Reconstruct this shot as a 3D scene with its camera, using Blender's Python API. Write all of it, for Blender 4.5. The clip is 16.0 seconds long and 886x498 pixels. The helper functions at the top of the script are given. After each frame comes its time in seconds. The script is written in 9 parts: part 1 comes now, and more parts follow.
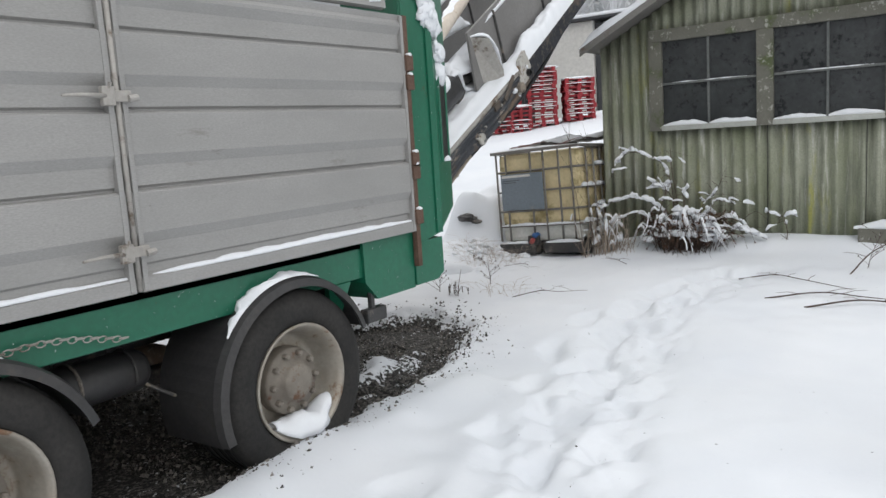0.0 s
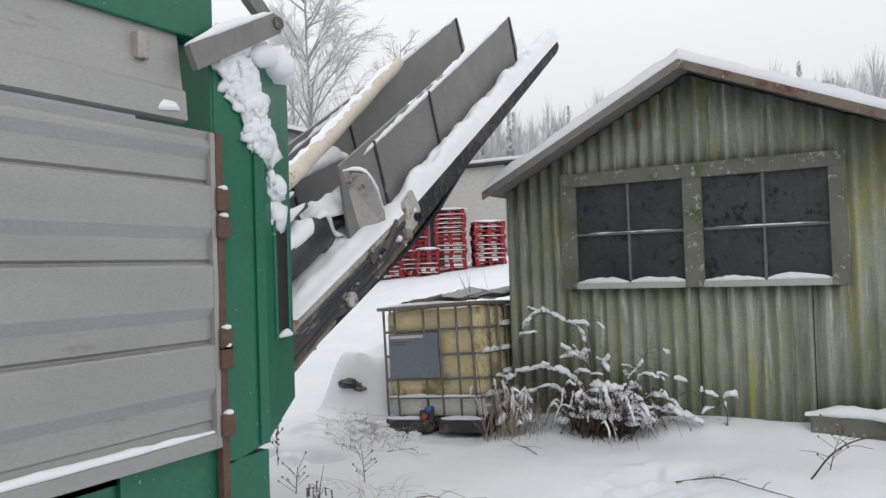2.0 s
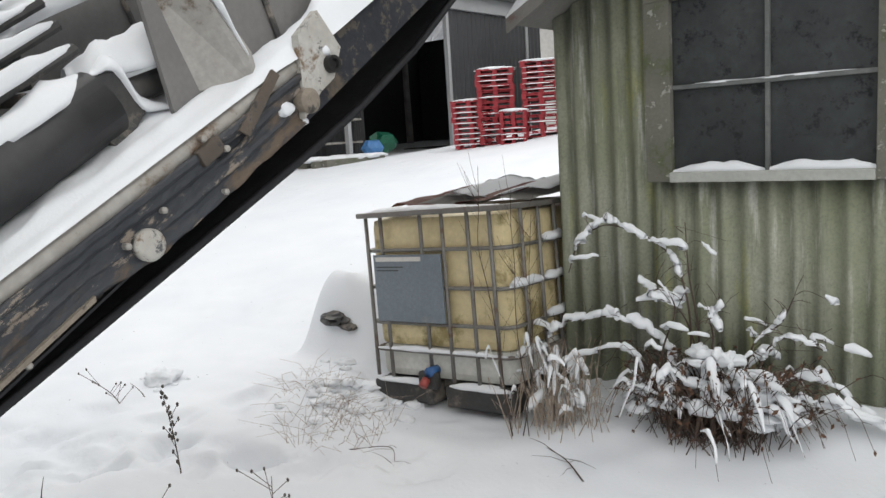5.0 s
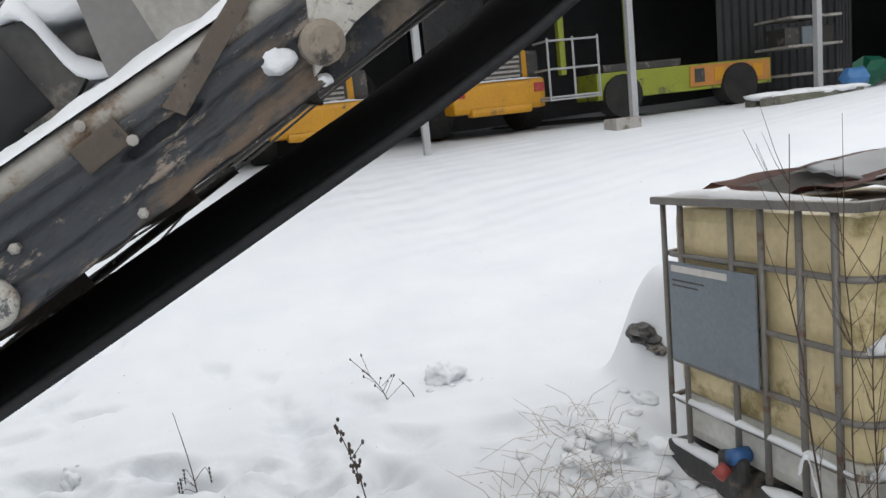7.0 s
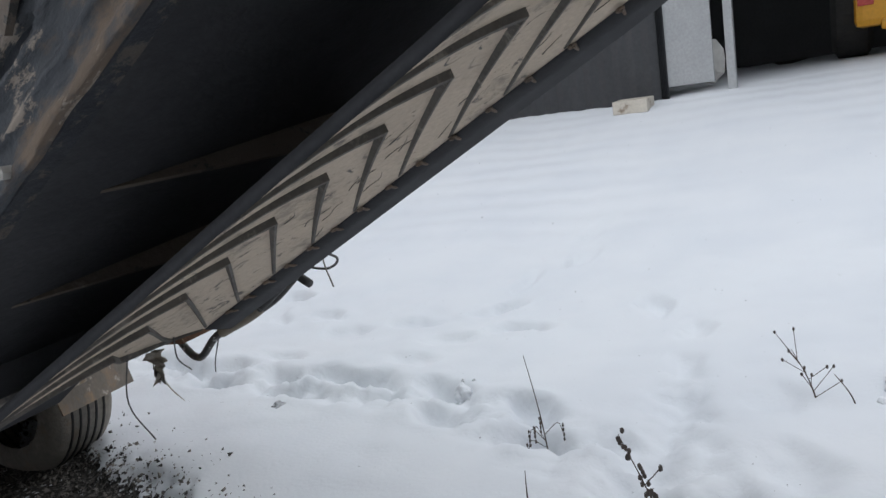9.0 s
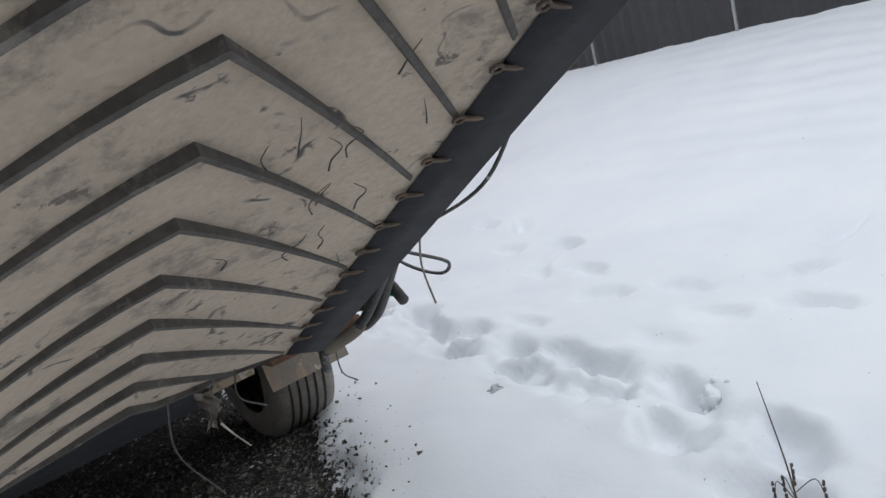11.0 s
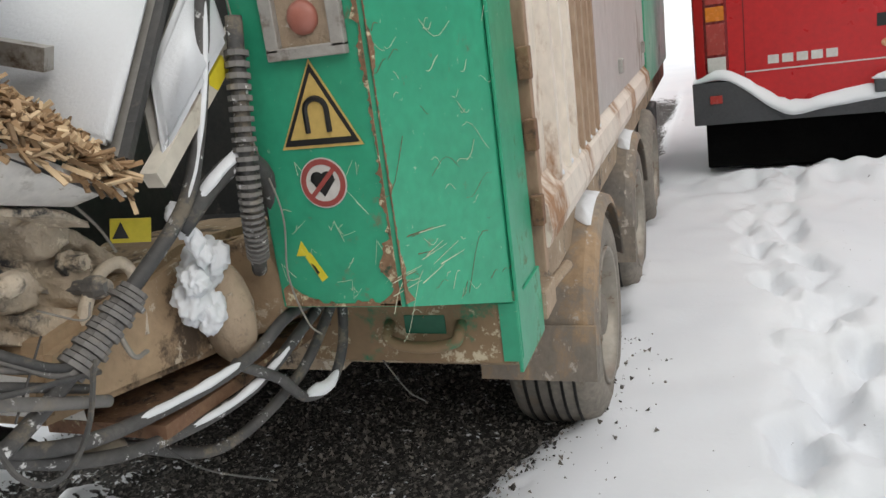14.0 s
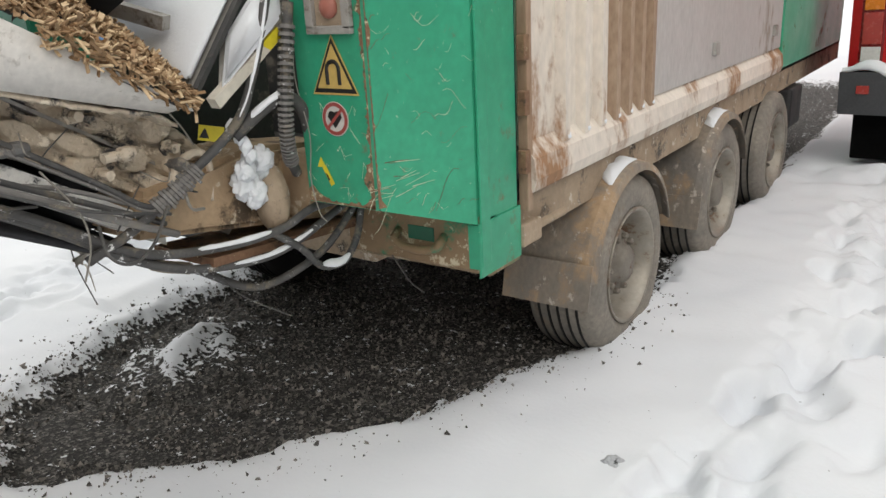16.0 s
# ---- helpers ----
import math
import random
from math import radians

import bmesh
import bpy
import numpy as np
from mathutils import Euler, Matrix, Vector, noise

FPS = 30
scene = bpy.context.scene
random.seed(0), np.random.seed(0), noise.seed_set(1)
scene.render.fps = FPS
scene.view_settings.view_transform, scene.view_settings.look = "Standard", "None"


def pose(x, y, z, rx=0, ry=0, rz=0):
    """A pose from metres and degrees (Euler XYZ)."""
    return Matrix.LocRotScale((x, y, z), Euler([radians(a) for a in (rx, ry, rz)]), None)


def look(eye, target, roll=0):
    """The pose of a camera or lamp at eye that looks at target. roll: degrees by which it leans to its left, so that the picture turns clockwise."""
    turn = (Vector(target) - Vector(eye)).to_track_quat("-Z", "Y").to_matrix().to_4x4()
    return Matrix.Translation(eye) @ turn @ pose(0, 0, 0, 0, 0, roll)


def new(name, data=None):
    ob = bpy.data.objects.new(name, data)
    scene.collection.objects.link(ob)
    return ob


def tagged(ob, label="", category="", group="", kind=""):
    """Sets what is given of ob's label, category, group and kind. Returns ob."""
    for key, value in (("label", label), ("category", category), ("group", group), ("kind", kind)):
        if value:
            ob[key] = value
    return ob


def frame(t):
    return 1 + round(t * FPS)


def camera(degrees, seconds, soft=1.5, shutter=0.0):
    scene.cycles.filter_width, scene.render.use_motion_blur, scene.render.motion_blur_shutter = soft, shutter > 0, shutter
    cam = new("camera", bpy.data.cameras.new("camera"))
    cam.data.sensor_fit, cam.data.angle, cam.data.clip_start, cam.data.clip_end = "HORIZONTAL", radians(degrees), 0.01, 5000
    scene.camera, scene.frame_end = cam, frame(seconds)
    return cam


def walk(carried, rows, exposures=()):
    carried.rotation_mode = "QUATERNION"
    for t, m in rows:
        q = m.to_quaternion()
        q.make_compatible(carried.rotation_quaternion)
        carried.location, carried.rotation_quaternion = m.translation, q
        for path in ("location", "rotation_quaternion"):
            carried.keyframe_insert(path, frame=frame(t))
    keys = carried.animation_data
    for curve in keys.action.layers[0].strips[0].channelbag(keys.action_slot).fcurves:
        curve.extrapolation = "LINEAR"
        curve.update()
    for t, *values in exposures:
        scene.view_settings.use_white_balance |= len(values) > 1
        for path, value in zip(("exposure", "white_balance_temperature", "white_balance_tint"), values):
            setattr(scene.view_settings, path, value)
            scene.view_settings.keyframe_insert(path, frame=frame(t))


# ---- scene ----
cam = camera(59.2, 16.0)
PATH = [
    (0, (2.846, -3.702, 1.624), (1.697, -2.09, 1.339), -3.7),
    (0.5, (2.731, -3.403, 1.677), (1.692, -1.7, 1.54), -3.3),
    (1, (2.623, -3.065, 1.733), (1.664, -1.31, 1.72), -2.7),
    (1.5, (2.483, -2.691, 1.761), (1.551, -0.924, 1.837), -2.3),
    (2, (2.319, -2.303, 1.753), (1.355, -0.552, 1.804), -1.9),
    (2.5, (2.137, -1.893, 1.751), (1.229, -0.111, 1.771), -1.8),
    (3, (1.983, -1.463, 1.764), (1.07, 0.317, 1.755), -2.1),
    (3.2, (1.91, -1.304, 1.763), (0.982, 0.468, 1.746), -2.1),
    (5.3, (1.516, 0.713, 1.857), (0.212, 2.197, 1.54), -4.0),
    (5.5, (1.459, 0.898, 1.858), (0.098, 2.329, 1.543), -4.0),
    (6, (1.332, 1.329, 1.865), (-0.237, 2.532, 1.559), -4.2),
    (6.5, (1.174, 1.744, 1.846), (-0.606, 2.606, 1.55), -5.3),
    (7, (1.05, 2.11, 1.844), (-0.843, 2.652, 1.496), -6.1),
    (7.5, (0.841, 2.387, 1.831), (-1.118, 2.548, 1.465), -7.7),
    (8, (0.714, 2.727, 1.812), (-1.235, 2.484, 1.434), -9.0),
    (8.5, (0.411, 2.933, 1.774), (-1.45, 2.314, 1.379), -9.4),
    (8.7, (0.307, 3.004, 1.758), (-1.5, 2.248, 1.355), -8.9),
    (10.8, (-0.773, 3.11, 1.697), (-1.949, 1.545, 1.292), -15.6),
    (11, (-0.91, 3.074, 1.683), (-2.01, 1.461, 1.247), -16.0),
    (11.5, (-1.306, 2.975, 1.664), (-2.23, 1.287, 1.12), -16.8),
    (12, (-1.688, 2.858, 1.646), (-2.408, 1.094, 1.039), -16.6),
    (12.5, (-2.105, 2.678, 1.694), (-2.549, 0.824, 1.091), -14.5),
    (13, (-2.464, 2.538, 1.739), (-2.502, 0.626, 1.156), -10.3),
    (13.5, (-2.759, 2.302, 1.759), (-2.42, 0.413, 1.195), -7.9),
    (14, (-3.011, 2.151, 1.754), (-2.343, 0.349, 1.201), -7.5),
    (14.5, (-3.265, 2.032, 1.709), (-2.396, 0.34, 1.092), -7.1),
    (15, (-3.51, 2.099, 1.732), (-2.502, 0.538, 0.991), -4.3),
    (15.5, (-3.703, 2.323, 1.775), (-2.642, 0.814, 1.005), -2.2),
    (16, (-3.933, 2.523, 1.845), (-2.831, 0.981, 1.205), -3.0),
]
walk(cam, [(t, look(eye, target, roll)) for t, eye, target, roll in PATH],
     exposures=[(0, 0.38, 6700, 10), (0.5, 0.36, 6700, 10), (1.0, 0.24, 6700, 10), (1.6, 0.24, 6700, 10), (3.0, 0.36, 6750, 10), (5.5, 0.5, 6900, 10), (7.0, 0.4, 6750, 10), (8.5, 0.12, 6350, 10), (11.0, 0.28, 6350, 10), (12.5, 0.26, 6350, 10), (13.5, 0.5, 6850, 10), (16.0, 0.52, 7100, 10)])

# ---- light ----
world = bpy.data.worlds.new("overcast")
scene.world = world
world.use_nodes = True
wn, wl = world.node_tree.nodes, world.node_tree.links
sky = wn.new("ShaderNodeTexSky")
sky.sky_type, sky.sun_disc = "NISHITA", False
sky.sun_elevation, sky.sun_rotation = radians(28), radians(125)
sky.air_density, sky.dust_density = 1.0, 6.0
grey = wn.new("ShaderNodeHueSaturation")
grey.inputs["Saturation"].default_value = 0.12
grey.inputs["Value"].default_value = 0.1
wmix = wn.new("ShaderNodeMix")
wmix.data_type = "RGBA"
wmix.inputs["Factor"].default_value = 0.86
wmix.inputs["B"].default_value = (0.77, 0.80, 0.84, 1)
wl.new(sky.outputs["Color"], grey.inputs["Color"])
wl.new(grey.outputs["Color"], wmix.inputs["A"])
# overcast sky: brighter towards the zenith than at the horizon
wco, wsep, wup = wn.new("ShaderNodeTexCoord"), wn.new("ShaderNodeSeparateXYZ"), wn.new("ShaderNodeMapRange")
wup.inputs["From Min"].default_value, wup.inputs["From Max"].default_value = 0.05, 0.9
wup.inputs["To Min"].default_value, wup.inputs["To Max"].default_value = 0.80, 1.68
wl.new(wco.outputs["Generated"], wsep.inputs["Vector"])
wl.new(wsep.outputs["Z"], wup.inputs["Value"])
wl.new(wup.outputs["Result"], wn["Background"].inputs["Strength"])
wl.new(wmix.outputs["Result"], wn["Background"].inputs["Color"])
sun = new("sun", bpy.data.lights.new("sun", "SUN"))
sun.data.energy, sun.data.angle, sun.data.color = 0.85, radians(40), (1.0, 0.97, 0.93)
sun.rotation_euler = Euler((radians(62), 0, radians(235)))


# ---- small tools ----
def part(name, bm, material, parent=None, label="", smooth=False):
    """Links a bmesh, in world metres, as one mesh under a thing or a part."""
    me = bpy.data.meshes.new(name)
    bm.normal_update()
    bm.to_mesh(me)
    bm.free()
    if smooth:
        me.polygons.foreach_set("use_smooth", [True] * len(me.polygons))
    me.materials.append(material)
    ob = new(name, me)
    if parent is not None:
        ob.parent = parent
        ob.matrix_parent_inverse = base_of(parent).inverted()
    return tagged(ob, label=label)


def base_of(ob):
    m = Matrix.Translation(ob.location)
    return base_of(ob.parent) @ ob.matrix_parent_inverse @ m if ob.parent is not None else m


def thing(name, label, category, at=(0, 0, 0), group="", kind=""):
    ob = new(name)
    ob.location = at
    ob.empty_display_size = 0.1
    return tagged(ob, label, category, group, kind)


def box(bm, x0, x1, y0, y1, z0, z1, bev=0.0, m=None):
    vs = [bm.verts.new((x, y, z)) for x in (x0, x1) for y in (y0, y1) for z in (z0, z1)]
    fs = [(0, 1, 3, 2), (4, 6, 7, 5), (0, 4, 5, 1), (2, 3, 7, 6), (0, 2, 6, 4), (1, 5, 7, 3)]
    faces = [bm.faces.new([vs[i] for i in f]) for f in fs]
    if bev:
        es = list({e for f in faces for e in f.edges})
        out = bmesh.ops.bevel(bm, geom=es, offset=bev, segments=2, affect="EDGES", profile=0.6)
        vs = list({v for f in out["faces"] for v in f.verts} | {v for v in vs if v.is_valid})
    if m is not None:
        bmesh.ops.transform(bm, matrix=m, verts=vs)
    return vs


def prism(bm, poly, along, frame_m=None):
    """A polygon (list of 3D points) pushed along a vector."""
    a = [bm.verts.new(p) for p in poly]
    b = [bm.verts.new(Vector(p) + Vector(along)) for p in poly]
    n = len(poly)
    bm.faces.new(a[::-1])
    bm.faces.new(b)
    for i in range(n):
        bm.faces.new((a[i], a[(i + 1) % n], b[(i + 1) % n], b[i]))
    return a + b


def tube(bm, pts, r, n=8, caps=True, r1=None):
    """A round bar through the points."""
    pts = [Vector(p) for p in pts]
    rings, up = [], None
    for i, p in enumerate(pts):
        d = (pts[min(i + 1, len(pts) - 1)] - pts[max(i - 1, 0)]).normalized()
        if up is None:
            up = d.orthogonal().normalized()
        up = (up - d * up.dot(d)).normalized()
        s = d.cross(up)
        k = i / max(1, len(pts) - 1)
        rr = r if r1 is None else r + (r1 - r) * k
        rings.append([bm.verts.new(p + rr * (math.cos(2 * math.pi * j / n) * up + math.sin(2 * math.pi * j / n) * s)) for j in range(n)])
    for a, b in zip(rings, rings[1:]):
        for j in range(n):
            bm.faces.new((a[j], a[(j + 1) % n], b[(j + 1) % n], b[j]))
    if caps:
        bm.faces.new(rings[0][::-1])
        bm.faces.new(rings[-1])
    return rings


def smooth_path(pts, k=6):
    """Catmull-Rom through the points."""
    p = [Vector(q) for q in pts]
    p = [2 * p[0] - p[1]] + p + [2 * p[-1] - p[-2]]
    out = []
    for i in range(1, len(p) - 2):
        for j in range(k):
            t = j / k
            out.append(0.5 * (2 * p[i] + (p[i + 1] - p[i - 1]) * t + (2 * p[i - 1] - 5 * p[i] + 4 * p[i + 1] - p[i + 2]) * t * t
                              + (3 * p[i] - p[i - 1] - 3 * p[i + 1] + p[i + 2]) * t ** 3))
    return out + [p[-2]]


def lathe(bm, profile, centre, axis="x", n=32, caps=True):
    """Turns (offset along the axis, radius) pairs round an axis through the centre."""
    c = Vector(centre)
    rings = []
    for a, r in profile:
        ring = []
        for j in range(n):
            u, v = r * math.cos(2 * math.pi * j / n), r * math.sin(2 * math.pi * j / n)
            ring.append(bm.verts.new(c + Vector({"x": (a, u, v), "y": (v, a, u), "z": (u, v, a)}[axis])))
        rings.append(ring)
    for a, b in zip(rings, rings[1:]):
        for j in range(n):
            bm.faces.new((a[j], a[(j + 1) % n], b[(j + 1) % n], b[j]))
    if caps:
        bm.faces.new(rings[0][::-1])
        bm.faces.new(rings[-1])
    return rings


def snow_roll(bm, pts, w, h, seed=0, n=9, rough=0.45, step=0.05, tip=0.35):
    """A lumpy ridge of snow along the points: w half-width, h height."""
    path = smooth_path(pts, max(2, int((Vector(pts[0]) - Vector(pts[-1])).length / max(1, len(pts) - 1) / step)))
    rings = []
    for i, p in enumerate(path):
        d = (path[min(i + 1, len(path) - 1)] - path[max(i - 1, 0)]).normalized()
        side = d.cross(Vector((0, 0, 1)))
        side = side.normalized() if side.length > 1e-4 else Vector((1, 0, 0))
        end = min(1.0, tip + 3.0 * min(i, len(path) - 1 - i) / len(path))
        ring = []
        for j in range(n):
            a = math.pi * j / (n - 1)
            q = p + side * math.cos(a) * w * end + Vector((0, 0, math.sin(a) * h * end))
            k = 1 + rough * noise.noise(q * 7 + Vector((seed, 0, 0))) + rough * 0.6 * noise.noise(q * 19 + Vector((0, seed, 0)))
            ring.append(bm.verts.new(p + (q - p) * k - Vector((0, 0, 0.004))))
        rings.append(ring)
    for a, b in zip(rings, rings[1:]):
        for j in range(n - 1):
            bm.faces.new((a[j], a[j + 1], b[j + 1], b[j]))
        bm.faces.new((a[0], b[0], b[-1], a[-1]))
    bm.faces.new(rings[0])
    bm.faces.new(rings[-1][::-1])


def blob(bm, c, rx, ry, rz, seed=0, rough=0.25, sub=2):
    out = bmesh.ops.create_icosphere(bm, subdivisions=sub, radius=1)
    for v in out["verts"]:
        k = 1 + rough * noise.noise(v.co * 1.6 + Vector((seed * 3.1, 0, 0))) + 0.5 * rough * noise.noise(v.co * 4 + Vector((0, seed, 0)))
        v.co = Vector(c) + Vector((v.co.x * rx * k, v.co.y * ry * k, v.co.z * rz * k))


def clod(bm, c, rx, ry, rz, seed=0, sub=4):
    """A ragged lump, broken at three scales."""
    made = bmesh.ops.create_icosphere(bm, subdivisions=sub, radius=1.0)["verts"]
    o = Vector((seed * 3.7, seed * 1.9, seed * 5.3))
    for v in made:
        d = v.co.normalized()
        k = 1 + 0.42 * noise.noise(d * 1.7 + o) + 0.24 * noise.noise(d * 4.2 + o) + 0.12 * noise.noise(d * 9.5 + o)
        v.co = Vector(c) + Vector((d.x * rx, d.y * ry, d.z * rz)) * k


# ---- materials ----
def mat(name, base, other=None, rough=0.6, metal=0.0, scale=6.0, fine=60.0, bump=0.15, dirt=None, dirt_at=0.6, dirt_scale=3.0, vary=0.0, stretch=(1, 1, 1), spec=0.5, island=None, speck=None, scratch=None, turn=None, grain=0.62):
    """A painted, rough or metal surface with broad and fine variation, and patches of dirt or rust."""
    m = bpy.data.materials.new(name)
    m.use_nodes = True
    nt = m.node_tree
    n, l = nt.nodes, nt.links
    p = n["Principled BSDF"]
    co = n.new("ShaderNodeTexCoord")
    mp = n.new("ShaderNodeMapping")
    mp.inputs["Scale"].default_value = stretch
    if turn is not None:
        mp.vector_type = "TEXTURE"
        mp.inputs["Rotation"].default_value = (radians(turn), 0, 0)
    l.new(co.outputs["Object"], mp.inputs["Vector"])

    def nz(s, detail=4, rgh=0.6):
        t = n.new("ShaderNodeTexNoise")
        t.inputs["Scale"].default_value, t.inputs["Detail"].default_value, t.inputs["Roughness"].default_value = s, detail, rgh
        l.new(mp.outputs["Vector"], t.inputs["Vector"])
        return t.outputs["Fac"]

    def mixc(f, a, b):
        t = n.new("ShaderNodeMix")
        t.data_type = "RGBA"
        l.new(f, t.inputs["Factor"])
        for k, v in (("A", a), ("B", b)):
            if isinstance(v, tuple):
                t.inputs[k].default_value = (*v, 1)
            else:
                l.new(v, t.inputs[k])
        return t.outputs["Result"]

    def ramp(f, a, b):
        t = n.new("ShaderNodeMapRange")
        t.inputs["From Min"].default_value, t.inputs["From Max"].default_value = a, b
        l.new(f, t.inputs["Value"])
        return t.outputs["Result"]

    other = other or tuple(c * 0.78 for c in base)
    col = mixc(ramp(nz(scale), 0.3, 0.7), base, other)
    col = mixc(ramp(nz(fine, 2), 0.25, 1.1), col, tuple(c * grain for c in base))
    if island:
        gi = n.new("ShaderNodeNewGeometry")
        col = mixc(ramp(gi.outputs["Random Per Island"], 0.45, 1.0), col, island)
        col = mixc(ramp(gi.outputs["Random Per Island"], 0.35, 0.0), col, tuple(c * 0.35 for c in base))
    if vary:
        oi = n.new("ShaderNodeObjectInfo")
        col = mixc(ramp(oi.outputs["Random"], -0.2, 1 / max(vary, 0.01)), col, tuple(c * 0.5 for c in base))
    rf = ramp(nz(scale * 2.3), 0.0, 1.0)
    rr = n.new("ShaderNodeMapRange")
    rr.inputs["To Min"].default_value, rr.inputs["To Max"].default_value = max(0.05, rough - 0.15), min(1, rough + 0.15)
    l.new(rf, rr.inputs["Value"])
    rough_out = rr.outputs["Result"]
    if dirt:
        at = 0.5 + (dirt_at - 0.5) * 0.62
        f = ramp(nz(dirt_scale, 8, 0.72), at, at + 0.085)
        col = mixc(f, col, mixc(nz(25, 3), dirt, tuple(c * 0.5 for c in dirt)))
        t = n.new("ShaderNodeMix")
        l.new(f, t.inputs["Factor"])
        l.new(rough_out, t.inputs["A"])
        t.inputs["B"].default_value = 0.9
        rough_out = t.outputs["Result"]
        t = n.new("ShaderNodeMath")
        t.operation = "MULTIPLY_ADD"
        t.inputs[1].default_value, t.inputs[2].default_value = -metal, metal
        l.new(f, t.inputs[0])
        l.new(t.outputs[0], p.inputs["Metallic"])
    else:
        p.inputs["Metallic"].default_value = metal
    if speck:
        colour, at, size = speck
        col = mixc(ramp(nz(size, 9, 0.75), 0.5 + (at - 0.5) * 0.62, 0.535 + (at - 0.5) * 0.62), col, colour)
    if scratch:
        colour, size, width = scratch
        d = n.new("ShaderNodeMath")
        d.operation = "SUBTRACT"
        d.inputs[1].default_value = 0.5
        l.new(nz(size, 2, 0.4), d.inputs[0])
        a = n.new("ShaderNodeMath")
        a.operation = "ABSOLUTE"
        l.new(d.outputs[0], a.inputs[0])
        m1 = n.new("ShaderNodeMath")
        m1.operation = "MULTIPLY"
        l.new(ramp(a.outputs[0], width, width * 0.4), m1.inputs[0])
        l.new(ramp(nz(size * 0.9, 3), 0.49, 0.56), m1.inputs[1])
        m2 = n.new("ShaderNodeMath")
        m2.operation = "MULTIPLY"
        l.new(m1.outputs[0], m2.inputs[0])
        l.new(ramp(nz(size * 3.7, 2), 0.45, 0.55), m2.inputs[1])
        col = mixc(m2.outputs[0], col, colour)
    l.new(col, p.inputs["Base Color"])
    l.new(rough_out, p.inputs["Roughness"])
    p.inputs["Specular IOR Level"].default_value = spec
    if bump:
        b = n.new("ShaderNodeBump")
        b.inputs["Strength"].default_value, b.inputs["Distance"].default_value = bump, 0.01
        l.new(nz(fine, 5), b.inputs["Height"])
        l.new(b.outputs["Normal"], p.inputs["Normal"])
    return m


RUST, MUD = (0.16, 0.065, 0.03), (0.19, 0.13, 0.085)
M_snow = mat("fresh_snow", (0.73, 0.75, 0.78), (0.69, 0.715, 0.75), rough=0.75, scale=2, fine=120, bump=0.2, spec=0.2, grain=0.93)
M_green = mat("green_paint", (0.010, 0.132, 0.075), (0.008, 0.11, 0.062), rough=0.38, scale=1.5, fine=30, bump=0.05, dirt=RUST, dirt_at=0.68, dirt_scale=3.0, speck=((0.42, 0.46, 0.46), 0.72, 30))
# same green as above, worn, and 2.8 times brighter: far-side light in the colour
M_green_worn_lit = mat("worn_green_paint_lit", (0.028, 0.37, 0.21), (0.022, 0.29, 0.165), rough=0.38, scale=2, fine=25, bump=0.08, dirt=(0.24, 0.17, 0.10), dirt_at=0.66, dirt_scale=5, speck=((0.34, 0.46, 0.33), 0.73, 45))
M_alu = mat("weathered_aluminium", (0.375, 0.37, 0.36), (0.30, 0.298, 0.29), rough=0.5, metal=0.35, scale=2.2, fine=160, bump=0.05, dirt=(0.27, 0.26, 0.24), dirt_at=0.68, dirt_scale=2.6, stretch=(1, 0.45, 1.6), speck=((0.2, 0.19, 0.18), 0.78, 20))
M_alu_dirty = mat("muddy_aluminium", (0.845, 0.785, 0.705), (0.644, 0.564, 0.483), rough=0.6, metal=0.2, scale=2, fine=30, bump=0.1, dirt=(0.402, 0.222, 0.121), dirt_at=0.53, dirt_scale=2.0, stretch=(1, 1, 0.5))
M_rust = mat("rusty_steel", (0.17, 0.085, 0.05), (0.26, 0.16, 0.09), rough=0.85, scale=8, fine=50, bump=0.5, dirt=(0.07, 0.045, 0.035), dirt_at=0.56, dirt_scale=12, speck=((0.42, 0.34, 0.22), 0.66, 18))
M_mud = mat("mud_coated_steel", (0.44, 0.345, 0.25), (0.29, 0.215, 0.15), rough=0.9, scale=6, fine=40, bump=0.7, dirt=(0.07, 0.062, 0.055), dirt_at=0.57, dirt_scale=7, speck=((0.52, 0.46, 0.38), 0.63, 14))
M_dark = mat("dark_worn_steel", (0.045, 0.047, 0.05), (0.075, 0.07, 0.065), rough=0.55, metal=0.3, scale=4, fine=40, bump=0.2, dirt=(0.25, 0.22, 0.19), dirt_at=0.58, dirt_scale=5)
M_greysteel = mat("grey_worn_steel", (0.42, 0.405, 0.38), (0.30, 0.28, 0.255), rough=0.6, metal=0.2, scale=5, fine=50, bump=0.2, dirt=(0.13, 0.09, 0.06), dirt_at=0.58, dirt_scale=5)
M_board = mat("grey_guard_board", (0.20, 0.195, 0.19), (0.15, 0.145, 0.14), rough=0.6, scale=3, fine=40, bump=0.1, dirt=(0.3, 0.29, 0.27), dirt_at=0.68)
M_beltdark = mat("black_rubber", (0.021, 0.022, 0.026), (0.034, 0.034, 0.038), rough=0.8, scale=5, fine=60, bump=0.2)
M_belt = mat("dusty_belt_rubber", (0.60, 0.50, 0.392), (0.50, 0.41, 0.32), rough=0.9, scale=5, fine=70, bump=0.45, dirt=(0.36, 0.305, 0.25), dirt_at=0.58, dirt_scale=5, speck=((0.163, 0.138, 0.119), 0.66, 9), scratch=((0.112, 0.100, 0.094), 5, 0.012))
M_cleat = mat("belt_cleat_rubber", (0.085, 0.078, 0.072), (0.15, 0.135, 0.12), rough=0.9, scale=9, fine=60, bump=0.4, dirt=(0.270, 0.247, 0.217), dirt_at=0.6, dirt_scale=14)
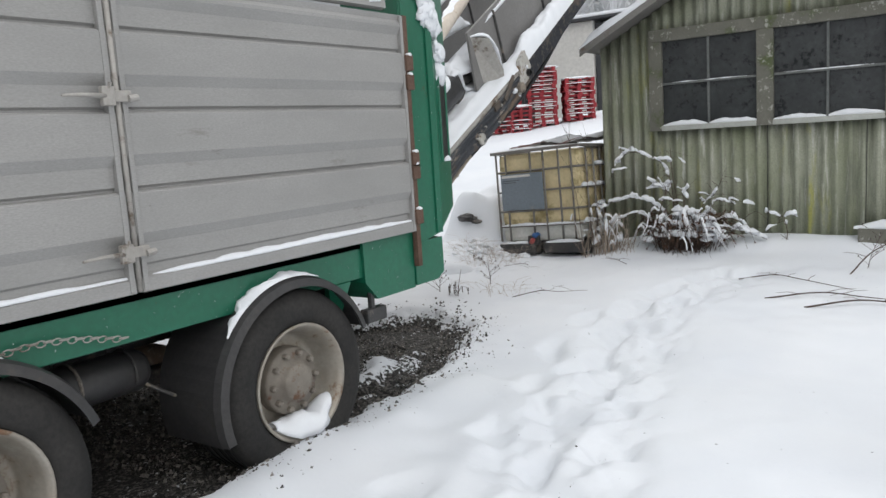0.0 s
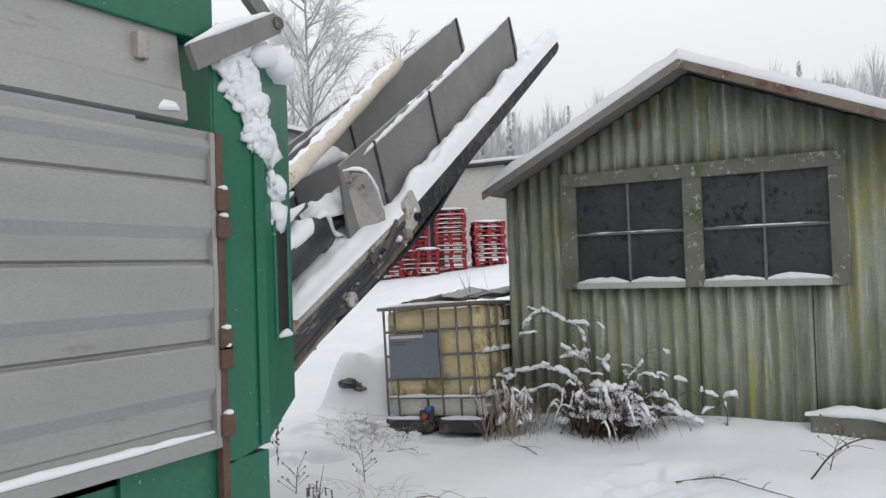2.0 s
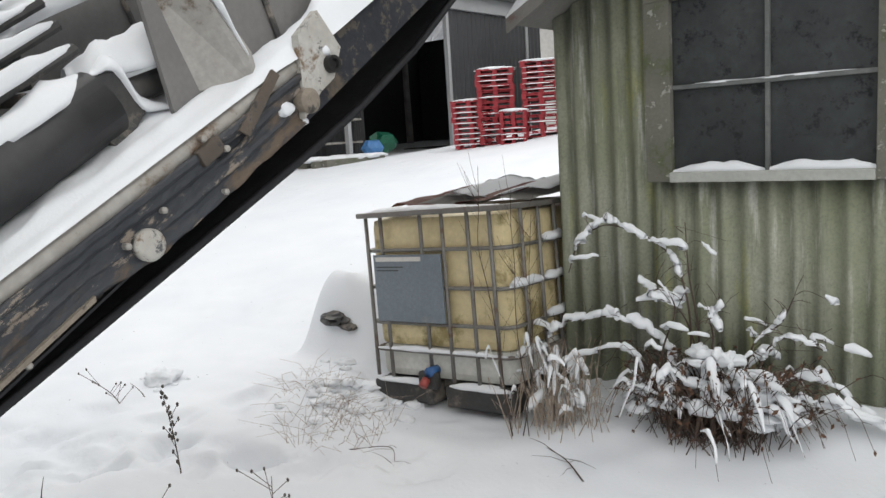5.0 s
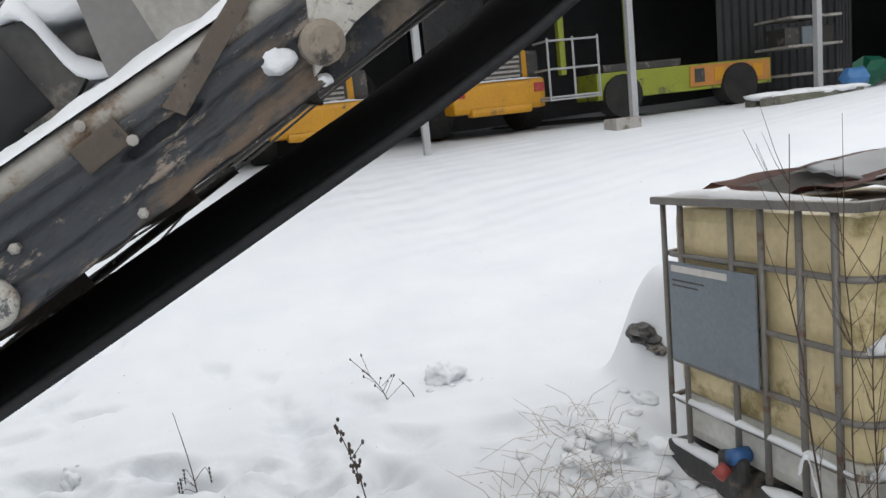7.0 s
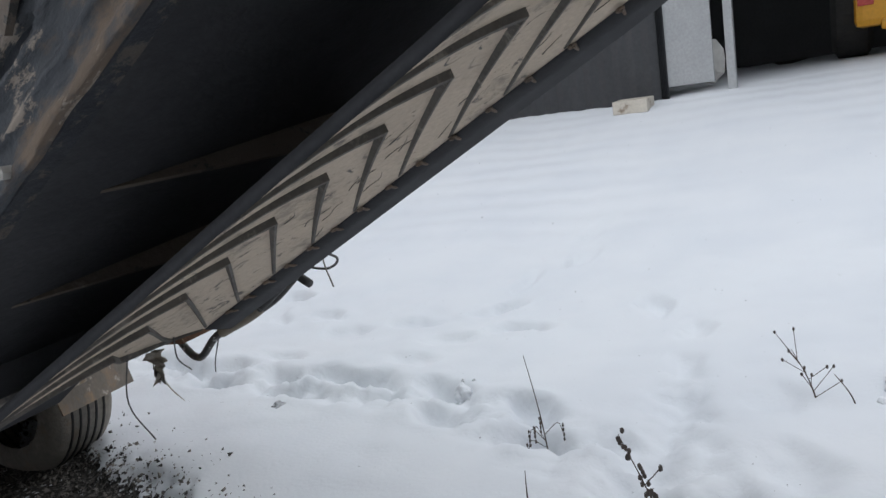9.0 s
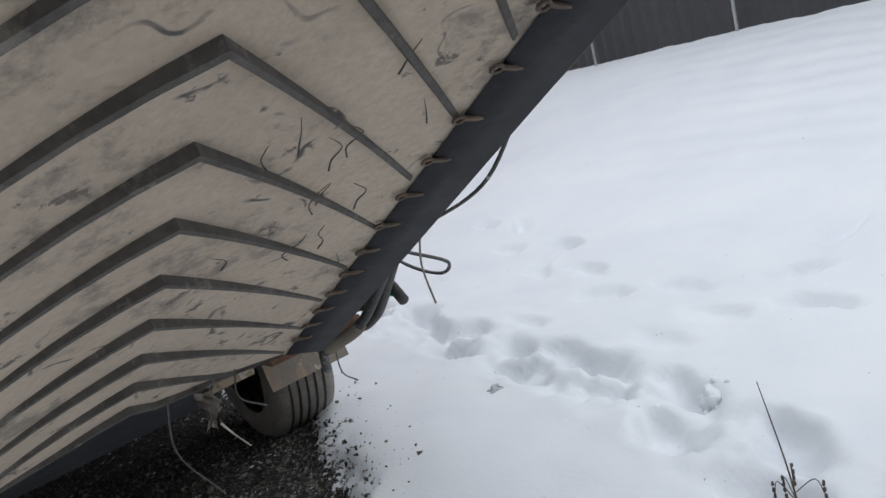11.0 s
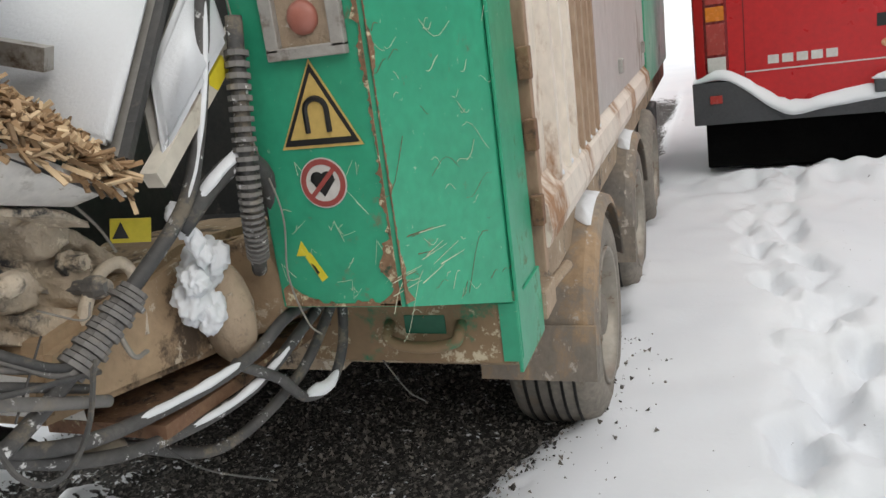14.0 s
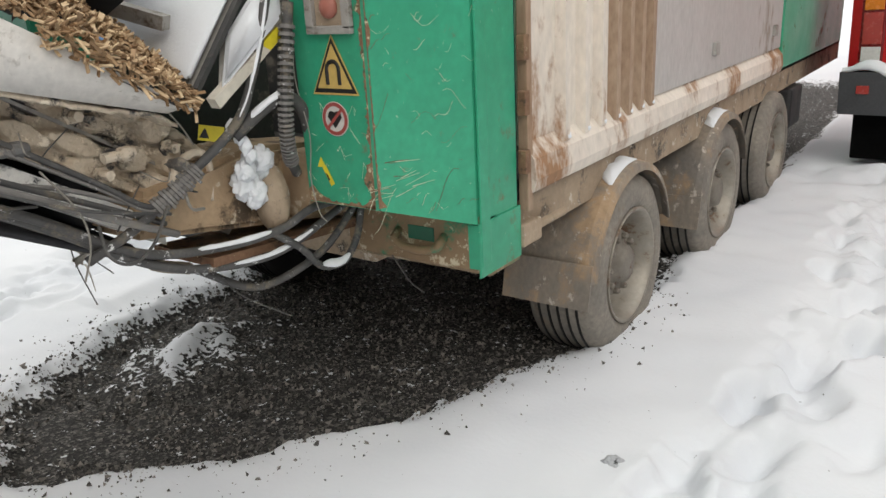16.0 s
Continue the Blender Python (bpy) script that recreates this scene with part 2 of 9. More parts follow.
M_clip = mat("dark_rusty_clip", (0.13, 0.10, 0.08), (0.22, 0.15, 0.10), rough=0.7, metal=0.3, scale=20, fine=80, bump=0.3)
M_tyre = mat("tyre_rubber", (0.02, 0.02, 0.02), (0.04, 0.038, 0.036), spec=0.25, rough=0.8, scale=4, fine=50, bump=0.2)
M_tyre_mud = mat("muddy_tyre_rubber", (0.19, 0.175, 0.155), (0.32, 0.285, 0.24), rough=0.9, scale=4, fine=40, bump=0.4, dirt=(0.27, 0.22, 0.17), dirt_at=0.60, dirt_scale=5)
M_rim = mat("dull_steel_rim", (0.40, 0.375, 0.33), (0.26, 0.22, 0.175), rough=0.5, metal=0.5, scale=6, fine=40, bump=0.12, dirt=(0.207, 0.116, 0.066), dirt_at=0.6, dirt_scale=6)
M_hub = mat("greasy_hub", (0.26, 0.235, 0.20), (0.15, 0.13, 0.11), rough=0.65, metal=0.2, scale=8, fine=60, bump=0.3, dirt=(0.16, 0.085, 0.05), dirt_at=0.6, dirt_scale=9)
M_fender = mat("black_plastic_fender", (0.026, 0.026, 0.028), (0.045, 0.043, 0.042), rough=0.5, scale=4, fine=40, bump=0.15, dirt=(0.11, 0.095, 0.082), dirt_at=0.68, dirt_scale=4)
M_fender_mud = mat("muddy_fender", (0.16, 0.148, 0.135), (0.32, 0.255, 0.19), rough=0.7, scale=3, fine=40, bump=0.3, dirt=(0.46, 0.32, 0.20), dirt_at=0.53, dirt_scale=2.5, speck=((0.42, 0.37, 0.32), 0.64, 16), stretch=(1, 1, 0.6))
M_hose = mat("hydraulic_hose_rubber", (0.045, 0.045, 0.047), (0.11, 0.105, 0.10), rough=0.6, scale=10, fine=80, bump=0.2, dirt=(0.22, 0.19, 0.15), dirt_at=0.57, dirt_scale=9, speck=((0.62, 0.62, 0.62), 0.66, 22))
M_sleeve = mat("dirty_hose_sleeve", (0.3, 0.26, 0.2), (0.18, 0.15, 0.12), rough=0.8, scale=12, fine=80, bump=0.2)
M_wire = mat("bare_wire", (0.27, 0.25, 0.22), rough=0.6, scale=20, fine=90, bump=0.05)
M_lampdull = mat("dull_red_lamp_lens", (0.42, 0.16, 0.12), (0.34, 0.12, 0.09), rough=0.4, scale=10, fine=60, bump=0.05)
M_cream = mat("cream_painted_plate", (0.644, 0.598, 0.517), (0.529, 0.483, 0.414), rough=0.55, scale=3, fine=30, bump=0.1, dirt=(0.276, 0.207, 0.149), dirt_at=0.58, dirt_scale=3)
M_yellow_sign = mat("yellow_sticker", (0.62, 0.43, 0.13), (0.52, 0.36, 0.12), rough=0.5, scale=6, fine=50, bump=0.02)
M_lemon = mat("lemon_sticker", (0.75, 0.62, 0.03), (0.6, 0.5, 0.04), rough=0.5, scale=6, fine=50, bump=0.02)
M_black = mat("black_print", (0.012, 0.012, 0.012), rough=0.5, scale=9, fine=60, bump=0.02)
M_white_print = mat("white_print", (0.68, 0.66, 0.63), (0.55, 0.53, 0.5), rough=0.5, scale=9, fine=50, bump=0.02)
M_red_print = mat("faded_red_print", (0.36, 0.06, 0.05), (0.3, 0.08, 0.07), rough=0.5, scale=9, fine=50, bump=0.02)
M_lamp_red = mat("red_lamp_lens", (0.45, 0.06, 0.05), rough=0.25, scale=10, fine=60, bump=0.02)
M_lamp_amber = mat("amber_lamp_lens", (0.75, 0.22, 0.02), rough=0.25, scale=10, fine=60, bump=0.02)
M_scratch = mat("scratched_bare_metal", (0.625, 0.663, 0.500), (0.450, 0.525, 0.375), rough=0.6, scale=15, fine=80, bump=0.1)


# ---- ground ----
def bare_sd(x, y):
    """Signed distance, negative inside, to the trampled bare patch round and under the trailer's tail."""
    poly = BARE
    inside, best = False, 1e9
    for i in range(len(poly)):
        (x0, y0), (x1, y1) = poly[i], poly[(i + 1) % len(poly)]
        dx, dy = x1 - x0, y1 - y0
        t = max(0, min(1, ((x - x0) * dx + (y - y0) * dy) / (dx * dx + dy * dy)))
        best = min(best, math.hypot(x - x0 - t * dx, y - y0 - t * dy))
        if (y0 > y) != (y1 > y) and x < x0 + (y - y0) / (y1 - y0) * (x1 - x0):
            inside = not inside
    return -best if inside else best


BARE = [(0.02, -12), (-0.04, -0.75), (-0.08, -0.3), (-0.16, 0.45), (-0.28, 0.85), (-0.5, 1.25), (-0.95, 1.45), (-1.42, 1.17), (-1.80, 0.62), (-2.1, 0.08), (-2.25, -0.35), (-2.42, -0.9), (-2.42, -12)]


def lie(x, y):
    """Broad lie of the land: it climbs gently behind the trailer and towards the open hall."""
    up = min(0.062 * min(max(y - 0.8, 0), 3.6) + 0.16 * max(y - 4.4, 0), 2.0)
    w = max(0.0, min(1.0, (-x - 4.4) / 6.4)) ** 1.3
    far = max(0.0, math.hypot(x, y) - 26)
    return up * (1 - w) + (0.98 + 0.019 * max(y, 0)) * w + 0.02 * min(far, 40)


PRINTS = []


def trail(points, gap, wob, seed, deep=0.055):
    rnd = random.Random(seed)
    path = smooth_path([(x, y, 0) for x, y in points], 30)
    run, side = 0.0, 1
    for a, b in zip(path, path[1:]):
        run += (b - a).length
        if run > gap:
            run, side = 0.0, -side
            d = (b - a).normalized()
            n = Vector((-d.y, d.x, 0)) * side * (0.1 + rnd.uniform(-0.05, 0.05))
            deep_here = deep * rnd.uniform(0.6, 1.3)
            PRINTS.append((b.x + n.x + rnd.uniform(-wob, wob), b.y + n.y + rnd.uniform(-wob, wob), math.atan2(d.y, d.x) + rnd.uniform(-0.35, 0.35), deep_here))


trail([(1.9, -3.6), (1.5, -1.5), (1.0, 0.6), (0.75, 2.2), (1.0, 3.4)], 0.26, 0.07, 1)
trail([(1.2, -3.4), (0.95, -1.2), (0.6, 0.7), (0.35, 2.2)], 0.33, 0.06, 2, 0.04)
trail([(-1.3, 2.8), (-2.3, 2.45), (-2.9, 1.6), (-3.2, 0.8), (-3.3, 0.0), (-3.4, -0.8), (-3.45, -1.9), (-3.3, -3.6)], 0.29, 0.05, 3, 0.08)
trail([(-3.6, 1.2), (-3.55, 0.2), (-3.6, -1.0), (-3.6, -2.4)], 0.5, 0.06, 4, 0.06)
trail([(-4.1, 1.5), (-4.2, 0.4), (-4.4, -0.6), (-4.8, -1.4), (-5.4, -2.6)], 0.40, 0.05, 5, 0.075)
trail([(-4.2, 0.5), (-5.2, 1.0), (-6.4, 1.2)], 0.5, 0.08, 6, 0.06)
trail([(-0.6, 3.2), (-1.9, 3.2), (-3.2, 2.6), (-4.6, 2.0)], 0.5, 0.1, 7, 0.05)


TRACKS = [([(-2.3, 2.5), (-2.9, 1.6), (-3.2, 0.8), (-3.3, 0.0), (-3.4, -0.8), (-3.45, -1.9), (-3.3, -3.6), (-3.5, -4.6)], 0.19),
          ([(1.9, -3.7), (1.5, -1.5), (1.0, 0.6), (0.75, 2.2), (1.0, 3.2)], 0.30), ([(-0.8, 3.1), (-2.3, 2.5), (-3.2, 2.3)], 0.15)]


def trodden(x, y):
    """How far inside a trodden track the place lies, 0 to 1."""
    best = 0.0
    for pts, w in TRACKS:
        for (x0, y0), (x1, y1) in zip(pts, pts[1:]):
            dx, dy = x1 - x0, y1 - y0
            t = max(0, min(1, ((x - x0) * dx + (y - y0) * dy) / (dx * dx + dy * dy)))
            d = math.hypot(x - x0 - t * dx, y - y0 - t * dy) / w
            if d < 1.3:
                best = max(best, min(1.0, (1.3 - d) * 1.6))
    return best


def ground_at(x, y):
    """Height of the surface and how bare it is (0 snow, 1 bare)."""
    z = lie(x, y)
    near = math.hypot(x + 1, y) < 11
    if not near:
        return z + 0.14 + 0.05 * noise.noise(Vector((x * 0.25, y * 0.25, 3.0))) , 0.0
    sd = bare_sd(x, y) + 0.16 * noise.noise(Vector((x * 2.1, y * 2.1, 0))) + 0.06 * noise.noise(Vector((x * 7, y * 7, 4))) + 0.05 * noise.noise(Vector((x * 17, y * 17, 5)))
    isl = math.hypot((x + 0.58) / 0.25, (y - 0.24) / 0.40) + 0.25 * noise.noise(Vector((x * 6, y * 6, 9)))
    if isl < 1.5:
        sd = max(sd, 0.045 - 0.10 * isl + 0.09 * noise.noise(Vector((x * 9, y * 9, 2))))
    k = max(0.0, min(1.0, 0.5 + sd / 0.22))
    k = k * k * (3 - 2 * k)
    h = 0.035 + 0.012 * noise.noise(Vector((x * 5, y * 5, 8))) + k * (0.105 + 0.035 * noise.noise(Vector((x * 0.8, y * 0.8, 1))) + 0.012 * noise.noise(Vector((x * 3.5, y * 3.5, 6))))
    wx = x + 0.07 * noise.noise(Vector((x * 5, y * 5, 51))) + 0.025 * noise.noise(Vector((x * 14, y * 14, 52)))
    wy = y + 0.07 * noise.noise(Vector((x * 5, y * 5, 61))) + 0.025 * noise.noise(Vector((x * 14, y * 14, 62)))
    for px, py, a, deep in PRINTS:
        dx, dy = wx - px, wy - py
        if dx * dx + dy * dy < 0.3:
            u, v = (dx * math.cos(a) + dy * math.sin(a)) / 0.17, (-dx * math.sin(a) + dy * math.cos(a)) / 0.085
            q = u * u + v * v
            h += k * deep * (-math.exp(-q * q * 0.8) + 0.13 * math.exp(-((math.sqrt(q) - 1.5) ** 2) * 4) * (0.6 + 0.5 * noise.noise(Vector((x * 6, y * 6, px)))))
    tr = trodden(wx, wy) * k
    if tr > 0:
        h += tr * (-0.03 + 0.06 * noise.noise(Vector((x * 4.5, y * 3.6, 81))) + 0.035 * noise.noise(Vector((x * 9, y * 8, 82))) + 0.02 * noise.noise(Vector((x * 19, y * 18, 83))) + 0.011 * noise.noise(Vector((x * 37, y * 37, 84))))
    if k > 0.5:
        h += 0.02 * noise.noise(Vector((x * 1.6, y * 1.6, 12)))
    # churned snow behind the bus, a drift along the wheels, the mound beside the tank
    churn = math.exp(-((x + 4.4) / 1.6) ** 2 - ((y + 4.6) / 0.5) ** 2)
    h += churn * (0.15 + 0.15 * noise.noise(Vector((x * 4.5, y * 4.5, 21))))
    h += 0.05 * math.exp(-((x - 0.28) / 0.2) ** 2) * (y < 0.2) * k
    h += 0.66 * math.exp(-((abs(x + 2.22) / 0.44) ** 8 + (abs(y - 4.62) / 0.56) ** 8)) * (0.85 + 0.15 * noise.noise(Vector((x * 3, y * 3, 71))))
    h += 0.07 * math.exp(-(((x + 2.1) / 0.4) ** 2 + ((y - 3.5) / 0.5) ** 2)) * (1 + noise.noise(Vector((x * 5, y * 5, 31))))
    rub = math.exp(-(((x + 1.75) / 0.45) ** 2 + ((y - 3.45) / 0.4) ** 2))
    h += rub * 0.07 * noise.noise(Vector((x * 8, y * 8, 41)))
    dip = math.exp(-(((x + 1.15) / 0.62) ** 4 + ((y - 3.95) / 0.45) ** 4))
    h += dip * (0.255 + 0.02 * noise.noise(Vector((x * 7, y * 7, 2))) - z - h)
    h += 0.13 * math.exp(-((y - 4.25) / 0.3) ** 2) * math.exp(-((x - 1.0) / 1.6) ** 4)
    if x > 3:
        h += 0.1 * min(1, x - 3) * (0.5 + 0.5 * noise.noise(Vector((x, y, 5))))
    return z + h, 1 - k


def axis_steps(lo, hi, step, reach):
    core = list(np.arange(lo, hi + 1e-6, step))
    out, s, a = [], step, hi
    while a < reach:
        s *= 1.17
        a += s
        out.append(a)
    left, s, a = [], step, lo
    while a > -reach:
        s *= 1.17
        a -= s
        left.append(a)
    return left[::-1] + core + out


def make_ground():
    xs, ys = axis_steps(-5.2, 3.2, 0.028, 420), axis_steps(-4.8, 4.8, 0.028, 420)
    co, bare = [], []
    for y in ys:
        for x in xs:
            z, b = ground_at(x, y)
            co.append((x, y, z))
            bare.append(b)
    w = len(xs)
    faces = [(j * w + i, j * w + i + 1, (j + 1) * w + i + 1, (j + 1) * w + i) for j in range(len(ys) - 1) for i in range(w - 1)]
    me = bpy.data.meshes.new("ground")
    me.from_pydata(co, [], faces)
    at = me.attributes.new("bare", "FLOAT", "POINT")
    at.data.foreach_set("value", bare)
    me.polygons.foreach_set("use_smooth", [True] * len(me.polygons))
    m = bpy.data.materials.new("snow_and_bare_grit")
    m.use_nodes = True
    n, l = m.node_tree.nodes, m.node_tree.links
    p = n["Principled BSDF"]
    co_n = n.new("ShaderNodeTexCoord")

    def nz(s, d=4):
        t = n.new("ShaderNodeTexNoise")
        t.inputs["Scale"].default_value, t.inputs["Detail"].default_value = s, d
        l.new(co_n.outputs["Object"], t.inputs["Vector"])
        return t.outputs["Fac"]

    def math_n(op, a, b):
        t = n.new("ShaderNodeMath")
        t.operation = op
        for i, v in enumerate((a, b)):
            if isinstance(v, (int, float)):
                t.inputs[i].default_value = v
            else:
                l.new(v, t.inputs[i])
        return t.outputs[0]

    def mixc(f, a, b):
        t = n.new("ShaderNodeMix")
        t.data_type = "RGBA"
        l.new(f, t.inputs["Factor"])
        for k, v in (("A", a), ("B", b)):
            if isinstance(v, tuple):
                t.inputs[k].default_value = (*v, 1)
            else:
                l.new(v, t.inputs[k])
        return t.outputs["Result"]

    def ramp(f, a, b):
        t = n.new("ShaderNodeMapRange")
        t.inputs["From Min"].default_value, t.inputs["From Max"].default_value = a, b
        l.new(f, t.inputs["Value"])
        return t.outputs["Result"]

    av = n.new("ShaderNodeAttribute")
    av.attribute_name = "bare"
    f = math_n("ADD", av.outputs["Fac"], math_n("MULTIPLY", math_n("SUBTRACT", nz(38, 5), 0.5), 2.1))
    f = math_n("ADD", f, math_n("MULTIPLY", math_n("SUBTRACT", nz(9, 4), 0.5), 1.0))
    f = ramp(f, 0.55, 0.66)
    vor = n.new("ShaderNodeTexVoronoi")
    vor.inputs["Scale"].default_value = 75
    l.new(co_n.outputs["Object"], vor.inputs["Vector"])
    stones = mixc(ramp(vor.outputs["Color"], 0.55, 1.0), (0.018, 0.018, 0.018), (0.25, 0.235, 0.22))
    grit = mixc(ramp(nz(160, 2), 0.45, 0.75), stones, (0.05, 0.046, 0.042))
    snow = mixc(ramp(nz(1.4), 0.35, 0.7), (0.69, 0.71, 0.74), (0.645, 0.67, 0.71))
    l.new(mixc(f, snow, grit), p.inputs["Base Color"])
    p.inputs["Roughness"].default_value = 0.8
    p.inputs["Specular IOR Level"].default_value = 0.25
    b = n.new("ShaderNodeBump")
    b.inputs["Strength"].default_value, b.inputs["Distance"].default_value = 0.5, 0.012
    # faint old wheel tracks that run along the open yard
    wave = n.new("ShaderNodeTexWave")
    wave.bands_direction = "X"
    wave.inputs["Scale"].default_value, wave.inputs["Distortion"].default_value, wave.inputs["Detail"].default_value = 0.75, 4.5, 4
    wave.inputs["Detail Scale"].default_value = 0.6
    l.new(co_n.outputs["Object"], wave.inputs["Vector"])
    sepx = n.new("ShaderNodeSeparateXYZ")
    l.new(co_n.outputs["Object"], sepx.inputs["Vector"])
    band = math_n("MULTIPLY", ramp(sepx.outputs["X"], -5.0, -6.5), ramp(nz(0.35, 2), 0.38, 0.6))
    tracks = math_n("MULTIPLY", math_n("MULTIPLY", wave.outputs["Fac"], band), 2.2)
    fine_h = math_n("ADD", math_n("MULTIPLY", vor.outputs["Distance"], f), math_n("MULTIPLY", nz(45, 4), 0.35))
    l.new(math_n("ADD", fine_h, tracks), b.inputs["Height"])
    l.new(b.outputs["Normal"], p.inputs["Normal"])
    me.materials.append(m)
    tagged(new("ground", me), "snow-covered yard with a bare patch of black grit", "ground", kind="structure")


make_ground()


def grit_scatter():
    """Loose black crumbs on and round the bare patch."""
    rnd = random.Random(11)
    bm = bmesh.new()
    made = 0
    while made < 19000:
        x, y = rnd.uniform(-2.9, 0.5), rnd.uniform(-1.6, 2.0)
        sd = bare_sd(x, y)
        if sd > 0.42 or rnd.random() > math.exp(-max(0, sd + 0.02) * 10) * (0.35 + 0.9 * max(0, noise.noise(Vector((x * 7, y * 7, 3))) + 0.4)):
            continue
        made += 1
        z = ground_at(x, y)[0] if sd > -0.2 else 0.037
        s = 0.003 + 0.015 * rnd.random() ** 4
        c = Vector((x, y, z + s * 0.3))
        r = Euler((rnd.uniform(0, 6), rnd.uniform(0, 6), rnd.uniform(0, 6))).to_matrix()
        vs = [bm.verts.new(c + r @ Vector(q) * s) for q in ((1, 0, -0.5), (-0.6 - 0.5 * rnd.random(), 0.9, -0.4), (-0.3, -0.5 - 0.6 * rnd.random(), -0.6), (0.5 * rnd.random(), 0.1, 0.4 + 0.5 * rnd.random()))]
        for q in ((0, 2, 1), (0, 1, 3), (1, 2, 3), (2, 0, 3)):
            bm.faces.new([vs[i] for i in q])
    m = mat("grit_crumbs", (0.042, 0.04, 0.038), (0.10, 0.092, 0.084), rough=0.9, scale=30, fine=90, bump=0.0, island=(0.24, 0.22, 0.20))
    tagged(part("grit", bm, m), "loose black rubber and gravel crumbs on the snow", "grit", kind="stuff")


grit_scatter()


# ---- trailer ----
W = 2.5
trailer = thing("trailer", "green and aluminium tipping trailer, snow on its ledges, muddy tail", "trailer", (-W / 2, -2, 0))


def rib_profile(z0, z1, x, count, out):
    """Outline of a ribbed drop-side board, as (x, z) from bottom to top."""
    pts = [(x + 0.03, z0), (x + 0.03, z0 + 0.055), (x, z0 + 0.075)]
    for i in range(count):
        a = z0 + 0.105 + i * 0.316
        pts += [(x - 0.004, a), (x + 0.3 * out, a + 0.010), (x + 0.3 * out, a + 0.09), (x + out, a + 0.135)]
        pts += [(x + out, a + 0.296), (x + 0.7 * out, a + 0.304), (x - 0.004, a + 0.308)] if i < count - 1 else [(x + out, z1 - 0.05)]
    return pts + [(x + 0.012, z1 - 0.03), (x + 0.02, z1)]


def ribbed_board(y0, y1, z0, z1, x, count, out, flip=1, thick=0.03):
    bm = bmesh.new()
    prof = rib_profile(z0, z1, 0, count, out)
    outline = [(x + flip * a, z) for a, z in prof] + [(x - flip * thick, z1), (x - flip * thick, z0)]
    prism(bm, [(px, y0, pz) for px, pz in outline], (0, y1 - y0, 0))
    bmesh.ops.recalc_face_normals(bm, faces=bm.faces[:])
    return bm


def build_near_side():
    for y0, y1 in ((-1.865, -0.01), (-4.9, -1.895), (-7.2, -4.93)):
        b = part("drop_side_board", ribbed_board(y0, y1, 1.075, 2.33, 0, 4, 0.03), M_alu, trailer, "ribbed grey aluminium board")
        bm = bmesh.new()
        box(bm, -0.004, 0.034, y1 - 0.028, y1 - 0.004, 1.08, 2.325, 0.004)
        part("board_edge", bm, M_alu, b)
        bm = bmesh.new()
        box(bm, -0.004, 0.034, y0 + 0.004, y0 + 0.028, 1.08, 2.325, 0.004)
        part("board_edge", bm, M_alu, b)
        bm = bmesh.new()
        snow_roll(bm, [(0.012, y0 + 0.03, 1.137), (0.012, (y0 + y1) / 2, 1.137), (0.012, y1 - 0.02, 1.14)], 0.022, 0.025, 3)
        part("snow", bm, M_snow, b, smooth=True)
    for y in (-1.88, -4.915):
        bm = bmesh.new()
        tube(bm, [(0.03, y, 1.08), (0.03, y, 2.33)], 0.011, 10)
        part("board_hinge_rod", bm, M_greysteel, trailer, smooth=True)
        for z in (1.245, 1.86):
            bm = bmesh.new()
            box(bm, 0.03, 0.055, y - 0.05, y + 0.05, z - 0.022, z + 0.022, 0.004)
            box(bm, 0.045, 0.07, y - 0.085, y - 0.03, z - 0.038, z + 0.038, 0.006)
            tube(bm, [(0.06, y - 0.05, z + 0.02), (0.075, y - 0.05, z + 0.05)], 0.006, 6)
            tube(bm, [(0.06, y + 0.03, z - 0.01), (0.06, y + 0.07, z - 0.005)], 0.014, 8)
            lt = part("latch", bm, M_greysteel, trailer, "worn over-centre latch")
            bm = bmesh.new()
            tube(bm, [(0.062, y - 0.07, z), (0.07, y - 0.17, z + 0.003), (0.075, y - 0.25, z)], 0.011, 8, r1=0.005)
            part("latch_lever", bm, M_greysteel, lt, "chipped white lever", smooth=True)
    # upper flap board, its hinge and the stay that holds it
    bm = bmesh.new()
    prism(bm, [(-0.015, -7.2, 2.35), (0.02, -7.2, 2.36), (0.012, -7.2, 2.47), (-0.005, -7.2, 2.485), (-0.03, -7.2, 2.70), (-0.055, -7.2, 2.70), (-0.04, -7.2, 2.37)], (0, 7.06, 0))
    up = part("upper_board", bm, M_alu, trailer, "plain grey upper board with a faded streak")
    bm = bmesh.new()
    box(bm, -0.03, 0.012, -0.36, -0.31, 2.56, 2.66, 0.006)
    part("hinge_lug", bm, M_greysteel, up)
    bm = bmesh.new()
    snow_roll(bm, [(0.0, -0.3, 2.38), (0.0, -0.15, 2.40)], 0.03, 0.05, 5)
    part("snow", bm, M_snow, up, smooth=True)
    txt = bpy.data.curves.new("print", "FONT")
    txt.body, txt.size, txt.extrude, txt.offset, txt.space_character = "000", 0.16, 0.0015, 0.007, 1.40
    tmp = bpy.data.objects.new("print", txt)
    scene.collection.objects.link(tmp)
    me = bpy.data.meshes.new_from_object(tmp.evaluated_get(bpy.context.evaluated_depsgraph_get()))
    bpy.data.objects.remove(tmp)
    me.transform(Matrix.Translation((-0.001, -1.55, 2.49)) @ Matrix(((0, -0.11, 1, 0), (1, 0, 0, 0), (0, 1, 0.11, 0), (0, 0, 0, 1))))
    me.materials.clear()
    me.materials.append(M_white_print)
    ob = new("print", me)
    ob.parent = up
    ob.matrix_parent_inverse = up.matrix_world.inverted()
    bm = bmesh.new()
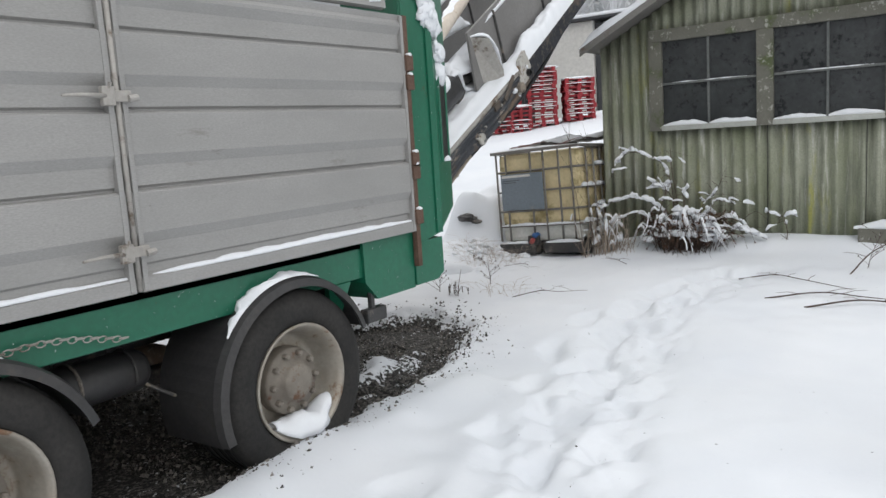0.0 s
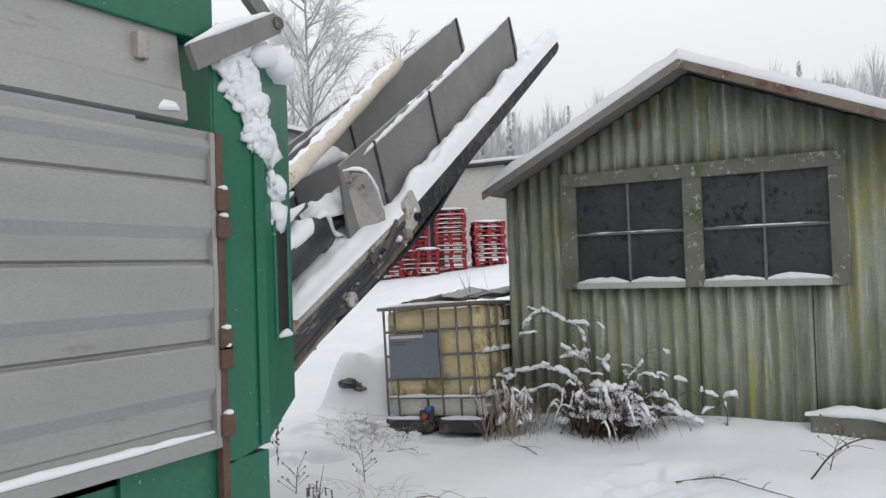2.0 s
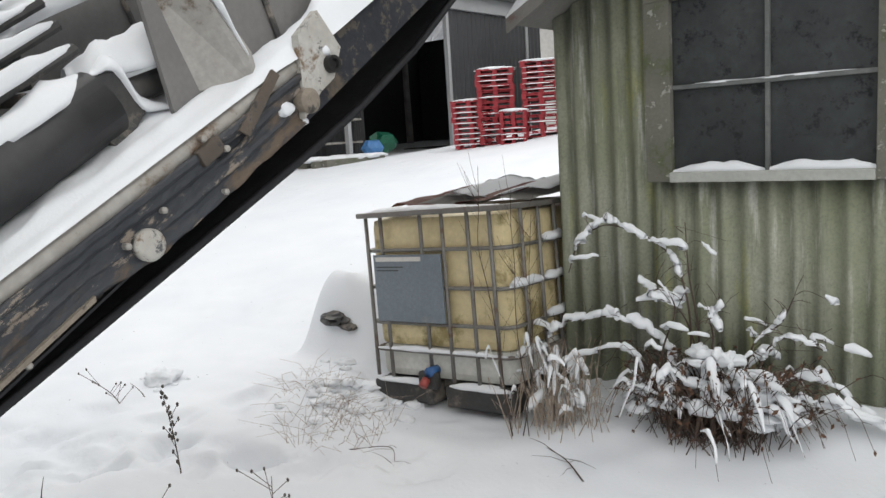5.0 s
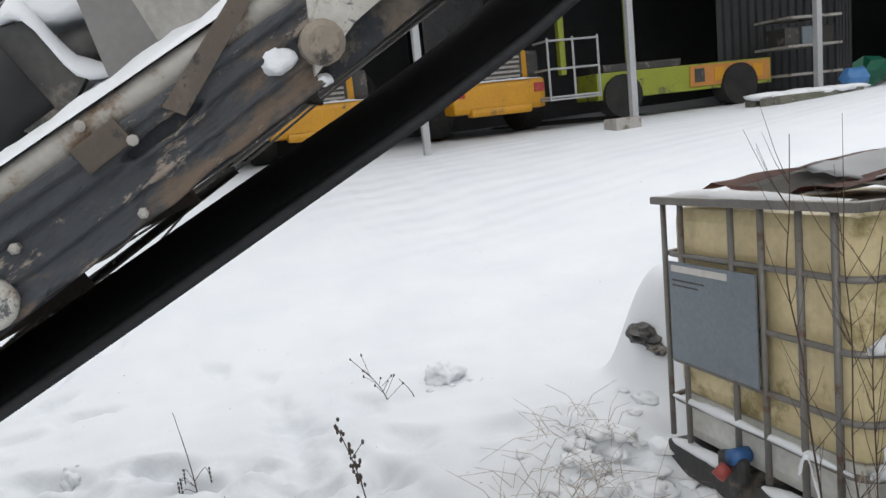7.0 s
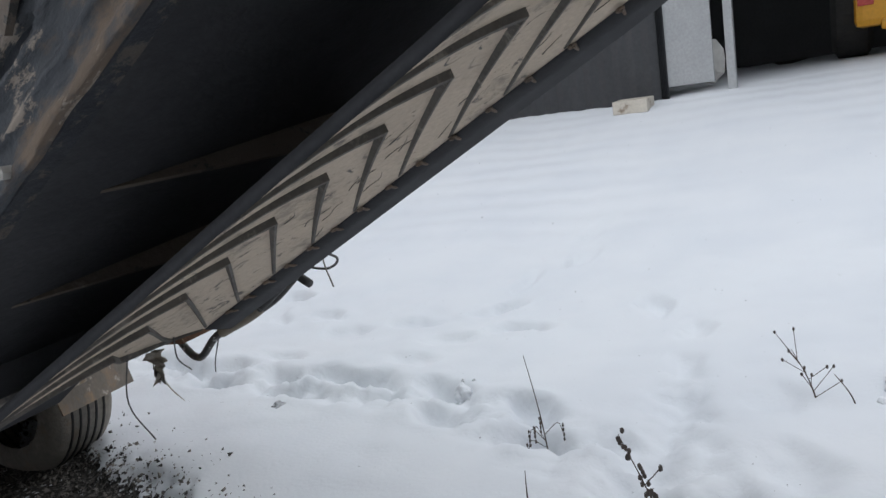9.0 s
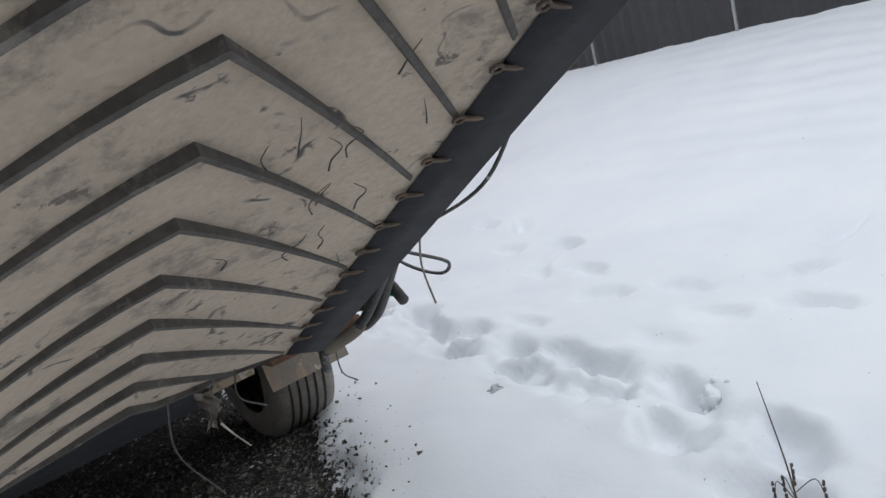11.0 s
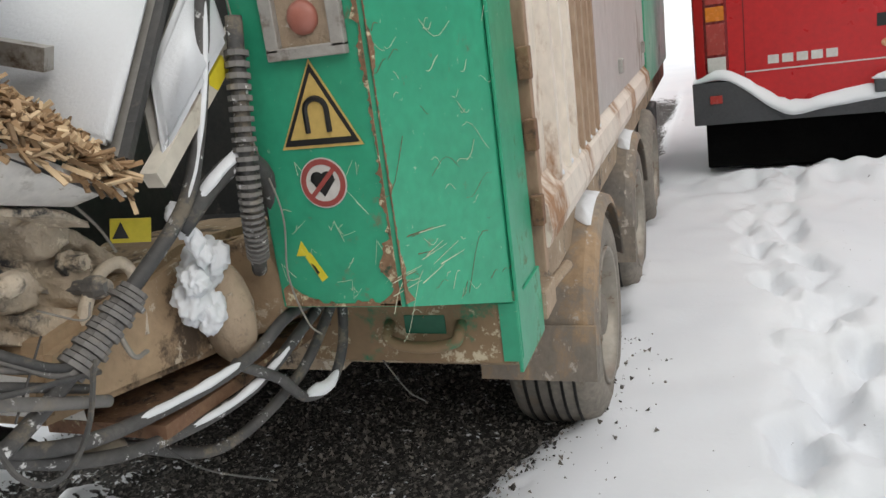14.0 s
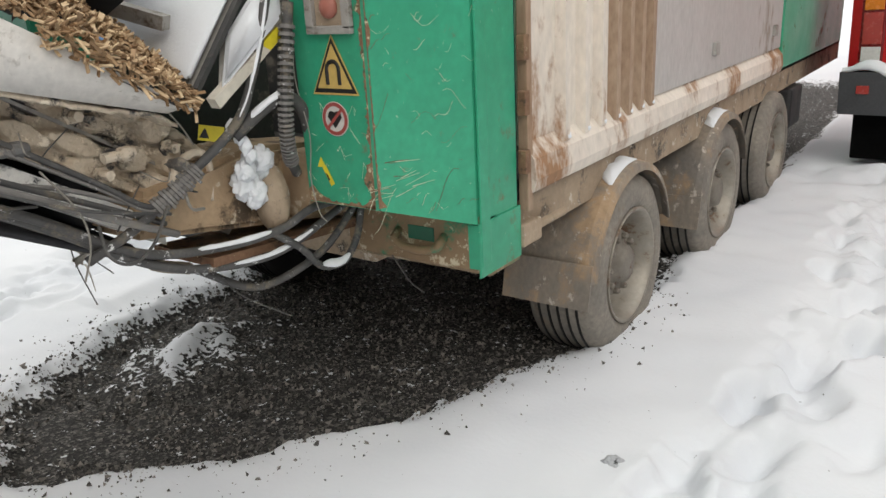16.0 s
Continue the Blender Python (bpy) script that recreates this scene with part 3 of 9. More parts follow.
    box(bm, -0.006, -0.002, -1.675, -1.585, 2.495, 2.60, 0)
    part("print_bar", bm, M_white_print, up)
    bm = bmesh.new()
    box(bm, -0.12, -0.005, -7.2, 0.03, 2.70, 2.90, 0.008)
    part("top_rail", bm, M_green, trailer)
    bm = bmesh.new()
    snow_roll(bm, [(-0.06, -1.1, 2.9), (-0.06, -0.4, 2.9), (-0.07, 0.05, 2.9)], 0.07, 0.06, 8)
    part("snow", bm, M_snow, trailer, smooth=True)
    d = Vector((0, 0.51, 0.27)).normalized()
    a = Vector((0.03, -0.14, 2.60))
    bm = bmesh.new()
    up_v = Vector((0, -d.z, d.y))
    prism(bm, [a - up_v * 0.05, a + up_v * 0.05, a + d * 0.56 + up_v * 0.045, a + d * 0.60, a + d * 0.56 - up_v * 0.045], (0.03, 0, 0))
    st = part("stay_arm", bm, M_board, trailer, "flat grey steel stay")
    bm = bmesh.new()
    lathe(bm, [(-0.01, 0.028), (0.045, 0.028)], a + d * 0.555, "x", 14)
    part("pivot_pin", bm, M_dark, st)
    bm = bmesh.new()
    snow_roll(bm, [a + up_v * 0.05 + Vector((0.015, 0, 0)), a + d * 0.3 + up_v * 0.05 + Vector((0.015, 0, 0)), a + d * 0.55 + up_v * 0.045 + Vector((0.015, 0, 0))], 0.016, 0.035, 9)
    part("snow", bm, M_snow, st, smooth=True)
    bm = bmesh.new()
    prism(bm, [(-0.02, 0.36, 2.83), (-0.02, 0.36, 2.92), (-0.02, 0.05, 3.16), (-0.02, 0.02, 3.08)], (0.04, 0, 0))
    part("stay_arm", bm, M_board, trailer)
    bm = bmesh.new()
    box(bm, -W + 0.06, -0.06, -0.06, 0.06, 2.74, 2.90, 0.008)
    part("top_cross_beam", bm, M_rust, trailer, "rusty top cross beam")
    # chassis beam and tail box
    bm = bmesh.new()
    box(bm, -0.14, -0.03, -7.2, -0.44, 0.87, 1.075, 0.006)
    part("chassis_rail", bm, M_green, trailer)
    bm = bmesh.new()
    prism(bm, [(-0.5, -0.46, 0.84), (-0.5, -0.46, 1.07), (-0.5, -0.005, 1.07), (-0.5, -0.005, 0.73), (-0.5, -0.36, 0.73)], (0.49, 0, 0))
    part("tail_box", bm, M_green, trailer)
    for y in (-1.35, -0.75, -2.6, -3.3):
        bm = bmesh.new()
        prism(bm, [(-0.05, y, 0.87), (-0.05, y + 0.18, 0.87), (-0.05, y + 0.08, 0.70), (-0.05, y + 0.02, 0.70)], (0.03, 0, 0))
        part("bracket", bm, M_green, trailer)
    bm = bmesh.new()
    pts = [(0.0, -2.65 + i * 0.03, 0.915 + 0.05 * math.sin(i * 0.15) + 0.004 * (i % 2)) for i in range(24)]
    for i, p in enumerate(pts):
        ring = [(p[0] + (0.012 * math.cos(a) if i % 2 else 0.0), p[1] + 0.02 * math.sin(a), p[2] + (0.0 if i % 2 else 0.012 * math.cos(a))) for a in np.linspace(0, 2 * math.pi, 9)]
        tube(bm, ring, 0.003, 5, False)
    part("chain", bm, M_greysteel, trailer)


build_near_side()


def column(side):
    """Rear corner column: side face, slanting face and rear face; side +1 near, -1 far."""
    def sx(x):
        return x if side > 0 else -W - x
    green = M_green if side > 0 else M_green_worn_lit
    plan = [(0.0, 0.005), (0.0, 0.285), (-0.15, 0.66), (-0.46, 0.66), (-0.46, 0.005)]
    bm = bmesh.new()
    lo = [bm.verts.new((sx(x), y, 0.98 if y < 0.1 else 1.03 if y < 0.4 else 1.165)) for x, y in plan]
    hi = [bm.verts.new((sx(x), y, 2.72)) for x, y in plan]
    bm.faces.new(lo)
    bm.faces.new(hi)
    for i in range(5):
        bm.faces.new((lo[i], lo[(i + 1) % 5], hi[(i + 1) % 5], hi[i]))
    bmesh.ops.recalc_face_normals(bm, faces=bm.faces[:])
    es = [e for e in bm.edges if abs(e.verts[0].co.z - e.verts[1].co.z) > 1]
    bmesh.ops.bevel(bm, geom=es, offset=0.012, segments=3, affect="EDGES")
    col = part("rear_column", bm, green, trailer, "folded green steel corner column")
    bm = bmesh.new()
    low = 0.0 if side > 0 else 0.075
    prism(bm, [(sx(0.0), 0.0, 0.74 + low), (sx(0.0), 0.0, 1.0), (sx(0.0), 0.29, 1.0 if side > 0 else 1.062), (sx(0.0), 0.29, 0.78 + low), (sx(0.0), 0.22, 0.74 + low)], (-side * 0.62, 0, 0))
    bmesh.ops.recalc_face_normals(bm, faces=bm.faces[:])
    part("column_foot", bm, green if side > 0 else M_foot, trailer, "scraped green and rusty tail beam" if side < 0 else "")
    return col


M_foot = mat("scraped_rusty_green", (0.30, 0.20, 0.115), (0.19, 0.125, 0.07), rough=0.75, scale=3, fine=40, bump=0.35, dirt=(0.035, 0.25, 0.14), dirt_at=0.60, dirt_scale=4.5, speck=((0.50, 0.43, 0.31), 0.60, 10))
col_n, col_f = column(1), column(-1)


M_rustworn = mat("rust_with_bare_flecks", (0.19, 0.105, 0.06), (0.30, 0.19, 0.11), rough=0.85, scale=18, fine=90, bump=0.4, speck=((0.50, 0.45, 0.30), 0.60, 40), dirt=(0.06, 0.10, 0.06), dirt_at=0.58, dirt_scale=30)
M_hinge = mat("dark_rusty_hinge", (0.09, 0.05, 0.035), (0.14, 0.085, 0.06), rough=0.85, scale=9, fine=60, bump=0.4)


def column_details():
    # near column: cover strip, hinge blocks, slot, snow
    bm = bmesh.new()
    box(bm, 0.0, 0.012, 0.235, 0.292, 1.03, 2.6, 0.003)
    part("cover_strip", bm, M_green, col_n)
    bm = bmesh.new()
    box(bm, -0.006, 0.03, -0.008, 0.03, 0.86, 2.33, 0.003)
    part("hinge_strip", bm, M_hinge, col_n, "rusty hinge strip")
    for z in (1.16, 1.43, 1.50, 1.95, 2.06):
        bm = bmesh.new()
        box(bm, 0.02, 0.05, -0.02, 0.045, z - 0.045, z + 0.045, 0.006)
        part("hinge_block", bm, M_hinge, col_n)
        bm = bmesh.new()
        blob(bm, (0.036, 0.02, z + 0.047), 0.018, 0.025, 0.012, z)
        part("snow", bm, M_snow, col_n, smooth=True)
    n = Vector((0.375, 0.15, 0)).normalized()
    a, b = Vector((0.0, 0.285, 0)), Vector((-0.15, 0.66, 0))
    bm = bmesh.new()
    p0, p1 = a.lerp(b, 0.35) + n * 0.003, a.lerp(b, 0.80) + n * 0.003
    prism(bm, [p0 + Vector((0, 0, 1.47)), p1 + Vector((0, 0, 1.47)), p1 + Vector((0, 0, 2.02)), p0 + Vector((0, 0, 2.02))], n * 0.002)
    part("slot", bm, M_black, col_n, "dark lamp slot")
    for q, w in ((p0, 0.02), (p1, 0.02)):
        bm = bmesh.new()
        tube(bm, [q + Vector((0, 0, 1.46)), q + Vector((0, 0, 2.03))], 0.012, 8)
        part("slot_edge", bm, M_green, col_n)
    bm = bmesh.new()
    snow_roll(bm, [p0 + n * 0.01 + Vector((0, 0, 1.47)), p1 + n * 0.01 + Vector((0, 0, 1.47))], 0.02, 0.03, 4)
    part("snow", bm, M_snow, col_n, smooth=True)
    bm = bmesh.new()
    blob(bm, p0.lerp(p1, 0.5) + n * 0.006 + Vector((0, 0, 2.05)), 0.02, 0.02, 0.02, 1)
    part("side_lamp", bm, M_lamp_red, col_n)
    rnd = random.Random(4)
    bm = bmesh.new()
    for i in range(34):
        t = rnd.random()
        z = 2.66 - 0.62 * t + rnd.uniform(-0.05, 0.1)
        y = 0.12 + 0.28 * t + rnd.uniform(-0.05, 0.06)
        x = 0.0 if y < 0.285 else -(y - 0.285) * 0.4
        blob(bm, (x + 0.012, y, z), 0.022, rnd.uniform(0.025, 0.07), rnd.uniform(0.03, 0.08), i, 0.8, 3)
    tagged(part("snow", bm, M_snow, col_n, "", smooth=True), "snow stuck to the column", kind="stuff")
    bm = bmesh.new()
    for i in range(16):
        blob(bm, (-0.02 - 0.025 * i, 0.3 + 0.25 * rnd.random(), 2.72), 0.08, 0.1, 0.05 + 0.04 * rnd.random(), i, 0.4, 2)
    part("snow", bm, M_snow, col_n, smooth=True)
    # far column: lamp recess, stickers, lifting eye, scrapes
    y = 0.662

    bm = bmesh.new()
    for x0, x1, z0, z1 in ((-2.315, -2.285, 1.735, 1.88), (-2.165, -2.135, 1.735, 1.88), (-2.315, -2.135, 1.72, 1.745), (-2.315, -2.135, 1.87, 1.9)):
        box(bm, x0, x1, y, y + 0.022, z0, z1, 0.003)
    part("lamp_frame", bm, M_greysteel, col_f, "dented steel lamp surround")
    bm = bmesh.new()
    box(bm, -2.29, -2.16, y, y + 0.004, 1.74, 1.875)
    part("lamp_back", bm, M_mud, col_f)
    bm = bmesh.new()
    blob(bm, (-2.225, y + 0.008, 1.80), 0.035, 0.02, 0.035, 2, 0.03, 3)
    part("lamp_lens", bm, M_lampdull, col_f, smooth=True)

    def tri_plate(cx, cz, s, yy, m, nm, th=0.0015):
        bm = bmesh.new()
        prism(bm, [(cx, yy, cz + s), (cx - s * 0.9, yy, cz - s * 0.72), (cx + s * 0.9, yy, cz - s * 0.72)], (0, th, 0))
        bmesh.ops.recalc_face_normals(bm, faces=bm.faces[:])
        return part(nm, bm, m, col_f)
    tri_plate(-2.218, 1.61, 0.108, y, M_yellow_sign, "warning_sticker")
    tri_plate(-2.218, 1.61, 0.099, y + 0.0016, M_black, "sticker_border")
    tri_plate(-2.218, 1.61, 0.080, y + 0.0032, M_yellow_sign, "sticker_face")
    bm = bmesh.new()
    pts = [(-2.193, y + 0.006, 1.565)] + [(-2.218 + 0.025 * math.cos(a), y + 0.006, 1.612 + 0.025 * math.sin(a)) for a in np.linspace(0, math.pi, 12)] + [(-2.243, y + 0.006, 1.565)]
    tube(bm, pts, 0.0065, 6)
    part("magnet_print", bm, M_black, col_f)

    def disc(cx, cz, r, yy, m, nm, r_in=0):
        bm = bmesh.new()
        if r_in:
            rings = [[bm.verts.new((cx + q * math.cos(t), yy + dy, cz + q * math.sin(t))) for t in np.linspace(0, 2 * math.pi, 33)[:-1]] for q, dy in ((r, 0), (r_in, 0), (r_in, 0.0014), (r, 0.0014))]
            for p0, p1 in zip(rings, rings[1:] + rings[:1]):
                for i in range(32):
                    bm.faces.new((p0[i], p0[(i + 1) % 32], p1[(i + 1) % 32], p1[i]))
        else:
            prism(bm, [(cx + r * math.cos(t), yy, cz + r * math.sin(t)) for t in np.linspace(0, 2 * math.pi, 33)[:-1]], (0, 0.0014, 0))
        bmesh.ops.recalc_face_normals(bm, faces=bm.faces[:])
        part(nm, bm, m, col_f)
    disc(-2.205, 1.455, 0.056, y, M_white_print, "prohibition_sticker")
    disc(-2.205, 1.455, 0.053, y + 0.0016, M_red_print, "sticker_ring", 0.041)
    bm = bmesh.new()
    for dx in (-0.012, 0.012):
        blob(bm, (-2.205 + dx, y + 0.0025, 1.465), 0.017, 0.002, 0.016, 1, 0.0, 2)
    prism(bm, [(-2.236, y + 0.0016, 1.463), (-2.174, y + 0.0016, 1.463), (-2.205, y + 0.0016, 1.425)], (0, 0.002, 0))
    bmesh.ops.recalc_face_normals(bm, faces=bm.faces[:])
    part("heart_print", bm, M_black, col_f)
    bm = bmesh.new()
    prism(bm, [(-2.245, y + 0.0045, 1.487), (-2.238, y + 0.0045, 1.494), (-2.165, y + 0.0045, 1.423), (-2.172, y + 0.0045, 1.416)], (0, 0.0012, 0))
    bmesh.ops.recalc_face_normals(bm, faces=bm.faces[:])
    part("sticker_bar", bm, M_red_print, col_f)
    bm = bmesh.new()
    prism(bm, [(-2.128, y, 1.288), (-2.142, y, 1.298), (-2.176, y, 1.238), (-2.160, y, 1.228)], (0, 0.0016, 0))
    bmesh.ops.recalc_face_normals(bm, faces=bm.faces[:])
    part("warning_sticker", bm, M_lemon, col_f)
    bm = bmesh.new()
    prism(bm, [(-2.140, y + 0.002, 1.273), (-2.148, y + 0.002, 1.268), (-2.158, y + 0.002, 1.25), (-2.152, y + 0.002, 1.246)], (0, 0.001, 0))
    bmesh.ops.recalc_face_normals(bm, faces=bm.faces[:])
    part("print_bar", bm, M_black, col_f)
    tri_plate(-2.124, 1.305, 0.02, y, M_lemon, "warning_sticker")
    # scrapes on the rear and slanting faces
    n2 = Vector((-0.375, 0.15, 0)).normalized()
    aa, bb = Vector((-2.35, 0.66, 0)), Vector((-2.5, 0.285, 0))
    for i in range(46):
        bm = bmesh.new()
        u = rnd.random()
        z = 1.12 + 0.75 * rnd.random() ** 1.7
        base = aa.lerp(bb, u) + n2 * 0.002 + Vector((0, 0, z))
        tz = rnd.choice((0.0, 0.0, 0.9, -0.6)) + rnd.uniform(-0.25, 0.25)
        t = ((bb - aa).normalized() + Vector((0, 0, tz))).normalized()
        ln = rnd.uniform(0.01, 0.05) if i % 5 else rnd.uniform(0.08, 0.16)
        pts = [base + t * ln * k + Vector((0, 0, 0.25 * ln * math.sin(4 * k + i))) for k in np.linspace(-0.5, 0.5, 6)]
        tube(bm, pts, rnd.uniform(0.0004, 0.0009), 4)
        part("scrape", bm, M_scratch if rnd.random() < 0.75 else M_rust, col_f)
    for i in range(16):
        bm = bmesh.new()
        base = Vector((rnd.uniform(-2.33, -2.08), y + 0.001, rnd.uniform(1.2, 1.5)))
        pts = [base + Vector((0.012 * k * rnd.uniform(-1, 1), 0, 0.014 * k * rnd.uniform(-1, 1))) for k in range(4)]
        tube(bm, pts, 0.0006, 4)
        part("scrape", bm, M_scratch, col_f)
    def ragged(edge, n):
        """A thin closed strip between two ragged lines, lifted off the face along n."""
        bm = bmesh.new()
        rows = []
        for a, b in edge:
            rows.append([bm.verts.new(p + n * q) for p, q in ((a, 0.004), (b, 0.004), (b, 0.001), (a, 0.001))])
        for a, b in zip(rows, rows[1:]):
            for j in range(4):
                bm.faces.new((a[j], a[(j + 1) % 4], b[(j + 1) % 4], b[j]))
        bmesh.ops.recalc_face_normals(bm, faces=bm.faces[:])
        part("rust_patch", bm, M_rustworn, col_f, "ragged rust along the folded edge")
    for k, (start, d, nn) in enumerate(((Vector((-2.345, 0.66, 0)), Vector((1, 0, 0)), Vector((0, 1, 0))), (Vector((-2.352, 0.655, 0)), (bb - aa).normalized(), n2))):
        edge = []
        for i in range(240):
            z = 1.17 + 0.75 * i / 239
            w = 0.003 + 0.045 * max(0.0, noise.noise(Vector((z * 9, k * 5, 1))) - 0.05) + 0.022 * max(0.0, noise.noise(Vector((z * 31, k * 5, 2)))) + 0.012 * max(0.0, noise.noise(Vector((z * 110, k * 5, 3)))) + 0.05 * math.exp(-((z - 1.165) / 0.03) ** 2) + 0.02 * math.exp(-((z - 1.25) / 0.03) ** 2)
            base = start + Vector((0, 0, z))
            edge.append((base, base + d * w * (0.5 if k else 1.0)))
        ragged(edge, nn)
    edge = []
    for i in range(160):
        x = -2.345 + 0.29 * i / 159
        h = 0.006 + 0.035 * max(0.0, noise.noise(Vector((x * 13, 7, 1)))) + 0.014 * max(0.0, noise.noise(Vector((x * 60, 7, 2)))) + 0.045 * math.exp(-((x + 2.07) / 0.03) ** 2)
        edge.append((Vector((x, 0.66, 1.168)), Vector((x, 0.66, 1.168 + h))))
    ragged(edge, Vector((0, 1, 0)))
    bm = bmesh.new()
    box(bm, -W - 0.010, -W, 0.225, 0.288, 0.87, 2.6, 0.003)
    part("cover_strip", bm, M_green_worn_lit, col_f)
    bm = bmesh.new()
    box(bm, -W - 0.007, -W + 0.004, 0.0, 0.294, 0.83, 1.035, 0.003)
    part("foot_cover", bm, M_green_worn_lit, trailer)
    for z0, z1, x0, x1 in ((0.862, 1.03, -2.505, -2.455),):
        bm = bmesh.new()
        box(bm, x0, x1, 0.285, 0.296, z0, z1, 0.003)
        part("foot_cover", bm, M_green_worn_lit, trailer)
    for i in range(14):
        bm = bmesh.new()
        base = aa.lerp(bb, rnd.uniform(0.0, 0.5) ** 1.3) + n2 * 0.001 + Vector((0, 0, rnd.uniform(1.18, 1.32)))
        t = ((bb - aa).normalized() + Vector((0, 0, rnd.uniform(-0.15, 0.3)))).normalized()
        tube(bm, [base - t * rnd.uniform(0.02, 0.05), base, base + t * rnd.uniform(0.02, 0.07)], rnd.uniform(0.0008, 0.0022), 4, r1=0.0006)
        part("scrape", bm, M_scratch if i % 3 else M_rust, col_f)
    # lifting eye in the foot
    bm = bmesh.new()
    pts = [(-2.24 + 0.105 * math.cos(a), 0.325, 0.945 + 0.032 * math.sin(a)) for a in np.linspace(math.pi, 2 * math.pi, 14)]
    tube(bm, [(-2.345, 0.285, 0.97)] + pts + [(-2.135, 0.285, 0.97)], 0.017, 8)
    part("lifting_eye", bm, M_foot, trailer, smooth=True)
    bm = bmesh.new()
    box(bm, -2.30, -2.18, 0.286, 0.293, 0.94, 0.995, 0.002)
    part("eye_pocket", bm, M_green, trailer)
    # thin bare wire down the face
    bm = bmesh.new()
    tube(bm, smooth_path([(-2.05, 0.67, 1.95), (-2.07, 0.68, 1.75), (-2.055, 0.675, 1.58), (-2.10, 0.68, 1.4), (-2.085, 0.68, 1.25), (-2.12, 0.69, 1.14), (-2.15, 0.69, 1.11)], 6), 0.0022, 5)
    part("loose_wire", bm, M_wire, trailer)


column_details()


def wheel(y, side, muddy, twin=False):
    """One wheel: tyre, dished rim, hub with nuts. side +1 near, -1 far."""
    face = 0.05 if side > 0 else -W - 0.05
    r = 0.468
    zc = 0.452
    s = side
    prof = [(-0.36, 0.29), (-0.37, 0.33), (-0.375, 0.40), (-0.35, 0.45), (-0.31, r), (-0.06, r), (-0.02, 0.45), (0.004, 0.40), (0.008, 0.345), (-0.004, 0.305), (-0.03, 0.29)]
    bm = bmesh.new()
    lathe(bm, [(s * a, q) for a, q in prof], (face, y, zc), "x", 48, False)
    bmesh.ops.recalc_face_normals(bm, faces=bm.faces[:])
    w = part("wheel", bm, M_tyre_mud if muddy else M_tyre, trailer, "muddy tyre on a steel wheel" if muddy else "black tyre on a steel wheel", smooth=True)
    bm = bmesh.new()
    for g in (-0.29, -0.24, -0.19, -0.14, -0.09):
        ring = [(face + s * g, y + (r + 0.001) * math.cos(t), zc + (r + 0.001) * math.sin(t)) for t in np.linspace(0, 2 * math.pi, 49)]
        tube(bm, ring, 0.0075, 4, False)
    part("tread_groove", bm, M_black, w)
    rp = [(-0.035, 0.287), (0.0, 0.30), (0.006, 0.296), (0.0, 0.283), (-0.03, 0.272), (-0.08, 0.25), (-0.15, 0.24), (-0.165, 0.215), (-0.15, 0.175), (-0.15, 0.10), (-0.16, 0.05)]
    bm = bmesh.new()
    lathe(bm, [(s * a, q) for a, q in rp], (face, y, zc), "x", 40, False)
    bmesh.ops.recalc_face_normals(bm, faces=bm.faces[:])
    part("rim", bm, M_rim, w, "dished steel rim with rust stains", smooth=True)
    hp = [(-0.2, 0.175), (-0.09, 0.172), (-0.075, 0.165), (-0.07, 0.118), (-0.055, 0.10), (-0.035, 0.095), (-0.02, 0.085), (-0.012, 0.05), (-0.01, 0.02)]
    bm = bmesh.new()
    lathe(bm, [(s * a, q) for a, q in hp], (face, y, zc), "x", 28)
    bmesh.ops.recalc_face_normals(bm, faces=bm.faces[:])
    part("hub", bm, M_hub, w, smooth=True)
    if side > 0:
        bm = bmesh.new()
        snow_roll(bm, [(face - 0.05, y + 0.245 * math.cos(t), zc + 0.25 * math.sin(t) - 0.02) for t in np.linspace(-2.4, -0.55, 9)], 0.085, 0.085, y, 9, 0.6)
        part("snow", bm, M_snow, w, "snow lying in the rim", smooth=True)
    for i in range(10):
        t = 2 * math.pi * i / 10
        bm = bmesh.new()
        lathe(bm, [(s * -0.09, 0.017), (s * -0.05, 0.017), (s * -0.042, 0.010)], (face, y + 0.143 * math.cos(t), zc + 0.143 * math.sin(t)), "x", 6)
        bmesh.ops.recalc_face_normals(bm, faces=bm.faces[:])
        part("wheel_nut", bm, M_hub, w)
    return w


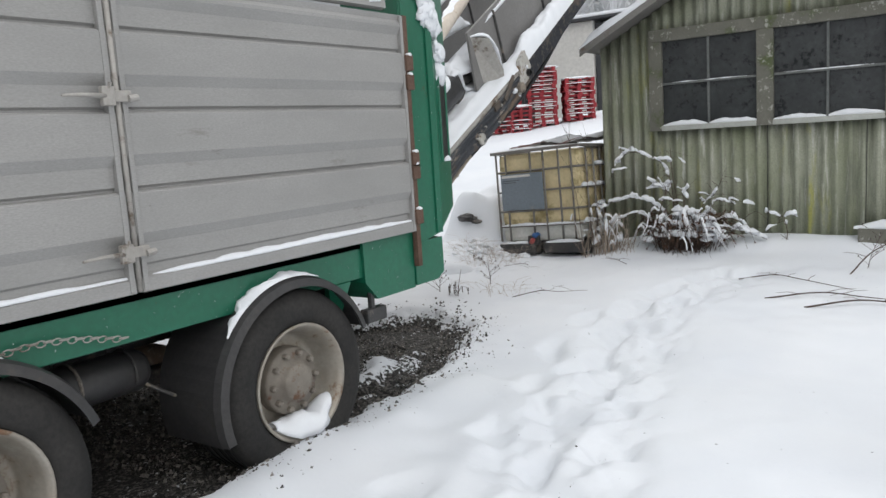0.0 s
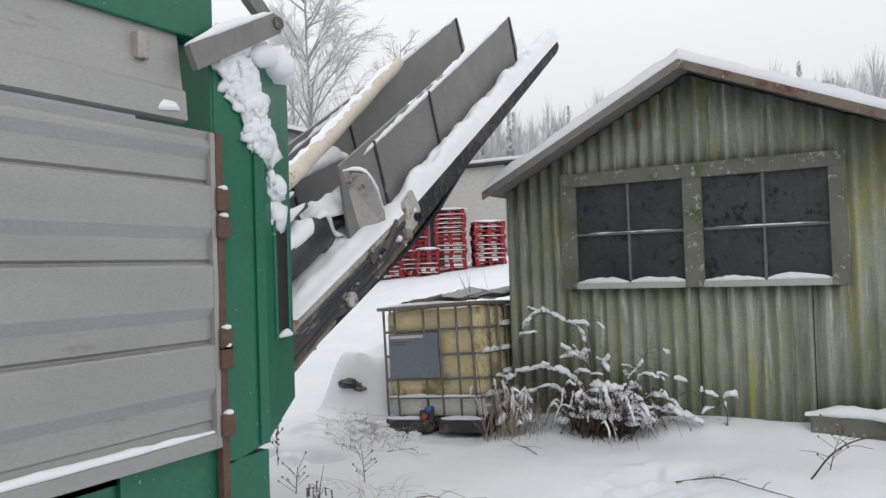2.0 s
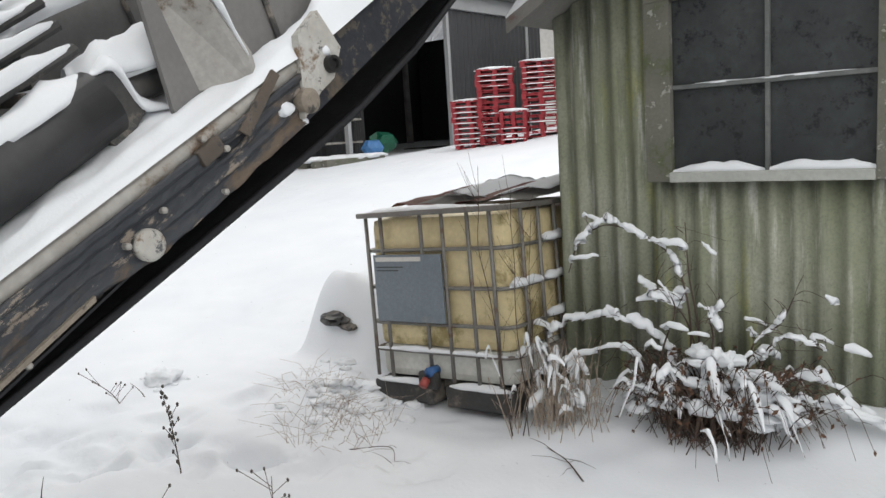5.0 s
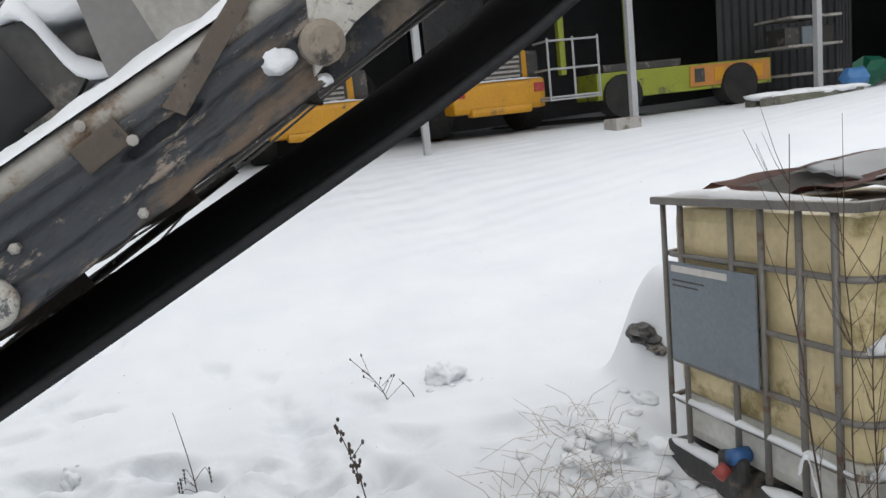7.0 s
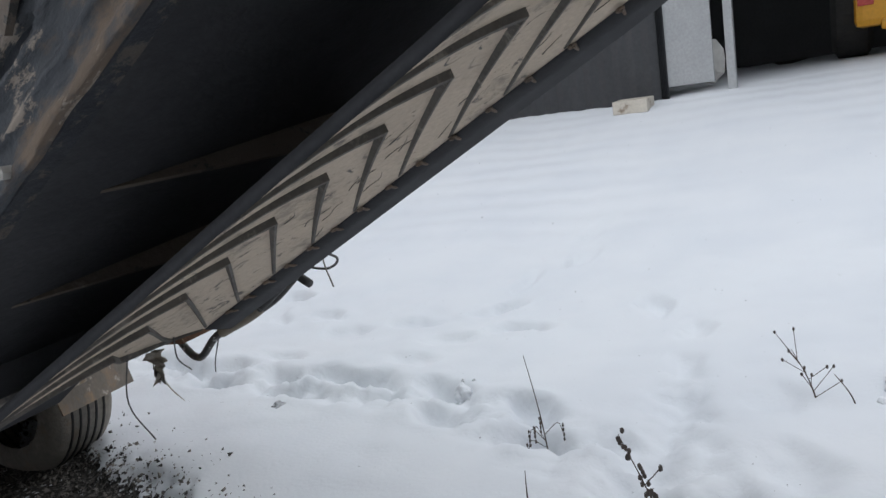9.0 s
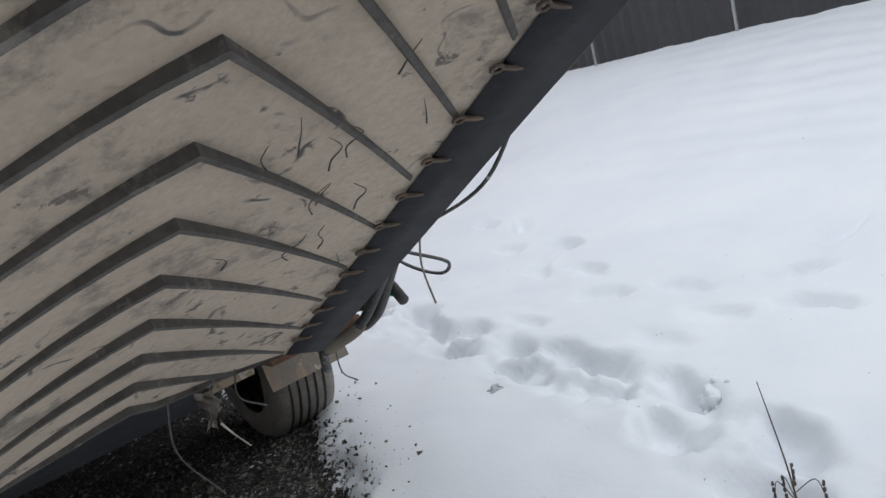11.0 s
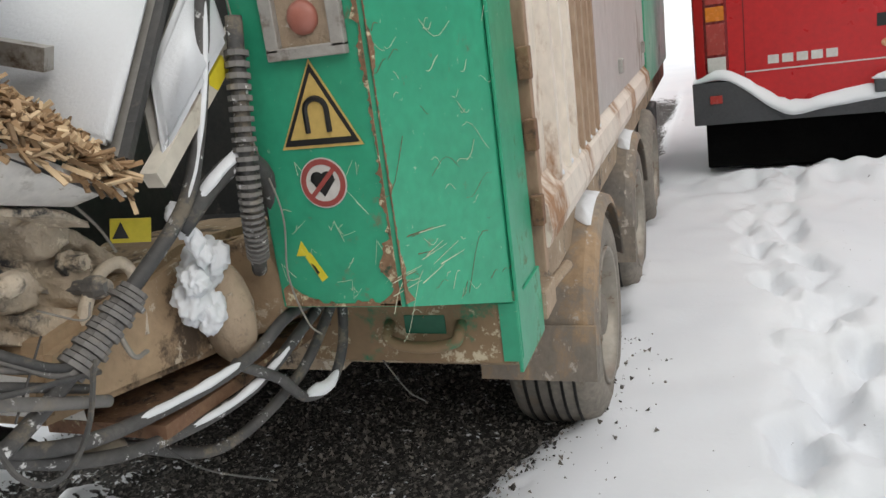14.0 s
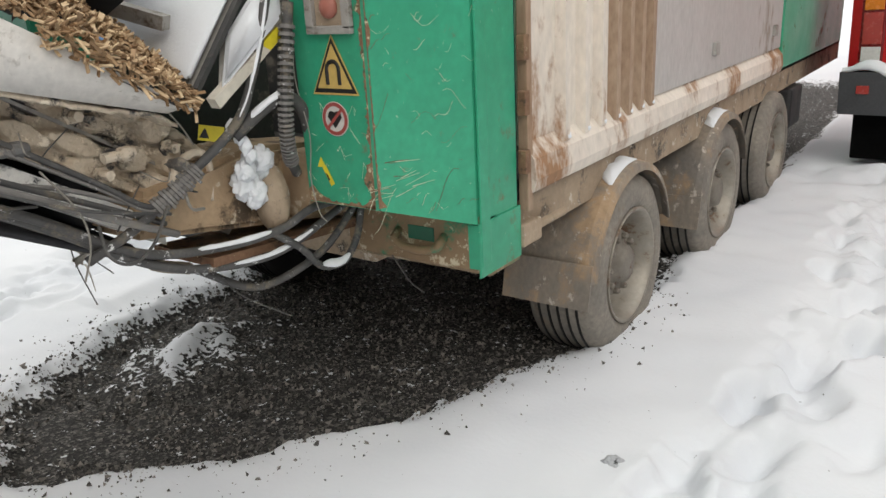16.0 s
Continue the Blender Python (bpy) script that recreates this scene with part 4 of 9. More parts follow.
def fender(y, side, a0, a1, m, flap=None):
    x0, x1 = (-0.37, 0.075) if side > 0 else (-W + 0.37, -W - 0.075)
    R, zc = 0.535, 0.452
    bm = bmesh.new()
    N = 26
    rows = []
    for i in range(N + 1):
        a = radians(a0 + (a1 - a0) * i / N)
        row = []
        for x, rr in ((x0, R), (x1 - side * 0.05, R), (x1 - side * 0.012, R - 0.012), (x1, R - 0.05), (x1 - side * 0.008, R - 0.05), (x1 - side * 0.05, R - 0.02), (x0, R - 0.016)):
            row.append(bm.verts.new((x, y + rr * math.cos(a), zc + rr * math.sin(a))))
        rows.append(row)
    for p, q in zip(rows, rows[1:]):
        for j in range(7):
            bm.faces.new((p[j], p[(j + 1) % 7], q[(j + 1) % 7], q[j]))
    bm.faces.new(rows[0])
    bm.faces.new(rows[-1])
    bmesh.ops.recalc_face_normals(bm, faces=bm.faces[:])
    f = part("fender", bm, m, trailer, smooth=False)
    bm = bmesh.new()
    amid = np.linspace(70, 142, 30) if side > 0 else np.linspace(62, 96, 16)
    rows = []
    for i, deg in enumerate(amid):
        a = radians(deg)
        edge = min(1, 0.15 + 4 * min(i, len(amid) - 1 - i) / len(amid))
        row = []
        for k in range(8):
            u = k / 7
            wob = noise.noise(Vector((deg * 0.12, u, y)))
            x = x1 - side * (0.035 + (0.09 + 0.12 * wob) * u * edge)
            h = (0.022 * math.sin(math.pi * u) * edge) * (1 + 0.9 * noise.noise(Vector((deg * 0.2, u * 4, y + 5)))) + 0.002
            row.append(bm.verts.new((x, y + (R + h) * math.cos(a), zc + (R + h) * math.sin(a))))
        rows.append(row)
    for p, q in zip(rows, rows[1:]):
        for k in range(7):
            bm.faces.new((p[k], p[k + 1], q[k + 1], q[k]))
    part("snow", bm, M_snow, f, smooth=True)
    if flap:
        yy, zt, zb = flap
        bm = bmesh.new()
        lean = 0.05 if yy > y else -0.05
        prism(bm, [(x0, yy, zt), (x0, yy + lean, zb), (x0, yy + lean + 0.012, zb), (x0, yy + 0.012, zt)], (x1 - x0, 0, 0))
        bmesh.ops.recalc_face_normals(bm, faces=bm.faces[:])
        part("mud_flap", bm, m, f)
    bm = bmesh.new()
    tube(bm, [(x0 + side * 0.05, y - 0.2, zc + R + 0.005), (x0 - side * 0.1, y - 0.2, zc + R + 0.02)], 0.02, 8)
    part("fender_stay", bm, M_dark, f)


for yy in (-1.055, -2.63, -4.1):
    wheel(yy, 1, False)
    wheel(yy, -1, True)
fender(-1.055, 1, 20, 198, M_fender, None)
fender(-2.63, 1, 20, 178, M_fender, None)
fender(-1.055, -1, 8, 165, M_fender_mud, (-0.53, 0.62, 0.42))
fender(-2.63, -1, 8, 165, M_fender_mud, (-2.10, 0.55, 0.36))


def build_underframe():
    for y in (-1.055, -2.63, -4.1):
        bm = bmesh.new()
        tube(bm, [(-0.2, y, 0.46), (-W + 0.2, y, 0.46)], 0.065, 12)
        part("axle", bm, M_mud, trailer, smooth=True)
        for x in (-0.55, -W + 0.55):
            bm = bmesh.new()
            box(bm, x - 0.05, x + 0.05, y - 0.5, y + 0.3, 0.5, 0.58, 0.01)
            box(bm, x - 0.06, x + 0.06, y - 0.12, y + 0.12, 0.4, 0.9, 0.015)
            part("suspension_arm", bm, M_dark, trailer)
    for x in (-0.75, -W + 0.75):
        bm = bmesh.new()
        box(bm, x - 0.06, x + 0.06, -7.2, -0.1, 0.66, 1.03, 0.01)
        part("frame_beam", bm, M_dark, trailer)
    for y0, y1, z, r in ((-2.12, -1.66, 0.66, 0.10), (-3.6, -3.15, 0.66, 0.10)):
        bm = bmesh.new()
        lathe(bm, [(0, 0.03), (0.012, r * 0.75), (0.05, r), (y1 - y0 - 0.05, r), (y1 - y0 - 0.012, r * 0.75), (y1 - y0, 0.03)], (-0.36, y0, z), "y", 20)
        at = part("air_tank", bm, M_fender, trailer, "black air tank hung under the frame", smooth=True)
        for y in (y0 + 0.1, y1 - 0.1):
            bm = bmesh.new()
            tube(bm, [(-0.36 + (r + 0.004) * math.cos(t), y, z + (r + 0.004) * math.sin(t)) for t in np.linspace(-0.4, math.pi + 0.4, 15)] + [(-0.5, y, z + 0.2)], 0.008, 6)
            part("tank_strap", bm, M_dark, at)
        bm = bmesh.new()
        tube(bm, smooth_path([(-0.3, y1 - 0.05, z - 0.06), (-0.24, y1 + 0.12, z - 0.16), (-0.3, y1 + 0.3, z - 0.05), (-0.45, y1 + 0.42, z + 0.1)], 7), 0.009, 6)
        part("air_hose", bm, M_hose, at, smooth=True)
    bm = bmesh.new()
    box(bm, -W + 0.03, -0.03, -7.2, -0.02, 1.035, 1.07)
    part("bed", bm, M_dark, trailer)
    bm = bmesh.new()
    box(bm, -W + 0.05, -0.05, -0.75, -0.70, 1.07, 2.3)
    part("bulkhead", bm, M_dark, trailer, "dark bulkhead behind the conveyor")
    bm = bmesh.new()
    box(bm, -W + 0.62, -0.62, 0.02, 0.14, 0.74, 0.98, 0.012)
    part("tail_beam", bm, M_mud, trailer, "muddy rusty tail beam")
    bm = bmesh.new()
    box(bm, 0.0 - 0.08, 0.0 - 0.02, -0.45, -0.28, 0.60, 0.68, 0.01)
    tube(bm, [(-0.05, -0.38, 0.68), (-0.05, -0.38, 0.8)], 0.02, 8)
    part("step_bracket", bm, M_dark, trailer)


build_underframe()


M_sidepale = mat("pale_scuffed_aluminium", (0.56, 0.555, 0.54), (0.47, 0.46, 0.44), rough=0.5, metal=0.2, scale=1.5, fine=40, bump=0.08, dirt=(0.33, 0.27, 0.21), dirt_at=0.64, dirt_scale=3, stretch=(1, 1, 0.4))


def build_far_side():
    bm = bmesh.new()
    prism(bm, [(-W, -4.15, 1.07), (-W - 0.03, -4.15, 1.07), (-W - 0.045, -4.15, 1.12), (-W - 0.035, -4.15, 1.2), (-W + 0.01, -4.15, 1.26), (-W + 0.03, -4.15, 1.26), (-W + 0.03, -4.15, 1.07)], (0, 4.09, 0))
    bmesh.ops.recalc_face_normals(bm, faces=bm.faces[:])
    part("lower_rail", bm, M_alu_dirty, trailer, "muddy lower rail with brown streaks")
    bm = bmesh.new()
    box(bm, -W + 0.012, -W + 0.04, -1.34, -0.06, 1.25, 2.7)
    part("side_wall", bm, M_alu_dirty, trailer, "stained side wall")
    for y in (-0.36, -0.55, -0.72, -0.88, -1.03, -1.18, -1.32):
        bm = bmesh.new()
        prism(bm, [(-W + 0.012, y - 0.03, 1.22), (-W - 0.03, y - 0.022, 1.22), (-W - 0.03, y + 0.022, 1.22), (-W + 0.012, y + 0.03, 1.22)], (0, 0, 1.5))
        bmesh.ops.recalc_face_normals(bm, faces=bm.faces[:])
        part("side_rib", bm, M_alu_dirty if y > -0.8 else M_ribrust, trailer)
        bm = bmesh.new()
        blob(bm, (-W - 0.015, y - 0.02, 1.235), 0.02, 0.03, 0.016, y)
        part("snow", bm, M_snow, trailer, smooth=True)
    bm = bmesh.new()
    box(bm, -W - 0.022, -W + 0.02, -0.075, -0.035, 1.0, 2.7, 0.004)
    part("wall_edge", bm, M_ribrust, trailer)
    for z in (1.2, 1.42, 1.62):
        bm = bmesh.new()
        box(bm, -W - 0.035, -W, -0.035, 0.005, z - 0.045, z + 0.045, 0.005)
        part("hinge_block", bm, M_rust, trailer)
    bm = bmesh.new()
    box(bm, -W - 0.01, -W + 0.03, -4.15, -1.36, 1.255, 2.7, 0.004)
    w = part("side_panel", bm, M_sidepale, trailer, "smooth aluminium side panel")
    for y in (-2.4, -3.9):
        bm = bmesh.new()
        box(bm, -W - 0.035, -W - 0.008, y - 0.04, y + 0.04, 1.36, 1.44, 0.008)
        part("panel_latch", bm, M_greysteel, w)
    bm = bmesh.new()
    box(bm, -W - 0.02, -W + 0.06, -6.9, -4.17, 1.08, 2.8, 0.01)
    part("front_section", bm, M_green_worn_lit, trailer)
    bm = bmesh.new()
    box(bm, -W + 0.03, -W + 0.14, -7.2, -0.05, 0.87, 1.07, 0.006)
    part("chassis_rail", bm, M_mud, trailer)
    bm = bmesh.new()
    box(bm, -W - 0.01, -W + 0.3, -5.2, -4.75, 0.5, 0.85, 0.03)
    part("side_box", bm, M_fender, trailer)
    bm = bmesh.new()
    box(bm, -W - 0.02, -W + 0.25, -0.15, 0.0, 0.86, 0.95, 0.01)
    tube(bm, [(-W + 0.02, -0.05, 0.9), (-W - 0.03, -0.32, 0.93)], 0.018, 8)
    part("fender_bracket", bm, M_mud, trailer)


M_ribrust = mat("brown_stained_rib", (0.298, 0.185, 0.115), (0.439, 0.333, 0.246), rough=0.75, scale=3, fine=40, bump=0.2, stretch=(1, 1, 0.4))
build_far_side()


# ---- belt conveyor ----
SL = 0.626
XN, XF, XC = -0.58, -1.64, -1.11
APEX, NEAR, SEAM, OUTER, FOOT = -1.22, -0.78, -1.665, -1.752, 1.12
conveyor = thing("belt_conveyor", "raised belt conveyor behind the trailer, dusty belt, snow-covered", "conveyor", (XC, 1.5, 0))
DIR = Vector((0, 1, SL)).normalized()
NRM = Vector((0, -SL, 1)).normalized()


def cz(y):
    return 1.37 + SL * (y - 1.147)


def top_line(y):
    """Top edge of the pipe that runs along the near plate's foot end."""
    return max(cz(y), 1.96 + 0.56 * (y - 2))


def sag(y):
    """How far the return belt's near edge hangs below the frame's top line."""
    k = [(0.3, 0.2), (1.0, 0.30), (1.3, 0.33), (1.65, 0.368), (1.95, 0.40), (2.3, 0.435), (2.6, 0.467), (2.9, 0.485), (3.3, 0.47), (3.8, 0.38), (4.4, 0.26), (5.7, 0.13)]
    for (a, u), (b, v) in zip(k, k[1:]):
        if a <= y <= b:
            return u + (v - u) * (y - a) / (b - a)
    return k[-1][1]


def belt_point(x, y, d=0.0):
    """A point of the return belt's underside; d below it. The belt is crowned along the chevrons' apex."""
    u = (x - APEX) / 0.44
    crown = 0.075 * (1 - u * u) if u > 0 else 0.075 - 0.040 * u * u if u > -1 else 0.035 + 0.03 * (u + 1)
    return Vector((x, y, cz(y) - sag(y) + crown * min(1, sag(y) / 0.4))) - NRM * d


def build_belt():
    xs = np.linspace(SEAM, NEAR, 17)
    ys = np.linspace(FOOT, 5.66, 64)
    bm = bmesh.new()
    lo = [[bm.verts.new(belt_point(x, y, 0.0)) for x in xs] for y in ys]
    hi = [[bm.verts.new(belt_point(x, y, -0.014)) for x in xs] for y in ys]
    for g, flip in ((lo, False), (hi, True)):
        for a, b in zip(g, g[1:]):
            for i in range(len(xs) - 1):
                q = (a[i], a[i + 1], b[i + 1], b[i])
                bm.faces.new(q[::-1] if flip else q)
    for j in range(len(ys) - 1):
        bm.faces.new((lo[j][0], lo[j + 1][0], hi[j + 1][0], hi[j][0]))
        bm.faces.new((lo[j][-1], hi[j][-1], hi[j + 1][-1], lo[j + 1][-1]))
    bmesh.ops.recalc_face_normals(bm, faces=bm.faces[:])
    inner = bmesh.new()
    g = [[inner.verts.new(belt_point(x, y, -0.016)) for x in xs] for y in ys]
    for a, c in zip(g, g[1:]):
        for i in range(len(xs) - 1):
            inner.faces.new((a[i], a[i + 1], c[i + 1], c[i]))
    bmesh.ops.solidify(inner, geom=inner.faces[:], thickness=0.004)
    belt = part("return_belt", bm, M_belt, conveyor, "dusty grey-brown rubber belt hanging below the frame", smooth=True)
    part("belt_backing", inner, M_beltdark, belt, "black inner face of the belt", smooth=True)
    for sx in (-1, 1):
        bm = bmesh.new()
        e0, e1 = (OUTER, SEAM + 0.012) if sx < 0 else (NEAR + 0.004, NEAR - 0.012)
        for yy0, yy1 in zip(ys, ys[1:]):
            q = []
            for y in (yy0, yy1):
                far = belt_point(e0, y, 0.034 if sx < 0 else 0.006)
                q.append([far, belt_point(e1, y, 0.005), belt_point(e1, y, -0.018), far + NRM * 0.024])
            a, b = [[bm.verts.new(p) for p in r] for r in q]
            for i in range(4):
                bm.faces.new((a[i], a[(i + 1) % 4], b[(i + 1) % 4], b[i]))
        bmesh.ops.remove_doubles(bm, verts=bm.verts[:], dist=0.0005)
        bmesh.ops.recalc_face_normals(bm, faces=bm.faces[:])
        part("belt_edge", bm, M_beltdark, belt, "worn black belt edge", smooth=True)
    for i in range(28):
        y = 1.53 + (i - 2) * 0.166
        for sx in (-1, 1):
            if y < FOOT + 0.06:
                continue
            bm = bmesh.new()
            rows = []
            for k in range(7):
                t = k / 6
                x = APEX + (0.42 if sx > 0 else -0.42) * t
                yy = max(FOOT, y - (0.19 if sx > 0 else 0.39) * t)
                c = belt_point(x, yy)
                rows.append([bm.verts.new(p) for p in (c + DIR * 0.011 + NRM * 0.003, c + DIR * 0.006 - NRM * 0.016 * (1.15 - t), c - DIR * 0.006 - NRM * 0.016 * (1.15 - t), c - DIR * 0.011 + NRM * 0.003)])
            for a, b in zip(rows, rows[1:]):
                for j in range(4):
                    bm.faces.new((a[j], a[(j + 1) % 4], b[(j + 1) % 4], b[j]))
            bm.faces.new(rows[0])
            bm.faces.new(rows[-1])
            bmesh.ops.recalc_face_normals(bm, faces=bm.faces[:])
            part("belt_cleat", bm, M_cleat, belt)
    rnd = random.Random(8)
    for i in range(27):
        y = 1.25 + i * (0.088 + 0.0012 * i)
        bm = bmesh.new()
        tube(bm, [belt_point(SEAM - 0.024, y - 0.003, 0.009), belt_point(SEAM, y + 0.001, 0.011), belt_point(SEAM + 0.024, y + 0.003, 0.009)], 0.0045, 6)
        for e in (-0.029, 0.029):
            ring = [belt_point(SEAM + e + 0.009 * math.cos(q), y + 0.008 * math.sin(q), 0.009) for q in np.linspace(0, 2 * math.pi, 9)]
            tube(bm, ring, 0.0036, 5, False)
        part("lacing_clip", bm, M_clip, belt, "" if i else "rusty wire lacing clip")
    for i in range(16):
        c = Vector((SEAM + rnd.uniform(0.03, 0.34), rnd.uniform(1.6, 2.6), 0))
        pts = [belt_point(c.x + 0.02 * k * rnd.uniform(-0.2, 1), c.y + 0.03 * k, 0.0005) for k in range(rnd.choice((3, 4)))]
        bm = bmesh.new()
        tube(bm, smooth_path(pts, 3), 0.0017, 4, r1=0.0005)
        part("belt_crack", bm, M_black, belt)
    c = belt_point(-1.408, FOOT + 0.02, 0.02)
    bm = bmesh.new()
    rows = []
    for k in range(9):
        w = 0.05 - 0.003 * k
        p = c + Vector((0.01 * math.sin(k), 0.012 * math.cos(1.7 * k), -0.011 * k))
        rows.append([bm.verts.new(p + Vector((w * (u / 5 - 0.5) + 0.008 * math.sin(k * u), 0.02 * math.sin(2.2 * u + k * 0.7), -0.02 * (u % 2) * (k == 8)))) for u in range(6)])
    for a, d in zip(rows, rows[1:]):
        for u in range(5):
            bm.faces.new((a[u], a[u + 1], d[u + 1], d[u]))
    bmesh.ops.solidify(bm, geom=bm.faces[:], thickness=0.004)
    rag = part("frayed_rag", bm, M_cream, belt, "torn pale rag", smooth=True)
    bm = bmesh.new()
    tube(bm, smooth_path([c + Vector((-0.01, 0, -0.1)), c + Vector((-0.03, 0.0, -0.14)), c + Vector((-0.06, 0.01, -0.19))], 4), 0.0035, 5, r1=0.0015)
    part("rag_strip", bm, M_cream, rag)
    for p, q, ln in (((-1.32, 1.14), (-0.02, 0.02), 0.30), ((-1.50, 1.14), (0.02, 0.04), 0.13)):
        c = belt_point(*p)
        bm = bmesh.new()
        tube(bm, smooth_path([c, c + Vector((0.02, q[0], -0.5 * ln)), c + Vector((-0.05, q[1] - 0.05, -ln))], 6), 0.0025, 5)
        part("loose_wire", bm, M_hose, belt)
    # drum that turns the belt at its foot
    bm = bmesh.new()
    lathe(bm, [(-0.44, 0.02), (-0.44, 0.095), (0.44, 0.095), (0.44, 0.02)], (-1.22, FOOT + 0.09, belt_point(-1.22, FOOT + 0.09).z + 0.115), "x", 20)
    part("tail_drum", bm, M_beltdark, conveyor, smooth=True)
    # carrying run, mostly under snow
    bm = bmesh.new()
    prism(bm, [(XF + 0.08, 0.4, cz(0.4) - 0.10), (XN - 0.08, 0.4, cz(0.4) - 0.10), (XN - 0.08, 0.4, cz(0.4) - 0.085), (XF + 0.08, 0.4, cz(0.4) - 0.085)], (0, 5.2, 5.2 * SL))
    bmesh.ops.recalc_face_normals(bm, faces=bm.faces[:])
    part("carrying_belt", bm, M_beltdark, conveyor)


build_belt()


def build_frame():
    for x0, x1, m, nm in ((XN - 0.02, XN + 0.02, M_side, "near"), (XF - 0.13, XF - 0.04, M_cream2, "far")):
        bm = bmesh.new()
        y0, y1 = 0.35, 5.62
        poly = [(x0, y0, cz(y0) - 0.14), (x0, y0, cz(y0)), (x0, y1, cz(y1)), (x0, y1 + 0.06, cz(y1) - 0.05), (x0, y1, cz(y1) - 0.13), (x0, 3.6, cz(3.6) - 0.17), (x0, 2.45, cz(2.45) - 0.215), (x0, 1.75, cz(1.75) - 0.20), (x0, 1.5, cz(1.5) - 0.145)]
        if nm == "far":
            poly = [(x0, 0.80, cz(0.80) - 0.11), (x0, 0.72, cz(0.72) + 0.03), (x0, y1, cz(y1) + 0.03), (x0, y1, cz(y1) - 0.08)]
        prism(bm, poly, (x1 - x0, 0, 0))
        bmesh.ops.recalc_face_normals(bm, faces=bm.faces[:])
        side = part("side_frame", bm, m, conveyor, "dark scraped side plate caked with mud" if nm == "near" else "worn pale grey channel")
        s = 1 if nm == "near" else -1
        edge = x1 if nm == "near" else x0
        for dz, hh in ((-0.142, 0.016),) if nm == "near" else ((0.032, 0.012),):
            bm = bmesh.new()
            ya, yb = (0.36, 1.5) if nm == "near" else (0.8, 2.1)
            prism(bm, [(edge - s * 0.03, ya, cz(ya) + dz), (edge + s * 0.035, ya, cz(ya) + dz), (edge + s * 0.035, ya, cz(ya) + dz + hh), (edge - s * 0.03, ya, cz(ya) + dz + hh)], (0, yb - ya, (yb - ya) * SL))
            bmesh.ops.recalc_face_normals(bm, faces=bm.faces[:])
            part("flange", bm, M_mudrust0 if nm == "near" else M_greysteel, side)
    for y in (0.9, 1.7, 2.5, 3.3, 4.1, 4.9):
        bm = bmesh.new()
        tube(bm, [(XN - 0.02, y, cz(y) - 0.14), (XF + 0.02, y, cz(y) - 0.14)], 0.032, 10)
        part("cross_tube", bm, M_dark, conveyor, smooth=True)
        bm = bmesh.new()
        d = Vector((0, 0.3, 0.3 * SL))
        tube(bm, [(XN - 0.04, y - 0.15, cz(y - 0.15) - 0.17), (XF + 0.05, y + 0.35, cz(y + 0.35) - 0.17)], 0.02, 6)
        part("brace", bm, M_dark, conveyor)
    bm = bmesh.new()
    lathe(bm, [(-0.48, 0.02), (-0.48, 0.06), (0.48, 0.06), (0.48, 0.02)], (XC, 5.62, cz(5.62) - 0.07), "x", 20)
    part("head_drum", bm, M_dark, conveyor, smooth=True)
    bm = bmesh.new()
    prism(bm, [(XN + 0.02, 2.34, cz(2.34) - 0.18), (XN + 0.02, 2.34, cz(2.34) + 0.11), (XN + 0.02, 2.44, cz(2.44) + 0.14), (XN + 0.02, 2.545, cz(2.545) - 0.05), (XN + 0.02, 2.50, cz(2.5) - 0.135), (XN + 0.02, 2.43, cz(2.43) - 0.14)], (0.035, 0, 0))
    bmesh.ops.recalc_face_normals(bm, faces=bm.faces[:])
    lug = part("lifting_lug", bm, M_cream2, conveyor, "pale grey steel lifting lug")
    bm = bmesh.new()
    lathe(bm, [(0.0, 0.032), (0.062, 0.032), (0.062, 0.02), (0.05, 0.018)], (XN + 0.02, 2.482, cz(2.482) - 0.075), "x", 18)
    part("lug_eye", bm, M_black, lug)
    bm = bmesh.new()
    blob(bm, (XN + 0.045, 2.47, cz(2.47) - 0.02), 0.02, 0.026, 0.02, 2)
    part("snow", bm, M_snow, lug, smooth=True)
    for q in ((0.03, 2.27, -0.10, 0.030, 5), (0.03, 2.36, -0.20, 0.013, 9)):
        bm = bmesh.new()
        blob(bm, (XN + q[0], q[1], cz(q[1]) + q[2]), q[3] * 0.7, q[3] * 1.2, q[3], q[4], 0.35, 3)
        part("snow", bm, M_snow, lug, smooth=True)
    bm = bmesh.new()
    lathe(bm, [(0, 0.045), (0.05, 0.045), (0.06, 0.03)], (XN + 0.02, 2.36, cz(2.36) - 0.13), "x", 14)
    part("pivot_boss", bm, M_mudrust0, conveyor)
    for y, dz in ((1.62, -0.03), (1.75, -0.02), (1.98, -0.13), (1.3, -0.1)):
        bm = bmesh.new()
        lathe(bm, [(0, 0.011), (0.03, 0.011), (0.034, 0.006)], (XN + 0.02, y, cz(y) + dz - 0.05), "x", 6)
        part("bolt", bm, M_greysteel, conveyor)
    bm = bmesh.new()
    tube(bm, [(XN + 0.01, y, top_line(y) - 0.03) for y in np.linspace(0.7, 2.34, 8)], 0.032, 12)
    part("top_pipe", bm, M_pipe, conveyor, "pale worn top pipe", smooth=True)
    bm = bmesh.new()
    rows = []
